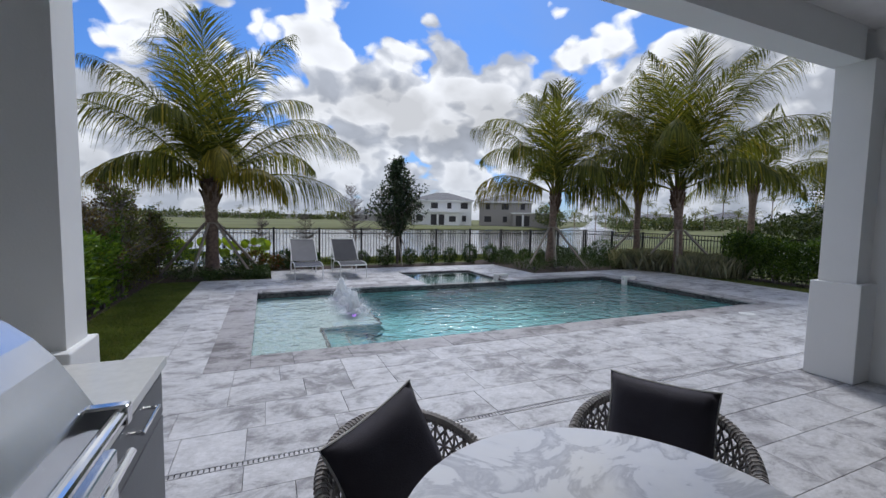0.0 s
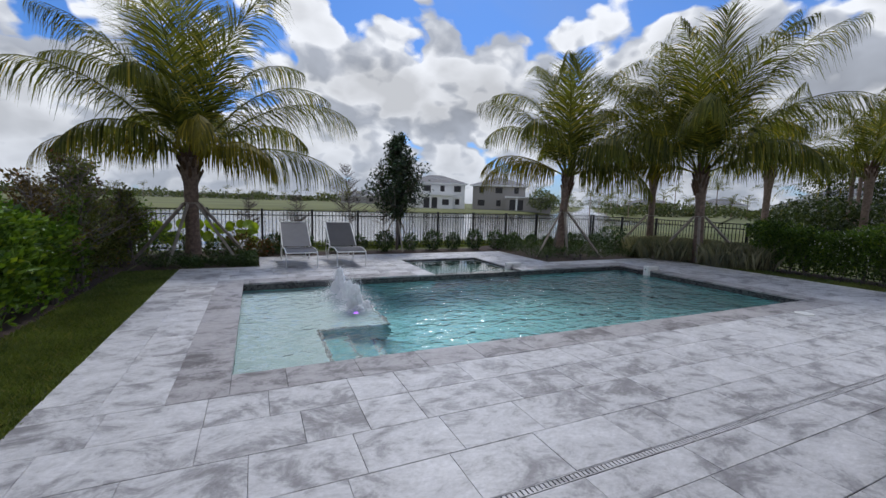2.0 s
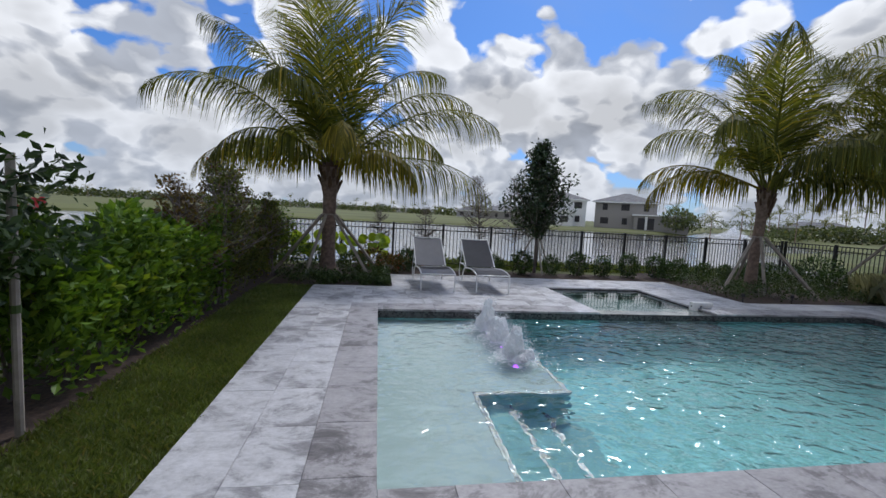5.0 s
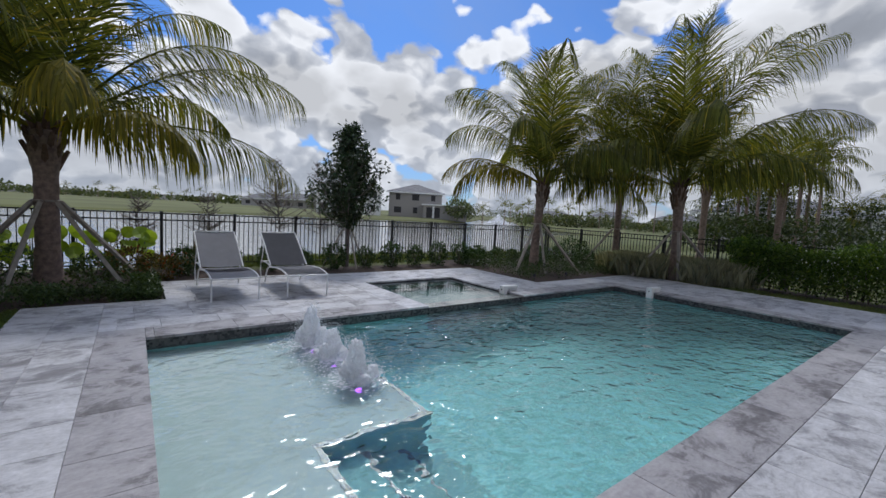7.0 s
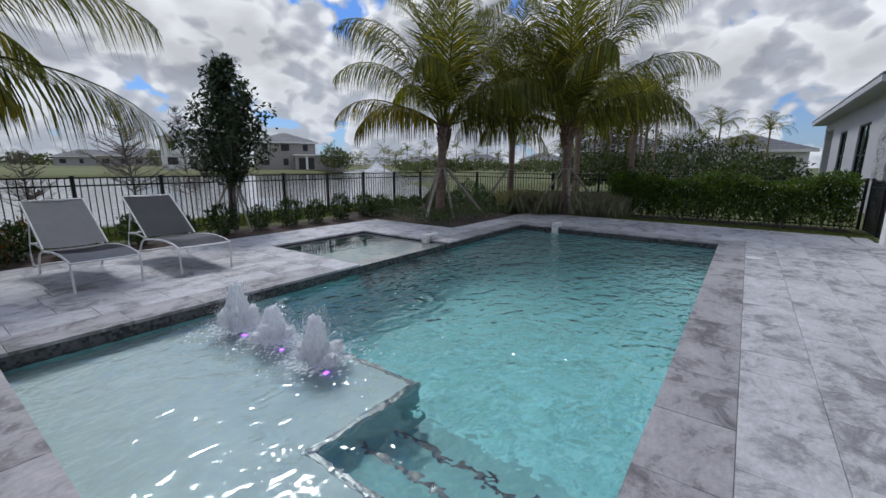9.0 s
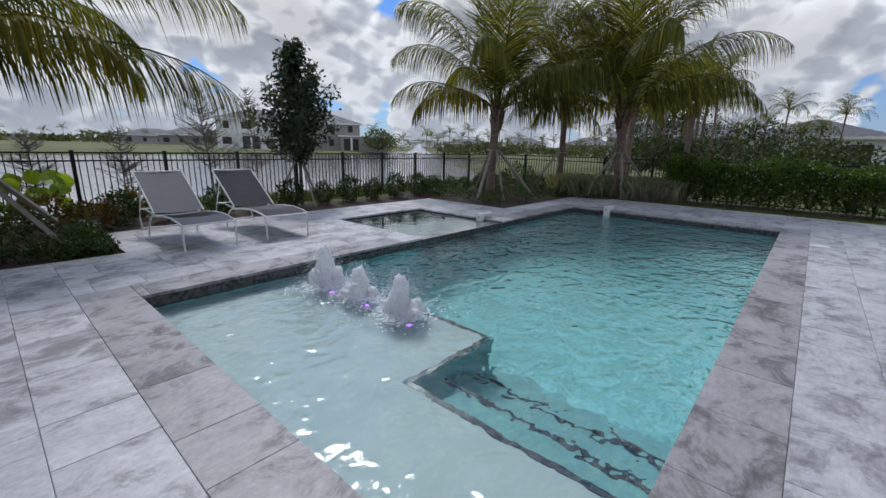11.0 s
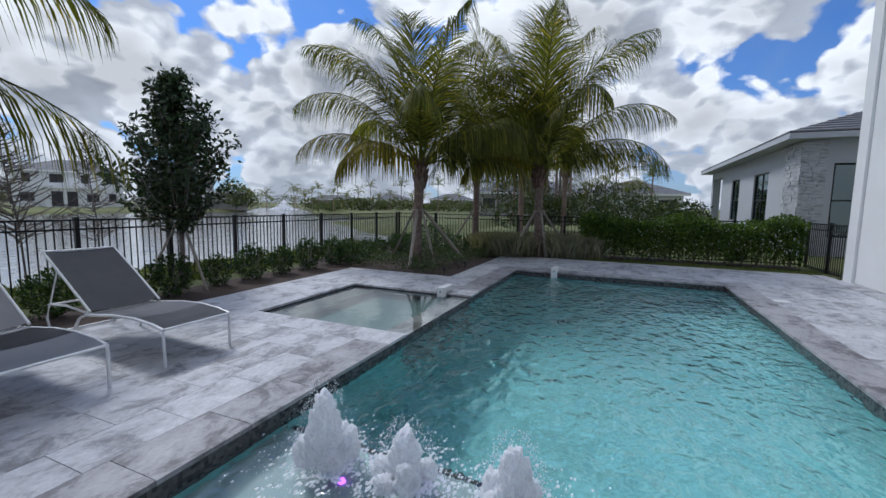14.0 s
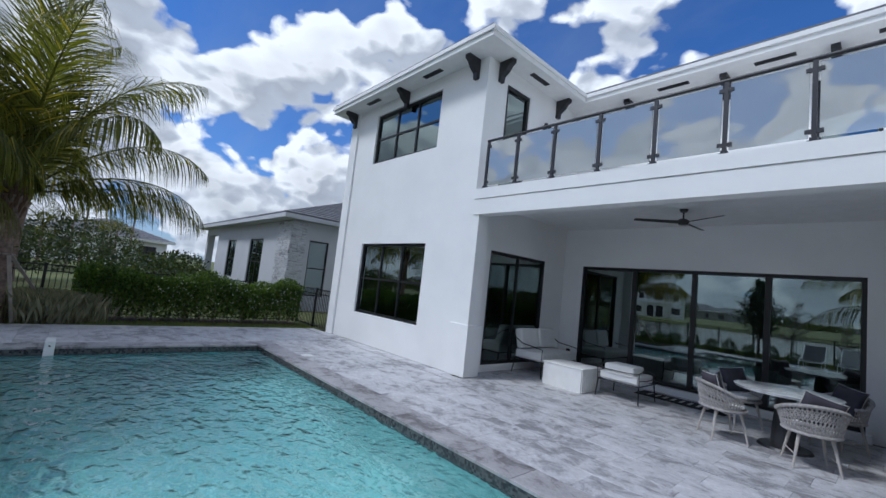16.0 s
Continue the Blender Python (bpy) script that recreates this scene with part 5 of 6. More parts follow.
    tube(bm, [(-0.37, 0.36, 0.52), (-0.2, 0.385, 0.50), (0.2, 0.385, 0.50), (0.37, 0.36, 0.52)], 0.010, 6)
    part("back_rail", bm, "black", a)
    bx("seat_cushion", "cushion", a, -0.34, -0.34, 0.315, 0.34, 0.33, 0.455, bevel=0.03)
    p = thing("scatter_cushion", 3.50, 0.36, 0.525, "white box cushion with dark piping lying on the armchair", "cushion")
    bx("cover", "cushion", p, -0.27, -0.22, -0.068, 0.27, 0.22, 0.068, bevel=0.035)
    bm = bmesh.new()
    for z in (-0.045, 0.045):
        tube(bm, [(-0.26, -0.21, z), (0.26, -0.21, z), (0.26, 0.21, z), (-0.26, 0.21, z)], 0.005, 5, True)
    part("piping", bm, "bronze", p)
    m = thing("door_mat", 2.85, -0.62, 0.003, "black patterned door mat before the sliding doors", "mat")
    bx("mat", "rug", m, -0.75, -0.26, 0, 0.75, 0.26, 0.012, bevel=0.004)
    for i in range(9):
        bx("motif", "piping", m, -0.6 + i * 0.14, -0.12, 0.0125, -0.55 + i * 0.14, 0.12, 0.0145)
    o = thing("outlet_cover", 5.55, -1.2, 0.42, "small grey outlet cover on the white wall", "outlet")
    bx("cover", "bronze", o, -0.05, 0.0, -0.06, 0.05, 0.045, 0.06, bevel=0.01)


build_sofa()


def build_fan():
    f = thing("ceiling_fan", 2.65, 0.40, 3.40, "black three-blade ceiling fan under the terrace ceiling", "ceiling fan")
    bm = bmesh.new()
    rod(bm, (0, 0, 0), (0, 0, -0.05), 0.07, 0.05, 20)
    part("canopy", bm, "fan", f)
    bm = bmesh.new()
    rod(bm, (0, 0, -0.05), (0, 0, -0.17), 0.014)
    part("rod", bm, "fan", f)
    bm = bmesh.new()
    rod(bm, (0, 0, -0.17), (0, 0, -0.21), 0.05, 0.10, 24)
    rod(bm, (0, 0, -0.21), (0, 0, -0.27), 0.10, 0.07, 24)
    part("motor", bm, "fan", f)
    for a in (150, 35, 265):
        bm = bmesh.new()
        box(bm, 0.08, -0.055, -0.235, 0.78, 0.055, -0.222, bevel=0.004)
        for v in bm.verts:
            v.co.y *= 1.0 - 0.35 * (v.co.x / 0.78)
            v.co.z += v.co.y * 0.25
        o = part("blade", bm, "fan", f)
        o.matrix_local = pose(0, 0, 0, 0, 0, a)


build_fan()


# ---- loungers ----
def build_lounger():
    """Lies along y: foot at -y, head at +y, on its own base point."""
    c = thing("sun_lounger", 0, 0, 0, "grey sling sun lounger with white tube frame beside the planting bed", "sun lounger", "loungers by the spa")
    side = [(-1.0, 0.335), (-0.85, 0.365), (-0.6, 0.385), (-0.3, 0.375), (0.05, 0.335), (0.2, 0.32)]
    for s in (-1, 1):
        bm = bmesh.new()
        pts = [(s * 0.32, -1.0, 0.0), (s * 0.325, -1.0, 0.28)] + [(s * 0.325, y, z) for y, z in side] + [(s * 0.325, 0.32, 0.27), (s * 0.325, 0.42, 0.16), (s * 0.325, 0.5, 0.0)]
        tube(bm, pts, 0.0135, 8)
        part("side_rail", bm, "whitemetal", c)
        bm = bmesh.new()
        tube(bm, [(s * 0.325, 0.12, 0.36), (s * 0.325, 0.50, 0.62), (s * 0.325, 0.93, 0.90)], 0.0125, 8)
        part("backrest_rail", bm, "whitemetal", c)
        bm = bmesh.new()
        tube(bm, [(s * 0.30, 0.95, 0.0), (s * 0.30, 1.02, 0.18), (s * 0.30, 0.95, 0.33), (s * 0.30, 0.62, 0.36), (s * 0.30, 0.2, 0.33)], 0.012, 8)
        part("back_leg", bm, "whitemetal", c)
        bm = bmesh.new()
        tube(bm, [(s * 0.30, 0.93, 0.34), (s * 0.30, 0.72, 0.74)], 0.009, 6)
        part("prop", bm, "whitemetal", c)
    for y, z in ((-1.0, 0.335), (0.2, 0.32), (0.95, 0.33), (0.93, 0.90), (0.96, 0.02)):
        bm = bmesh.new()
        rod(bm, (-0.31, y, z), (0.31, y, z), 0.0115)
        part("cross_bar", bm, "whitemetal", c)

    def sheet(prof, name):
        bm = bmesh.new()
        rows = []
        for y, z in prof:
            rows.append([bm.verts.new((x, y, z - 0.018 * (1 - (x / 0.31) ** 2))) for x in (-0.312, -0.2, -0.1, 0, 0.1, 0.2, 0.312)])
        for a, b in zip(rows, rows[1:]):
            for i in range(6):
                bm.faces.new((a[i], a[i + 1], b[i + 1], b[i]))
        r = bmesh.ops.solidify(bm, geom=bm.faces[:], thickness=0.004)
        part(name, bm, "sling", c)
    sheet([(-0.99, 0.347), (-0.85, 0.374), (-0.6, 0.392), (-0.3, 0.382), (0.05, 0.345), (0.12, 0.348)], "seat_sling")
    sheet([(0.13, 0.368), (0.3, 0.488), (0.50, 0.628), (0.72, 0.772), (0.92, 0.902)], "backrest_sling")
    return c


l1 = build_lounger()
l1.matrix_world = pose(1.33, 11.38, 0, 0, 0, 0.5)
copy_thing(l1, pose(2.43, 11.38, 0, 0, 0, -1.0))


# ---- water features ----
def bubbler(x, y, h, seed):
    rng = random.Random(seed)
    b = thing("fountain_jet", x, y, -0.12, "foaming white bubbler jet with violet lamp in the shallow shelf", "fountain", "bubbler jets on the shelf")
    # one main column and a few shorter lobes thrown up round it
    lobes = [(0.0, 0.0, 0.088, h)]
    for k in range(5):
        a, d = k * 1.256 + rng.uniform(-0.5, 0.5), rng.uniform(0.07, 0.13)
        lobes.append((d * math.cos(a), d * math.sin(a), rng.uniform(0.05, 0.075), h * rng.uniform(0.28, 0.62)))
    bm = bmesh.new()
    for lx, ly, lr, lh in lobes:
        made = bmesh.ops.create_icosphere(bm, subdivisions=5 if lh == h else 4, radius=1.0)["verts"]
        for v in made:
            t = (v.co.z + 1) / 2
            p = v.co + Vector((lx * 9, ly * 9, seed * 3.1))
            n1, n2, n3 = noise.noise(p * 1.8), noise.noise(p * 4.5), noise.noise(p * 11.0)
            ang, rad = math.atan2(v.co.y, v.co.x), math.hypot(v.co.x, v.co.y)
            k = lr * (rad ** 0.6) * (0.75 + 0.75 * (1 - t) ** 1.6) * (1 + 0.35 * n1 + 0.30 * n2 + 0.16 * n3)
            v.co = Vector((lx * (1 + 0.4 * t) + math.cos(ang) * k, ly * (1 + 0.4 * t) + math.sin(ang) * k, -0.04 + lh * t * (1 + 0.10 * n2) + 0.02 * n3))
    part("foam", bm, "foam", b, "white foaming water", True)
    v, f = [], []
    octa = [(1, 0, 0), (-1, 0, 0), (0, 1, 0), (0, -1, 0), (0, 0, 1.6), (0, 0, -1.6)]
    for k in range(1500):
        a = rng.uniform(0, math.tau)
        t = rng.random() ** 1.7
        q = 0.06 + 0.12 * (1 - t) + abs(rng.gauss(0, 0.015 + 0.07 * (1 - t)))
        s = rng.uniform(0.0010, 0.0038)
        c = (q * math.cos(a), q * math.sin(a), h * 1.05 * t + 0.004)
        i = len(v)
        v += [(c[0] + x * s, c[1] + y * s, c[2] + z * s) for x, y, z in octa]
        f += [(i + p, i + q2, i + w) for p, q2, w in ((0, 2, 4), (2, 1, 4), (1, 3, 4), (3, 0, 4), (2, 0, 5), (1, 2, 5), (3, 1, 5), (0, 3, 5))]
    tagged(part("spray", (v, [], f), "foam", b, "flying drops"), kind="stuff")
    # a broken film of froth round the foot
    v, f = [], []
    for k in range(520):
        a, q = rng.uniform(0, math.tau), 0.10 + abs(rng.gauss(0, 0.17))
        cx, cy, s = q * math.cos(a), q * math.sin(a), rng.uniform(0.003, 0.016) * max(0.3, 1.2 - q)
        i = len(v)
        m = 6
        for j in range(m):
            t = j * math.tau / m
            v.append((cx + s * 1.5 * math.cos(t) * rng.uniform(0.6, 1.2), cy + s * math.sin(t) * rng.uniform(0.6, 1.2), 0.004))
        v.append((cx, cy, 0.011))
        f += [(i + j, i + (j + 1) % m, i + m) for j in range(m)]
    tagged(part("froth", (v, [], f), "foam", b, "thin froth"), kind="stuff")
    bm = bmesh.new()
    rod(bm, (-0.03, -0.15, -0.198), (-0.03, -0.15, -0.17), 0.024, 0.022, 16)
    part("lamp", bm, "violet", b, "glowing violet lamp")
    bm = bmesh.new()
    rod(bm, (0, 0, -0.199), (0, 0, -0.13), 0.04, 0.03, 16)
    part("nozzle", bm, "whiteplastic", b)


bubbler(1.80, 7.22, 0.40, 1)
bubbler(1.82, 7.86, 0.33, 2)
bubbler(1.78, 8.40, 0.46, 3)


def alarm(x, y, rz, label):
    a = thing("pool_alarm", x, y, 0, label, "pool alarm", "white devices on the pool edge", rz)
    bx("arm", "whiteplastic", a, -0.02, -0.06, 0.0, 0.26, 0.06, 0.055, bevel=0.008).location.z = 0.045
    bx("housing", "whiteplastic", a, -0.14, -0.065, -0.14, -0.021, 0.065, 0.105, bevel=0.01)
    bx("foot", "whiteplastic", a, 0.04, -0.05, 0.0, 0.24, 0.05, 0.044)
    bm = bmesh.new()
    rod(bm, (-0.146, 0, 0.03), (-0.139, 0, 0.03), 0.014, None, 12)
    part("sensor", bm, "black", a)


alarm(6.10, 9.45, 0, "white plastic device clipped over the spa edge")
alarm(9.24, 8.08, 0, "white plastic device clipped over the pool edge")


# ---- planting ----
def cloud_points(rng, n, x0, x1, y0, y1, z0, top, lump=0.25, seed=0):
    """Points in the outer part of an uneven clipped mass; top is a height or a function of x and y."""
    P = np.stack([rng.uniform(x0, x1, n), rng.uniform(y0, y1, n), np.zeros(n)], 1)
    lum = np.sin(P[:, 0] * 3.1 + seed) * np.sin(P[:, 1] * 2.7 + seed * 1.7) + 0.6 * np.sin(P[:, 0] * 7.3 + P[:, 1] * 5.9 + seed)
    t = top + lump * 0.5 * lum
    u = rng.uniform(0, 1, n) ** 0.6
    P[:, 2] = z0 + (t - z0) * u
    return P


def hedge(name, rect, z0, top, n, size, material, label, seed, lump=0.22, stems=True):
    x0, y0, x1, y1 = rect
    rng = np.random.default_rng(seed)
    P = cloud_points(rng, n, x0, x1, y0, y1, z0 + 0.05, top, lump, seed)
    cx, cy, hx, hy = (x0 + x1) / 2, (y0 + y1) / 2, (x1 - x0) / 2, (y1 - y0) / 2
    bulge = 1 + 0.16 * np.sin(P[:, 1] * 4.1 + seed) * np.sin(P[:, 2] * 5) + 0.10 * np.sin(P[:, 0] * 5.3 + P[:, 2] * 8)
    P[:, 0] = cx + (P[:, 0] - cx) * (bulge if hx < hy else 1)
    P[:, 1] = cy + (P[:, 1] - cy) * (bulge if hy <= hx else 1)
    N = np.stack([(P[:, 0] - cx) / hx * (hx < hy), (P[:, 1] - cy) / hy * (hy <= hx), 0.6 * np.ones(n)], 1)
    ob = thing(name, cx, cy, z0, label, "hedge")
    ob.matrix_world = Matrix.Identity(4)
    tagged(part("foliage", leaves(P, size, N, 0.9, 1.7, rng), material, ob), kind="stuff")
    if stems:
        bm = bmesh.new()
        r = random.Random(seed)
        L = max(hx, hy) * 2
        for k in range(int(L / 0.35)):
            t = (k + 0.5) / int(L / 0.35) * 2 - 1
            p = (cx + (hx * t if hx > hy else r.uniform(-0.1, 0.1)), cy + (hy * t if hy >= hx else r.uniform(-0.1, 0.1)))
            for j in range(3):
                rod(bm, (p[0], p[1], z0), (p[0] + r.uniform(-0.2, 0.2), p[1] + r.uniform(-0.2, 0.2), z0 + (top - z0) * 0.8), 0.014, 0.006, 5)
        part("stem", bm, "twig", ob)
    return ob


hedge("hedge", (-2.72, 5.9, -1.95, 9.3), -0.04, 1.22, 19000, 0.054, "hedge", "bright green clusia hedge along the lawn", 1, 0.32)
hedge("hedge", (-2.72, 2.4, -2.1, 5.3), -0.04, 1.35, 8000, 0.056, "hedge", "bright green clusia hedge along the lawn", 8, 0.3)
hedge("hedge", (-2.70, 9.3, -2.0, 13.4), -0.04, 1.12, 14000, 0.042, "olive", "loose olive green shrubs behind the lawn", 5, 0.36)
hedge("hedge", (12.65, 2.5, 13.5, 7.9), -0.04, 1.12, 30000, 0.046, "hedgeeast", "green hedge dotted with small white flowers", 2, 0.30)
rng0 = np.random.default_rng(77)
fl = thing("flower_cluster", 12.7, 4, 0.5, "small white flowers scattered over the green hedge", "flowers")
fl.matrix_world = Matrix.Identity(4)
PF = np.stack([rng0.uniform(12.58, 12.75, 260), rng0.uniform(2.7, 6.4, 260), rng0.uniform(0.35, 1.1, 260)], 1)
tagged(part("petals", leaves(PF, 0.03, None, 0.9, 1.2, rng0), "whiteflower", fl), kind="stuff")


def bed(name, pts, label, z=-0.035):
    n = len(pts)
    v = [(x, y, z) for x, y in pts] + [(x, y, z - 0.12) for x, y in pts]
    f = [tuple(range(n))] + [(i, (i + 1) % n, n + (i + 1) % n, n + i)[::-1] for i in range(n)]
    structure(name, (v, [], f), "mulch", label)


bed("mulch_bed", [(-1.9, 10.88), (0.48, 10.88), (0.48, 12.42), (7.62, 12.42), (7.62, 9.95), (11.77, 9.95), (12.2, 9.6), (13.6, 9.0), (13.6, 14.3), (8.2, 14.3), (7.2, 13.62), (1.6, 13.62), (0.9, 14.3), (-1.9, 14.3)], "dark brown mulch in the planting beds")
bed("mulch_strip", [(-2.74, 2.4), (-1.95, 2.4), (-1.9, 6), (-1.95, 10.8), (-1.95, 13.9), (-2.74, 13.9)], "dark mulch strip under the hedge")
bed("mulch_strip_east", [(12.62, 2.5), (13.6, 2.5), (13.6, 8.9), (12.55, 8.9)], "dark mulch strip under the flowering hedge")


def bush(name, x, y, z, w, h, n, size, material, label, category, seed, group="", spiky=False):
    rng = np.random.default_rng(seed)
    ob = thing(name, x, y, z, label, category, group)
    u = rng.normal(size=(n, 3))
    u /= np.linalg.norm(u, axis=1)[:, None]
    r = rng.uniform(0.45, 1.0, n)[:, None] ** 0.6
    lump = 1 + 0.22 * np.sin(u[:, :1] * 5 + seed) * np.sin(u[:, 1:2] * 6 + seed * 2)
    P = u * r * lump * np.array([w / 2, w / 2, h / 2]) + np.array([0, 0, h / 2])
    P[:, 2] = np.abs(P[:, 2])
    if spiky:
        P0 = np.stack([rng.normal(0, w * 0.2, n), rng.normal(0, w * 0.2, n), np.zeros(n)], 1)
        me = blades(P0, h, size, 0.5, rng)
    else:
        me = leaves(P, size, u, 0.8, 1.8, rng)
    tagged(part("foliage", me, material, ob), kind="stuff")
    bm = bmesh.new()
    rr = random.Random(seed)
    for k in range(5):
        rod(bm, (rr.uniform(-0.03, 0.03), rr.uniform(-0.03, 0.03), -0.02), (rr.uniform(-1, 1) * w * 0.3, rr.uniform(-1, 1) * w * 0.3, h * 0.75), 0.008, 0.004, 5)
    part("stem", bm, "twig", ob)
    return ob


rr = random.Random(4)
# the row of small dark shrubs behind the deck
base = [bush("shrub", 0, 0, 0, 0.52, 0.60, 1100, 0.034, "shrub", "small dark green shrub in the mulch row behind the deck", "shrub", 20 + k, "row of small dark shrubs") for k in range(3)]
xs = [0.95 + 0.78 * i for i in range(16)]
for i, x in enumerate(xs):
    m = pose(x + rr.uniform(-0.06, 0.06), 13.25 + rr.uniform(-0.08, 0.08), -0.04, 0, 0, rr.uniform(0, 360))
    if i < 3:
        base[i].matrix_world = m
    else:
        o = copy_thing(base[i % 3], m)
        o.scale = [rr.uniform(0.8, 1.15)] * 3
# low cover round the two palms
gc = thing("ground_cover", 0, 0, 0, "low green ground cover spreading over the palm beds", "ground cover")
gc.matrix_world = Matrix.Identity(4)
rng1 = np.random.default_rng(9)
regs = [(-1.0, 10.9, 0.46, 11.25, 3600, 0.15), (0.1, 11.2, 0.46, 12.3, 2600, 0.15), (-1.85, 10.95, 0.42, 12.1, 4200, 0.17), (7.75, 10.15, 11.6, 12.6, 8500, 0.22), (8.0, 12.6, 13.6, 14.2, 4200, 0.34), (11.6, 9.9, 13.5, 12.6, 4200, 0.34)]
for a, b, c, d, n, h in regs:
    q = cloud_points(rng1, n, a, c, b, d, -0.03, h, h * 0.9, a)
    q = q[(np.sin(q[:, 0] * 4.3) + np.sin(q[:, 1] * 5.1 + q[:, 0])) > -1.0]
    tagged(part("foliage", leaves(q, 0.030, None, 1, 1.6, rng1), "cover", gc), kind="stuff")
for k, (x, y, w, h, mt, lab) in enumerate([(-1.5, 13.4, 1.0, 0.6, "shrub", "dark green shrub"), (0.05, 13.5, 0.8, 0.55, "croton", "bronze and green croton shrub"), (0.5, 12.9, 0.7, 0.45, "croton", "bronze and green croton shrub"), (1.3, 13.9, 0.7, 0.55, "croton", "bronze and green croton shrub"), (-0.4, 13.0, 0.8, 0.45, "cover", "low green shrub"), (8.3, 12.9, 0.8, 0.5, "shrub", "dark green shrub"), (10.6, 12.6, 1.0, 0.6, "shrub", "dark green shrub"), (11.6, 11.4, 0.9, 0.6, "shrub", "dark green shrub"), (12.5, 12.4, 1.2, 0.8, "shrub", "dark green shrub"), (13.4, 13.2, 1.3, 0.9, "shrub", "dark green shrub")]):
    bush("shrub", x, y, -0.04, w, h, 900, 0.04, mt, lab + " in the mulch bed by the fence", "shrub", 40 + k)
for k, (x, y) in enumerate([(11.9, 9.7), (12.4, 8.2), (13.2, 9.6), (12.0, 10.4), (13.3, 8.4), (12.9, 10.6), (12.75, 7.9)]):
    bush("ornamental_grass", x, y, -0.04, 1.15, 0.60, 4200, 0.0022, "muhly", "feathery grey-green ornamental grass clump beside the palm", "grass clump", 60 + k, "ornamental grass clumps", True)


def sea_grape(x, y, seed):
    ob = thing("sea_grape", x, y, -0.05, "yellow-green sea grape bush with large round leaves by the fence", "shrub", "sea grape bushes")
    r = random.Random(seed)
    for k in range(13):
        px, py, pz = r.uniform(-0.42, 0.42), r.uniform(-0.2, 0.2), r.uniform(0.28, 0.82)
        s = r.uniform(0.10, 0.16)
        bm = bmesh.new()
        m = 14
        c = bm.verts.new((0, 0, 0.0))
        ring = [bm.verts.new((s * math.cos(t), s * math.sin(t) * 0.95, 0.02 + 0.01 * math.sin(3 * t))) for t in [j * math.tau / m for j in range(m)]]
        for j in range(m):
            bm.faces.new((c, ring[j], ring[(j + 1) % m]))
        o = part("leaf", bm, "seagrape", ob)
        o.matrix_local = pose(px, py, pz, r.uniform(40, 110), 0, r.uniform(-50, 50))
    bm = bmesh.new()
    for k in range(6):
        rod(bm, (0, 0, -0.02), (r.uniform(-0.35, 0.35), r.uniform(-0.15, 0.15), r.uniform(0.4, 0.8)), 0.012, 0.006, 5)
    part("stem", bm, "twig", ob)


for k, x in enumerate((-2.1, -1.35, -0.35, 0.15)):
    sea_grape(x, 14.3, k + 3)


def hibiscus():
    ob = thing("hibiscus_tree", -2.25, 5.55, -0.04, "staked hibiscus tree with dark leaves and red flowers by the hedge", "tree")
    r = random.Random(3)
    bm = bmesh.new()
    tube(bm, [(0, 0, -0.02), (0.02, 0.01, 0.6), (-0.03, 0.0, 1.2), (0.0, 0.0, 1.6)], [0.03, 0.026, 0.02, 0.014], 8)
    part("trunk", bm, "twig", ob)
    bm = bmesh.new()
    tips = []
    for k in range(26):
        a = r.uniform(0, math.tau)
        e = r.uniform(-0.1, 0.7)
        L = r.uniform(0.4, 0.85)
        z = r.uniform(0.9, 1.4)
        t = Vector((math.cos(a) * L, math.sin(a) * L, z + e * L))
        tube(bm, [(0, 0, z), (t.x * 0.5, t.y * 0.5, z + e * L * 0.7), t], [0.012, 0.008, 0.004], 5)
        tips.append((Vector((0, 0, z)), t))
    part("branch", bm, "twig", ob)
    rng = np.random.default_rng(12)
    P = []
    for a, b in tips:
        for k in range(170):
            t = rng.uniform(0.2, 1.05)
            p = a.lerp(b, t)
            P.append([p.x + rng.normal(0, 0.07), p.y + rng.normal(0, 0.07), p.z + rng.normal(0, 0.06)])
    tagged(part("foliage", leaves(np.array(P), 0.045, None, 1, 1.9, rng), "shrub", ob), kind="stuff")
    for k in range(7):
        a, b = tips[k * 3]
        bm = bmesh.new()
        for j in range(5):
            q = Matrix.Rotation(j * math.tau / 5, 4, "Z") @ pose(0.03, 0, 0.008, 0, -25, 0) @ Matrix.Diagonal((0.035, 0.026, 0.004, 1))
            bmesh.ops.create_icosphere(bm, subdivisions=1, radius=1, matrix=q)
        o = part("flower", bm, "redflower", ob, "red open flower")
        o.matrix_local = pose(b.x, b.y, b.z + 0.05, r.uniform(-60, 60), r.uniform(-60, 60), 0)
    st = thing("tree_stake", -2.1, 5.35, -0.04, "two rough timber stakes tied with green tape to a tree", "stake")
    for x, y, h in ((-0.1, -0.15, 1.25), (0.12, 0.25, 1.75)):
        bm = bmesh.new()
        rod(bm, (x, y, -0.1), (x, y, h), 0.024, None, 8)
        s = part("post", bm, "stake", st)
        bm = bmesh.new()
        rod(bm, (x, y, h * 0.45), (x, y, h * 0.45 + 0.05), 0.028, None, 8)
        part("tape", bm, "cover", s)


hibiscus()


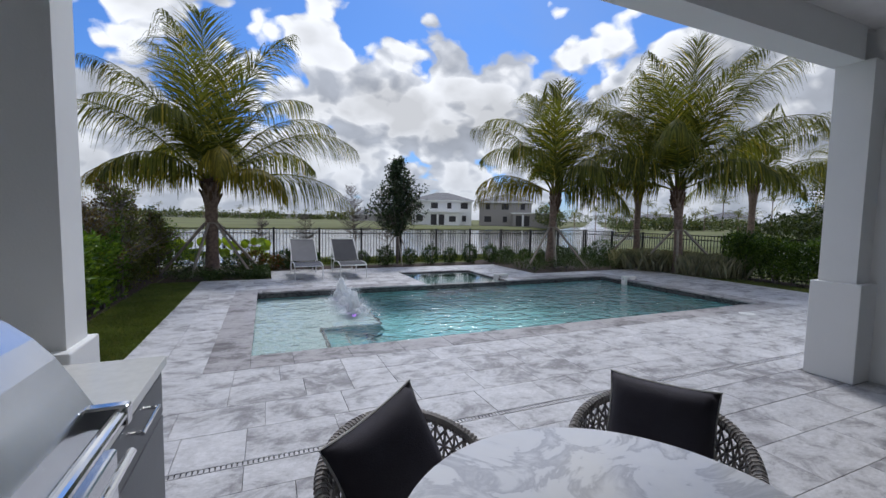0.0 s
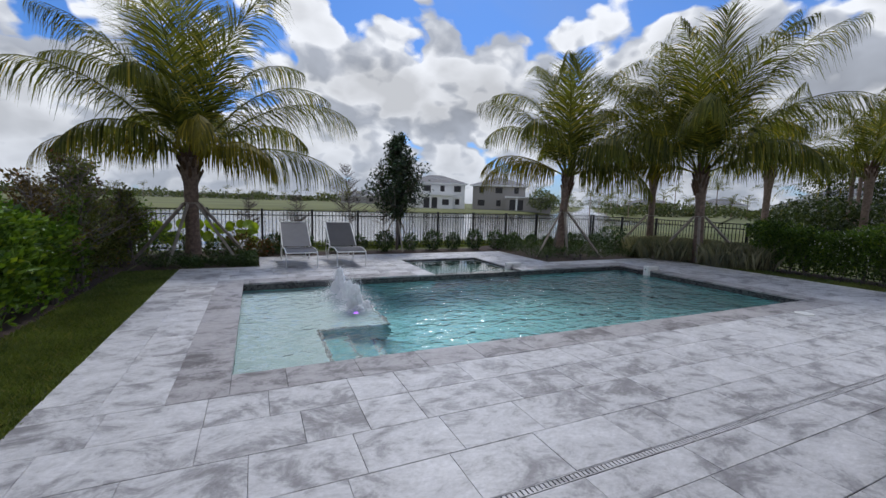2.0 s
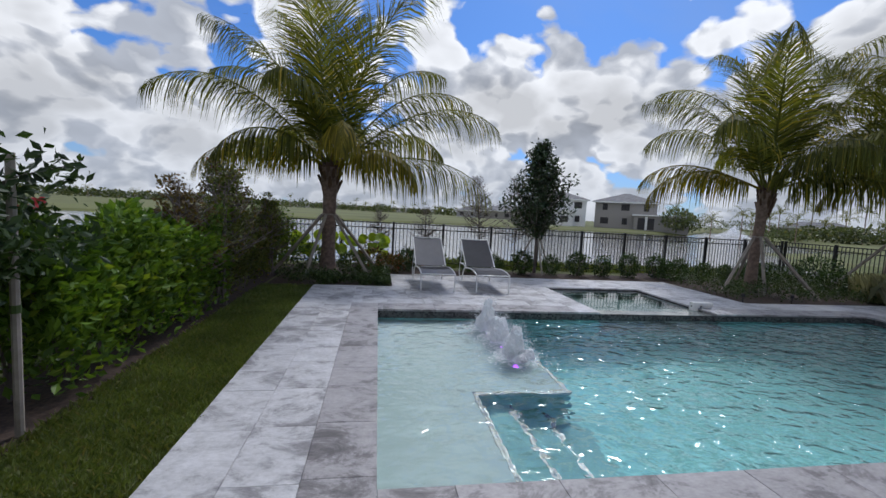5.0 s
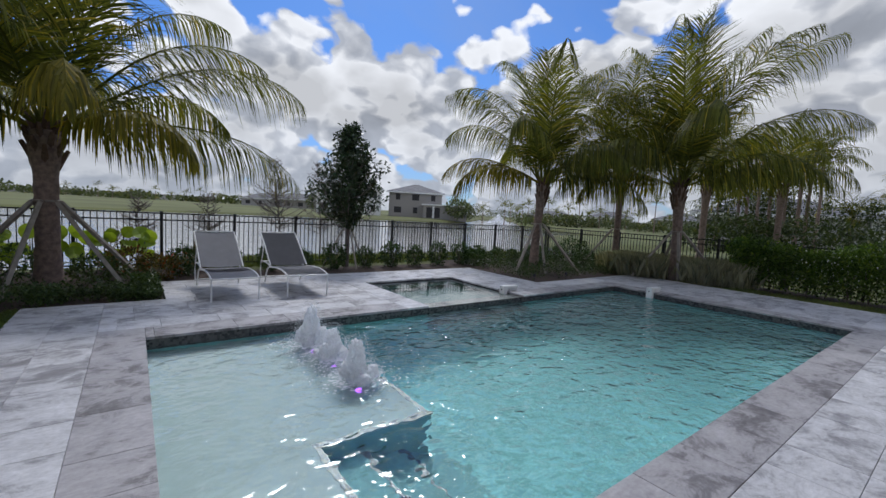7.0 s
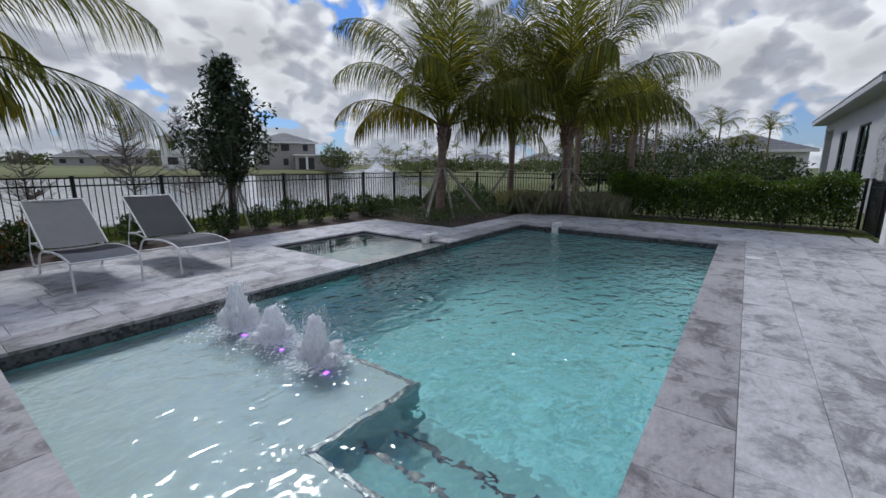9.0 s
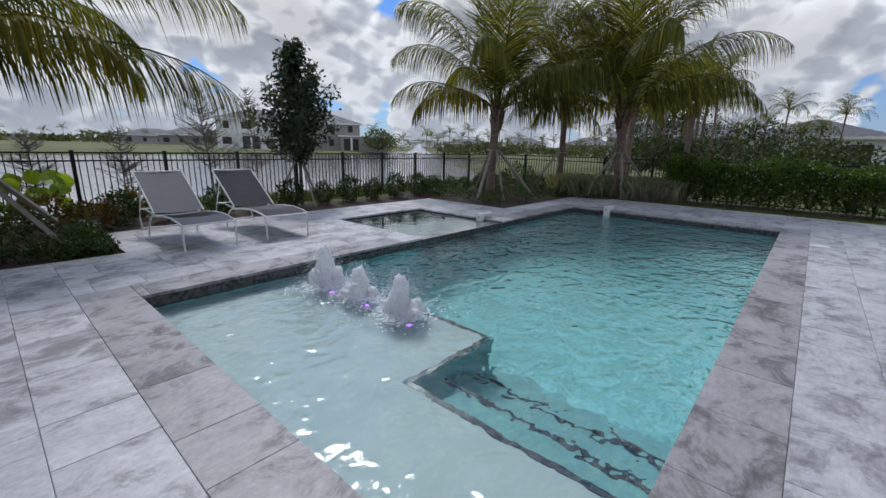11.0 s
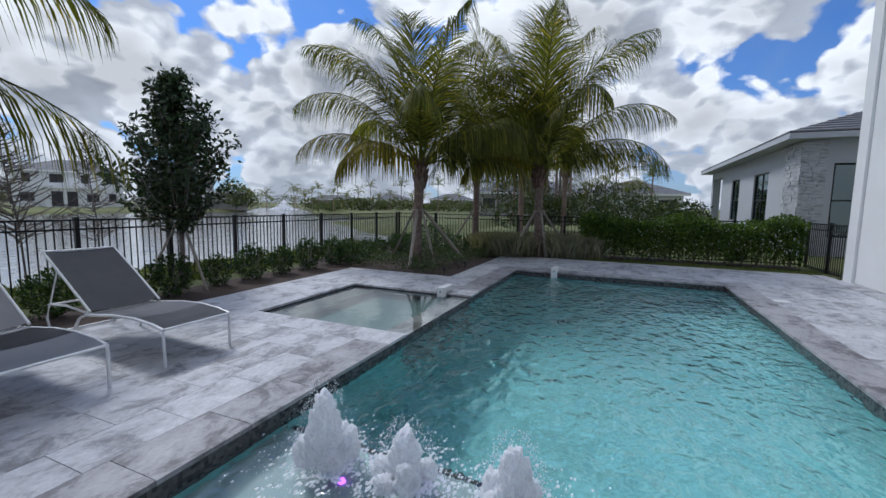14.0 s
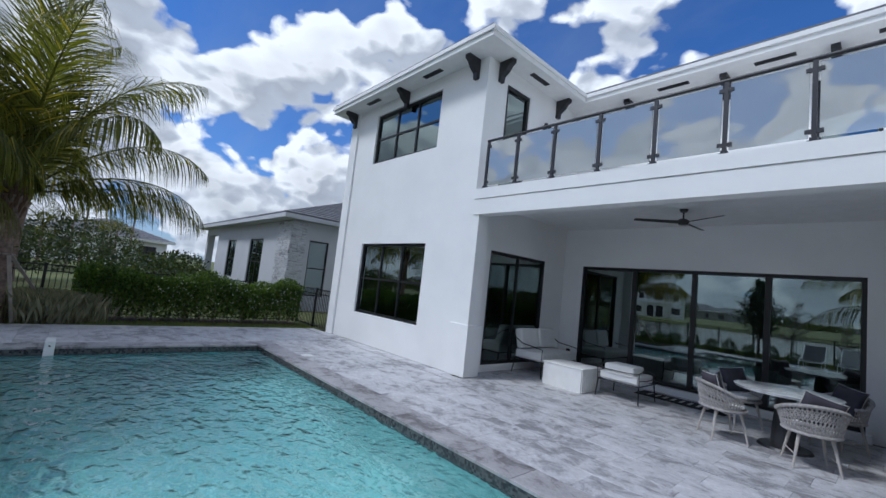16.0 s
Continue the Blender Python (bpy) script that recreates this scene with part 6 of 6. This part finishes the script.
def twiggy(x, y, z, h, spread, label, leafmat, nleaf, seed, group="", name="ornamental_tree", size=0.035, stems=3, whorls=60):
    ob = thing(name, x, y, z, label, "tree", group)
    r = random.Random(seed)
    bm = bmesh.new()
    bb = bmesh.new()
    pts = []
    for s in range(stems):
        top = Vector((r.uniform(-0.25, 0.25) * spread, r.uniform(-0.25, 0.25) * spread, h * r.uniform(0.85, 1.0)))
        tube(bm, [(0.05 * s, 0, -0.02), top * 0.4 + Vector((0.05, 0, 0)), top * 0.75, top], [0.022, 0.017, 0.011, 0.004], 6)
        for k in range(whorls // stems):
            t = r.uniform(0.28, 0.98)
            p = top * t
            a = r.uniform(0, math.tau)
            L = spread * (1.05 - t) * r.uniform(0.5, 1.1) + 0.08
            q = p + Vector((math.cos(a) * L, math.sin(a) * L, L * r.uniform(0.25, 0.8)))
            tube(bb, [p, p.lerp(q, 0.5) - Vector((0, 0, 0.03)), q], [0.012, 0.009, 0.005], 4)
            for j in range(3):
                w = p.lerp(q, r.uniform(0.3, 0.9))
                e = w + Vector((r.uniform(-0.14, 0.14), r.uniform(-0.14, 0.14), r.uniform(0, 0.14)))
                rod(bb, w, e, 0.006, 0.003, 3)
                pts.append((w, e))
    part("trunk", bm, "twig", ob)
    part("branch", bb, "twig", ob)
    if nleaf:
        rng = np.random.default_rng(seed)
        P = []
        for k in range(nleaf):
            a, b = pts[r.randrange(len(pts))]
            p = a.lerp(b, r.uniform(0.2, 1.1))
            P.append([p.x + r.gauss(0, 0.03), p.y + r.gauss(0, 0.03), p.z + r.gauss(0, 0.03)])
        tagged(part("foliage", leaves(np.array(P), size, None, 1, 1.8, rng), leafmat, ob), kind="stuff")
    return ob


twiggy(-2.45, 10.1, -0.04, 2.15, 0.85, "thin bronze-leaved ornamental tree behind the hedge", "plum", 1500, 5)
twiggy(-2.15, 9.2, -0.04, 2.05, 0.95, "multi-stemmed olive ornamental tree at the lawn edge", "olive", 2600, 15, stems=4, whorls=80)
twiggy(-2.2, 8.3, -0.04, 1.9, 0.8, "multi-stemmed olive ornamental tree at the lawn edge", "plum", 1500, 16, stems=4)
twiggy(-2.1, 11.9, -0.04, 1.7, 0.9, "multi-stemmed olive ornamental tree at the lawn edge", "olive", 2000, 17, stems=4)
twiggy(-2.45, 11.0, -0.04, 1.9, 0.8, "thin bronze-leaved ornamental tree behind the hedge", "plum", 1100, 6)
bush("shrub", -2.3, 12.6, -0.04, 1.5, 1.5, 4200, 0.035, "hedge", "loose yellow-green shrub at the end of the hedge", "shrub", 91)


def magnolia():
    ob = thing("magnolia_tree", 4.58, 13.75, -0.08, "young dark green magnolia tree by the lake fence", "tree")
    r = random.Random(8)
    rng = np.random.default_rng(8)
    bm = bmesh.new()
    tube(bm, [(0, 0, -0.05), (0.01, 0, 1.0), (0, 0.02, 2.4), (0, 0, 3.6)], [0.05, 0.045, 0.03, 0.008], 8)
    part("trunk", bm, "twig", ob)
    bm = bmesh.new()
    P = []
    for k in range(120):
        t = r.uniform(0.0, 1.0) ** 0.9
        z = 0.95 + 2.55 * t
        R0 = 1.02 * (1 - t) ** 0.85 * min(1, 0.5 + t * 3.5) + 0.07
        a = k * 2.399 + r.uniform(-0.4, 0.4)
        L = R0 * r.uniform(0.45, 1.25)
        q = Vector((math.cos(a) * L, math.sin(a) * L, z + 0.55 * L + r.uniform(0, 0.12)))
        tube(bm, [(0, 0, z - 0.1), (q.x * 0.55, q.y * 0.55, z + 0.08 * L), q], [0.012, 0.009, 0.004], 5)
        for j in range(64):
            u = r.uniform(0.25, 1.08)
            P.append([q.x * u + r.gauss(0, 0.065), q.y * u + r.gauss(0, 0.065), z - 0.1 + (q.z - z + 0.1) * u + r.gauss(0, 0.06)])
    part("branch", bm, "twig", ob)
    tagged(part("foliage", leaves(np.array(P), 0.062, None, 1, 1.9, rng), "magnolia", ob), kind="stuff")
    br = thing("tree_brace", 4.58, 13.75, -0.08, "three timber props round a young dark green tree", "tree brace", "young tree props")
    for a in (20, 150, 270):
        bm = bmesh.new()
        rod(bm, (0.06 * math.cos(radians(a)), 0.06 * math.sin(radians(a)), 1.15), (0.62 * math.cos(radians(a)), 0.62 * math.sin(radians(a)), -0.02), 0.022, None, 6)
        part("prop", bm, "stake", br)


magnolia()
twiggy(3.9, 17.3, -0.4, 3.6, 1.4, "bare grey cypress tree on the lake bank", "plum", 0, 31, "bare trees on the lake bank", "bare_tree", stems=1, whorls=110)
twiggy(5.3, 17.6, -0.45, 3.8, 1.1, "bare grey cypress tree on the lake bank", "plum", 0, 32, "bare trees on the lake bank", "bare_tree", stems=1, whorls=90)
twiggy(0.2, 17.2, -0.4, 1.9, 0.9, "bare grey cypress tree on the lake bank", "plum", 0, 33, "bare trees on the lake bank", "bare_tree", stems=1, whorls=70)
twiggy(1.8, 17.0, -0.4, 2.1, 0.9, "bare grey cypress tree on the lake bank", "plum", 0, 34, "bare trees on the lake bank", "bare_tree", stems=1, whorls=70)


# ---- lawn blades ----
def lawn_strip(name, rects, seed, label, h=0.055):
    rng = np.random.default_rng(seed)
    P = []
    for x0, y0, x1, y1, n, z in rects:
        P.append(np.stack([rng.uniform(x0, x1, n), rng.uniform(y0, y1, n), np.full(n, z)], 1))
    ob = part("grass", blades(np.concatenate(P), h, 0.004, 0.9, rng), "grass")
    tagged(ob, label, "grass", kind="stuff")


lawn_strip("grass", [(-1.95, 2.4, -1.0, 10.86, 46000, -0.04), (11.75, 2.3, 12.65, 8.8, 9000, -0.04)], 5, "mown lawn blades between the hedge and the deck")
lawn_strip("grass", [(0.5, 14.3, 13.5, 16.2, 14000, -0.11)], 6, "longer grass along the foot of the fence", 0.16)


# ---- far bank: houses, trees, palms ----
def far_house(a, dist, w, d, h, wall, label, storeys=2, low=None, rz=None, wins=4, z=0.1, porch=True):
    x, y = ray_xy(a, dist)
    ob = thing("house", x, y, z, label, "house", "houses across the lake", (a - 90) if rz is None else rz)
    bm = bmesh.new()
    box(bm, -w / 2, 0, -0.5, w / 2, d, h)
    if low:
        box(bm, low[0], -low[2], -0.5, low[1], -0.001, low[3])
    part("wall", bm, wall, ob)
    bm = bmesh.new()
    roof_rings(bm, -w / 2 - 0.7, -0.7, w / 2 + 0.7, d + 0.7, h + 0.02, 0.34, 0.7)
    part("roof", bm, "rooftile", ob)
    if low:
        bx("porch_roof", "stucco", ob, low[0] - 0.4, -low[2] - 0.5, low[3] + 0.001, low[1] + 0.4, -0.01, low[3] + 0.3)
    bm = bmesh.new()
    box(bm, -w / 2 - 0.75, -0.75, h - 0.28, w / 2 + 0.75, -0.71, h + 0.03)
    part("fascia", bm, "stucco", ob)
    for s in range(storeys):
        for i in range(wins):
            x0 = -w / 2 + w * (i + 0.5) / wins
            if low and s == 0 and low[0] - 1 < x0 < low[1] + 1:
                continue
            ww = 1.1 if (i + s) % 2 else 1.8
            wd = bx("window", "dark", ob, x0 - ww / 2, -0.04, 1.0 + 3.3 * s, x0 + ww / 2, 0.02, 2.5 + 3.3 * s)
            bx("frame", "black", wd, x0 - 0.05, -0.07, 1.0 + 3.3 * s, x0 + 0.05, -0.041, 2.5 + 3.3 * s)
    if low and porch:
        # flat dark slab drawn in place of the shaded porch recess
        bx("porch_opening", "dark", ob, low[0] + 0.8, -low[2] - 0.05, 0.1, low[0] + 4.2, -low[2] + 0.02, 2.7)
        bx("column", "stucco", ob, low[0] + 2.3, -low[2] - 0.25, 0, low[0] + 2.8, -low[2] - 0.06, 3.0)
        bx("window", "dark", ob, low[1] - 2.6, -low[2] - 0.04, 0.9, low[1] - 0.9, -low[2] + 0.02, 2.3)


far_house(66.0, 104, 15.5, 13, 6.4, "stucco", "two-storey white house with grey roof across the lake", 2, (-3.5, 4.5, 4, 3.2), wins=4)
far_house(57.0, 106, 13.5, 13, 6.3, "taupe", "two-storey taupe house with white eaves across the lake", 2, (2.0, 13.0, 3.0, 3.2), wins=3)
far_house(72.2, 175, 22, 15, 3.6, "taupe", "low taupe house across the lake", 1, None, wins=5, porch=False)
far_house(76.3, 200, 20, 15, 3.4, "greywall", "low grey house across the lake", 1, None, wins=4, porch=False)
far_house(38.5, 240, 26, 15, 3.6, "taupe", "low taupe house across the lake", 1, None, wins=5, porch=False)
far_house(31.0, 190, 18, 14, 3.6, "stucco", "low white house across the lake", 1, None, wins=4, porch=False)
far_house(23.0, 170, 18, 14, 3.6, "taupe", "low taupe house across the lake", 1, None, wins=4, porch=False)
far_house(14.0, 62, 16, 12, 3.4, "greywall", "grey house behind the tree clump", 1, None, wins=4, porch=False)
far_house(1.2, 62, 12, 12, 3.3, "stucco", "white neighbouring house with grey roof", 1, None, wins=3, porch=False, rz=-90)


def small_palm(seed, h=4.0, L=2.3, nf=13):
    ob = thing("palm_tree", 0, 0, 0, "distant palm tree with an upright crown", "palm tree", "distant palms")
    bm = bmesh.new()
    tube(bm, [(0, 0, -0.6), (0.05, 0, h * 0.5), (0.0, 0, h)], [0.11, 0.075, 0.07], 6)
    part("trunk", bm, "bark", ob)
    r = random.Random(seed)
    V, F = [], []
    for k in range(nf):
        v, _, f = frond_mesh(L * r.uniform(0.85, 1.1), r.uniform(5, 80), r.uniform(80, 125), seed * 50 + k, 16)
        q = Matrix.Rotation(radians(k * 137.5), 3, "Z")
        b = len(V)
        for j, p in enumerate(v):
            V.append(tuple(q @ Vector(p) + Vector((0, 0, h))))
        F += [tuple(i + b for i in t) for t in f]
    tagged(part("crown", (V, [], F), "palmleaf", ob), kind="stuff")
    return ob


# widen the leaflets of the far crowns by scale: three kinds, then copies
kinds = [small_palm(s, h, L) for s, h, L in ((1, 3.6, 2.6), (2, 4.6, 2.4), (3, 2.6, 2.8))]
rr = random.Random(21)
spots = []
for a in [104, 101.5, 97, 95.5, 93, 91.8, 90.2, 88, 86.5, 85, 83.6, 82.2, 81.5, 78.2, 76.8]:
    spots.append((a, 215 + rr.uniform(-20, 30), rr.uniform(1.0, 1.35), 0.3))
for a in [110, 114, 118, 122, 127, 131, 136]:
    spots.append((a, 190 + rr.uniform(-10, 30), rr.uniform(0.9, 1.2), 0.3))
for a in [51.5, 47.6, 44.6, 43.8, 42.9, 42.2, 41.4, 40.7, 39.8, 38.8, 37.7, 36.2, 34.8, 33.5, 32.2, 30.6, 29.1, 27.6, 25.8, 24.2, 22.5, 21.0]:
    spots.append((a, rr.uniform(84, 128), rr.uniform(0.85, 1.25), 0.15))
for a, d, s in [(19.3, 46, 1.5), (17.4, 43, 1.7), (15.6, 39, 1.45), (14.6, 42, 1.65), (12.2, 40, 1.75), (10.6, 38, 1.35), (16.6, 41, 1.6), (13.2, 41, 1.8), (11.4, 42, 1.5), (8.0, 42, 1.1), (5.6, 44, 1.0), (3.8, 52, 1.2), (2.4, 50, 1.1), (0.8, 56, 1.1), (-0.8, 60, 1.2)]:
    spots.append((a, d, s, 0.0))
for i, (a, d, s, z) in enumerate(spots):
    x, y = ray_xy(a, d)
    m = pose(x, y, z, 0, 0, rr.uniform(0, 360))
    o = kinds[i] if i < 3 else copy_thing(kinds[i % 3], m)
    o.matrix_world = m @ Matrix.Scale(s, 4)


def tree_mass(name, spec, seed, label, material="fartree"):
    """Rounded crowns of many leaf clumps at bearings and distances, joined: far woods."""
    rng = np.random.default_rng(seed)
    P = []
    for a, d, w, h, n, size in spec:
        x, y = ray_xy(a, d)
        for k in range(3):
            cx, cy, cz = x + rng.normal(0, w * 0.28), y + rng.normal(0, w * 0.28), h * rng.uniform(0.45, 0.65)
            u = rng.normal(size=(n // 3, 3))
            u /= np.linalg.norm(u, axis=1)[:, None]
            u *= rng.uniform(0.5, 1, (n // 3, 1)) ** 0.5
            P.append(np.array([cx, cy, cz]) + u * np.array([w * 0.4, w * 0.4, h * 0.45]))
    ob = part("tree_line", leaves(np.concatenate(P), spec[0][5], None, 1, 1.5, rng), material)
    tagged(ob, label, "trees", kind="stuff")
    return ob


rr = random.Random(5)
near = [(17.6, 44, 3.6, 2.4, 700, 0.15), (15.8, 45, 4.6, 5.6, 2200, 0.17), (13.4, 46, 4.6, 6.2, 2400, 0.17), (11.0, 44, 4.2, 4.8, 1900, 0.17), (8.6, 46, 4, 3.2, 1100, 0.15), (6.0, 42, 3.8, 4.0, 1500, 0.15), (3.6, 45, 4.0, 3.6, 1300, 0.15), (1.2, 48, 4, 3.0, 1100, 0.15), (20.2, 50, 3, 2.0, 600, 0.15)]
tree_mass("tree_line", near, 3, "dense dark green trees behind the garden fence", "neartree")
low = [(a, 24 + rr.uniform(-3, 4), 3.4, 1.7 + rr.uniform(-0.3, 0.5), 1300, 0.13) for a in (17.5, 13, 9, 5, 1.5, -1.5)]
tree_mass("tree_line", low, 4, "low green bushes behind the east fence", "neartree")
mid = [(a, rr.uniform(88, 118), rr.uniform(4, 8), rr.uniform(1.5, 3.4), 420, 0.40) for a in np.arange(21, 43, 1.25)]
mid += [(50.6, 100, 8, 5, 800, 0.45), (49.4, 104, 6, 4.4, 600, 0.45), (46.5, 205, 16, 5, 700, 0.45), (44.5, 210, 16, 5, 700, 0.45), (48.0, 215, 14, 6, 700, 0.45), (69.8, 120, 5, 4.5, 500, 0.45), (52.2, 118, 7, 3.6, 500, 0.45)]
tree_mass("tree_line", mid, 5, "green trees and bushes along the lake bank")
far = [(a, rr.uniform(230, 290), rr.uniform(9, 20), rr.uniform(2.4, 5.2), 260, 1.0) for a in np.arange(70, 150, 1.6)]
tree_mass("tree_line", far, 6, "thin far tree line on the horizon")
# long pale wall with a clipped hedge on the horizon
v = thing("boundary_wall", 0, 0, 0, "long pale boundary wall on the horizon behind the lake", "wall")
v.matrix_world = Matrix.Identity(4)
for k, (a0, a1) in enumerate(((85, 96), (96, 108), (108, 122))):
    p, q = ray_xy(a0, 320), ray_xy(a1, 320)
    bm = bmesh.new()
    d = Vector((q[0] - p[0], q[1] - p[1], 0))
    w = Matrix.Translation(((p[0] + q[0]) / 2, (p[1] + q[1]) / 2, 2.0)) @ Matrix.Rotation(math.atan2(d.y, d.x), 4, "Z") @ Matrix.Diagonal((d.length, 0.5, 3.6, 1))
    bmesh.ops.create_cube(bm, size=1, matrix=w)
    part("wall_panel", bm, "greywall", v)


def fountain_far():
    x, y = ray_xy(45.4, 128)
    f = thing("lake_fountain", x, y, -0.6, "white spray of a fountain far out on the lake", "fountain")
    rng = np.random.default_rng(2)
    n = 2600
    u = rng.uniform(0, 1, n)
    r = 4.2 * u * rng.uniform(0.5, 1, n)
    a = rng.uniform(0, math.tau, n)
    P = np.stack([r * np.cos(a), r * np.sin(a), 3.0 * (1 - u) * rng.uniform(0.3, 1, n)], 1)
    tagged(part("spray", leaves(P, 0.16, None, 1, 1.2, rng), "foam", f), kind="stuff")


fountain_far()


# ---- small things on the deck ----
def skimmer(x, y):
    s = thing("skimmer_lid", x, y, 0.0015, "round white skimmer lid set in the paving", "skimmer lid")
    bm = bmesh.new()
    rod(bm, (0, 0, 0), (0, 0, 0.006), 0.12, None, 28)
    part("lid", bm, "whiteplastic", s)


skimmer(7.95, 4.34)


def path_light(x, y):
    s = thing("path_light", x, y, -0.035, "small dark bronze garden light at the bed corner", "garden light")
    bm = bmesh.new()
    rod(bm, (0, 0, 0), (0, 0, 0.14), 0.01)
    part("stem", bm, "bronze", s)
    bm = bmesh.new()
    rod(bm, (0, 0, 0.13), (0, 0, 0.19), 0.035, 0.03, 12)
    part("head", bm, "bronze", s)


path_light(0.40, 11.5)
path_light(7.75, 10.15)
path_light(8.9, 10.1)


# ---- slot drain and paving ----
def build_drain():
    d = thing("slot_drain", -1.0, 2.74, 0, "narrow grey slotted drain set across the deck", "drain")
    bm = bmesh.new()
    box(bm, 0.0, -0.021, -0.03, 12.0, 0.021, -0.012)
    part("channel", bm, "grout", d)
    bm = bmesh.new()
    box(bm, 0.0, -0.027, -0.03, 12.0, -0.0215, 0.001)
    box(bm, 0.0, 0.0215, -0.03, 12.0, 0.027, 0.001)
    part("frame", bm, "travertine", d)
    v, f = [], []
    for i in range(400):
        x = 0.012 + i * 0.03
        b = len(v)
        v += [(x, -0.021, -0.002), (x + 0.021, -0.021, -0.002), (x + 0.021, 0.021, -0.002), (x, 0.021, -0.002), (x, -0.021, -0.012), (x + 0.021, -0.021, -0.012), (x + 0.021, 0.021, -0.012), (x, 0.021, -0.012)]
        f += [(b, b + 1, b + 2, b + 3), (b, b + 4, b + 5, b + 1), (b + 1, b + 5, b + 6, b + 2), (b + 2, b + 6, b + 7, b + 3), (b + 3, b + 7, b + 4, b)]
    tagged(part("grate", (v, [], f), "travertine", d), kind="stuff")


build_drain()


def build_deck():
    # bedding under the pavers, with holes for pool and spa
    bm = bmesh.new()
    z0, z1 = -0.16, -0.022
    X0, X1 = -0.985, 11.735
    x0, y0, x1, y1 = POOL
    a, b, c, d = SPA
    box(bm, X0, -1.19, z0, 5.84, 2.71, z1)
    box(bm, 5.84, 2.4, z0, X1, 2.71, z1)
    box(bm, X0, 2.77, z0, X1, y0 - 0.02, z1)
    box(bm, X0, 2.71, z0, X1, 2.77, -0.032)
    box(bm, X0, y0 - 0.02, z0, x0 - 0.02, 10.85, z1)
    box(bm, x1 + 0.02, y0 - 0.02, z0, X1, 9.92, z1)
    box(bm, x0 - 0.02, y1 + 0.02, z0, a - 0.02, 10.85, z1)
    box(bm, 0.51, 10.85, z0, a - 0.02, 12.39, z1)
    box(bm, a - 0.02, d + 0.02, z0, 7.59, 12.39, z1)
    box(bm, c + 0.02, y1 + 0.02, z0, 7.59, d + 0.02, z1)
    box(bm, 7.59, y1 + 0.02, z0, x1 + 0.02, 9.92, z1)
    structure("pavement_bed", bm, "joint", "dark joint sand under the pavers")
    fl = thing("floor_terrace", 0, 0, 0, "silver travertine floor of the covered terrace", "", kind="structure")
    lay((-0.95, -1.10, 5.55, 2.046), fl, "x", seed=1)
    lay((5.55, -1.10, 5.85, 1.99), fl, "y", 0.61, 0.3, seed=2)
    lay((-0.35, 2.05, 5.55, 2.45), fl, "x", seed=21)
    dk = thing("pavement_deck", 0, 0, 0, "silver grey travertine pavers of the pool deck", "", kind="structure")
    lay((-1.0, 2.45, 11.75, 2.71), dk, "x", seed=3)
    lay((5.86, 2.36, 11.1, 2.445), dk, "x", 0.61, 0.085, seed=31)
    lay((-1.0, 2.77, 11.75, 4.465), dk, "x", seed=4)
    lay((-1.0, 4.465, -0.19, 10.86), dk, "y", seed=5)
    lay((-0.19, 9.355, 3.46, 10.86), dk, "x", seed=6)
    lay((0.5, 10.86, 3.46, 12.4), dk, "x", seed=7)
    lay((3.46, 11.60, 7.6, 12.4), dk, "x", 0.61, 0.40, seed=8)
    lay((6.44, 9.355, 7.6, 11.60), dk, "y", 0.61, 0.387, seed=9)
    lay((7.6, 9.355, 11.75, 9.93), dk, "x", 0.61, 0.29, seed=10)
    lay((9.59, 4.465, 11.75, 9.355), dk, "x", seed=11)
    cp = thing("pavement_coping", 0, 0, 0, "darker grey stone coping round the pool and spa", "", kind="structure")
    o = 0.022
    x0, y0, x1, y1 = POOL
    a, b, c, d = SPA
    lay((-0.19, 4.465, x0 + o, 9.355), cp, "y", 0.61, 0.42, 12, "coping", 0.002)
    lay((x0 + o, 4.465, x1 - o, y0 + o), cp, "x", 0.61, 0.42, 13, "coping", 0.002)
    lay((x1 - o, 4.465, 9.59, 9.355), cp, "y", 0.61, 0.42, 14, "coping", 0.002)
    lay((x0 + o, y1 - o, 3.46, 9.355), cp, "x", 0.61, 0.42, 15, "coping", 0.002)
    lay((6.44, y1 - o, x1 - o, 9.355), cp, "x", 0.61, 0.42, 16, "coping", 0.002)
    lay((3.46, y1 - o, a + 0.012, d - 0.012), cp, "y", 0.61, 0.42, 17, "travertine", 0.001)
    lay((c - 0.012, y1 - o, 6.44, d - 0.012), cp, "y", 0.61, 0.42, 18, "travertine", 0.001)
    lay((3.46, d - 0.012, 6.44, 11.60), cp, "x", 0.61, 0.42, 19, "travertine", 0.001)


build_deck()
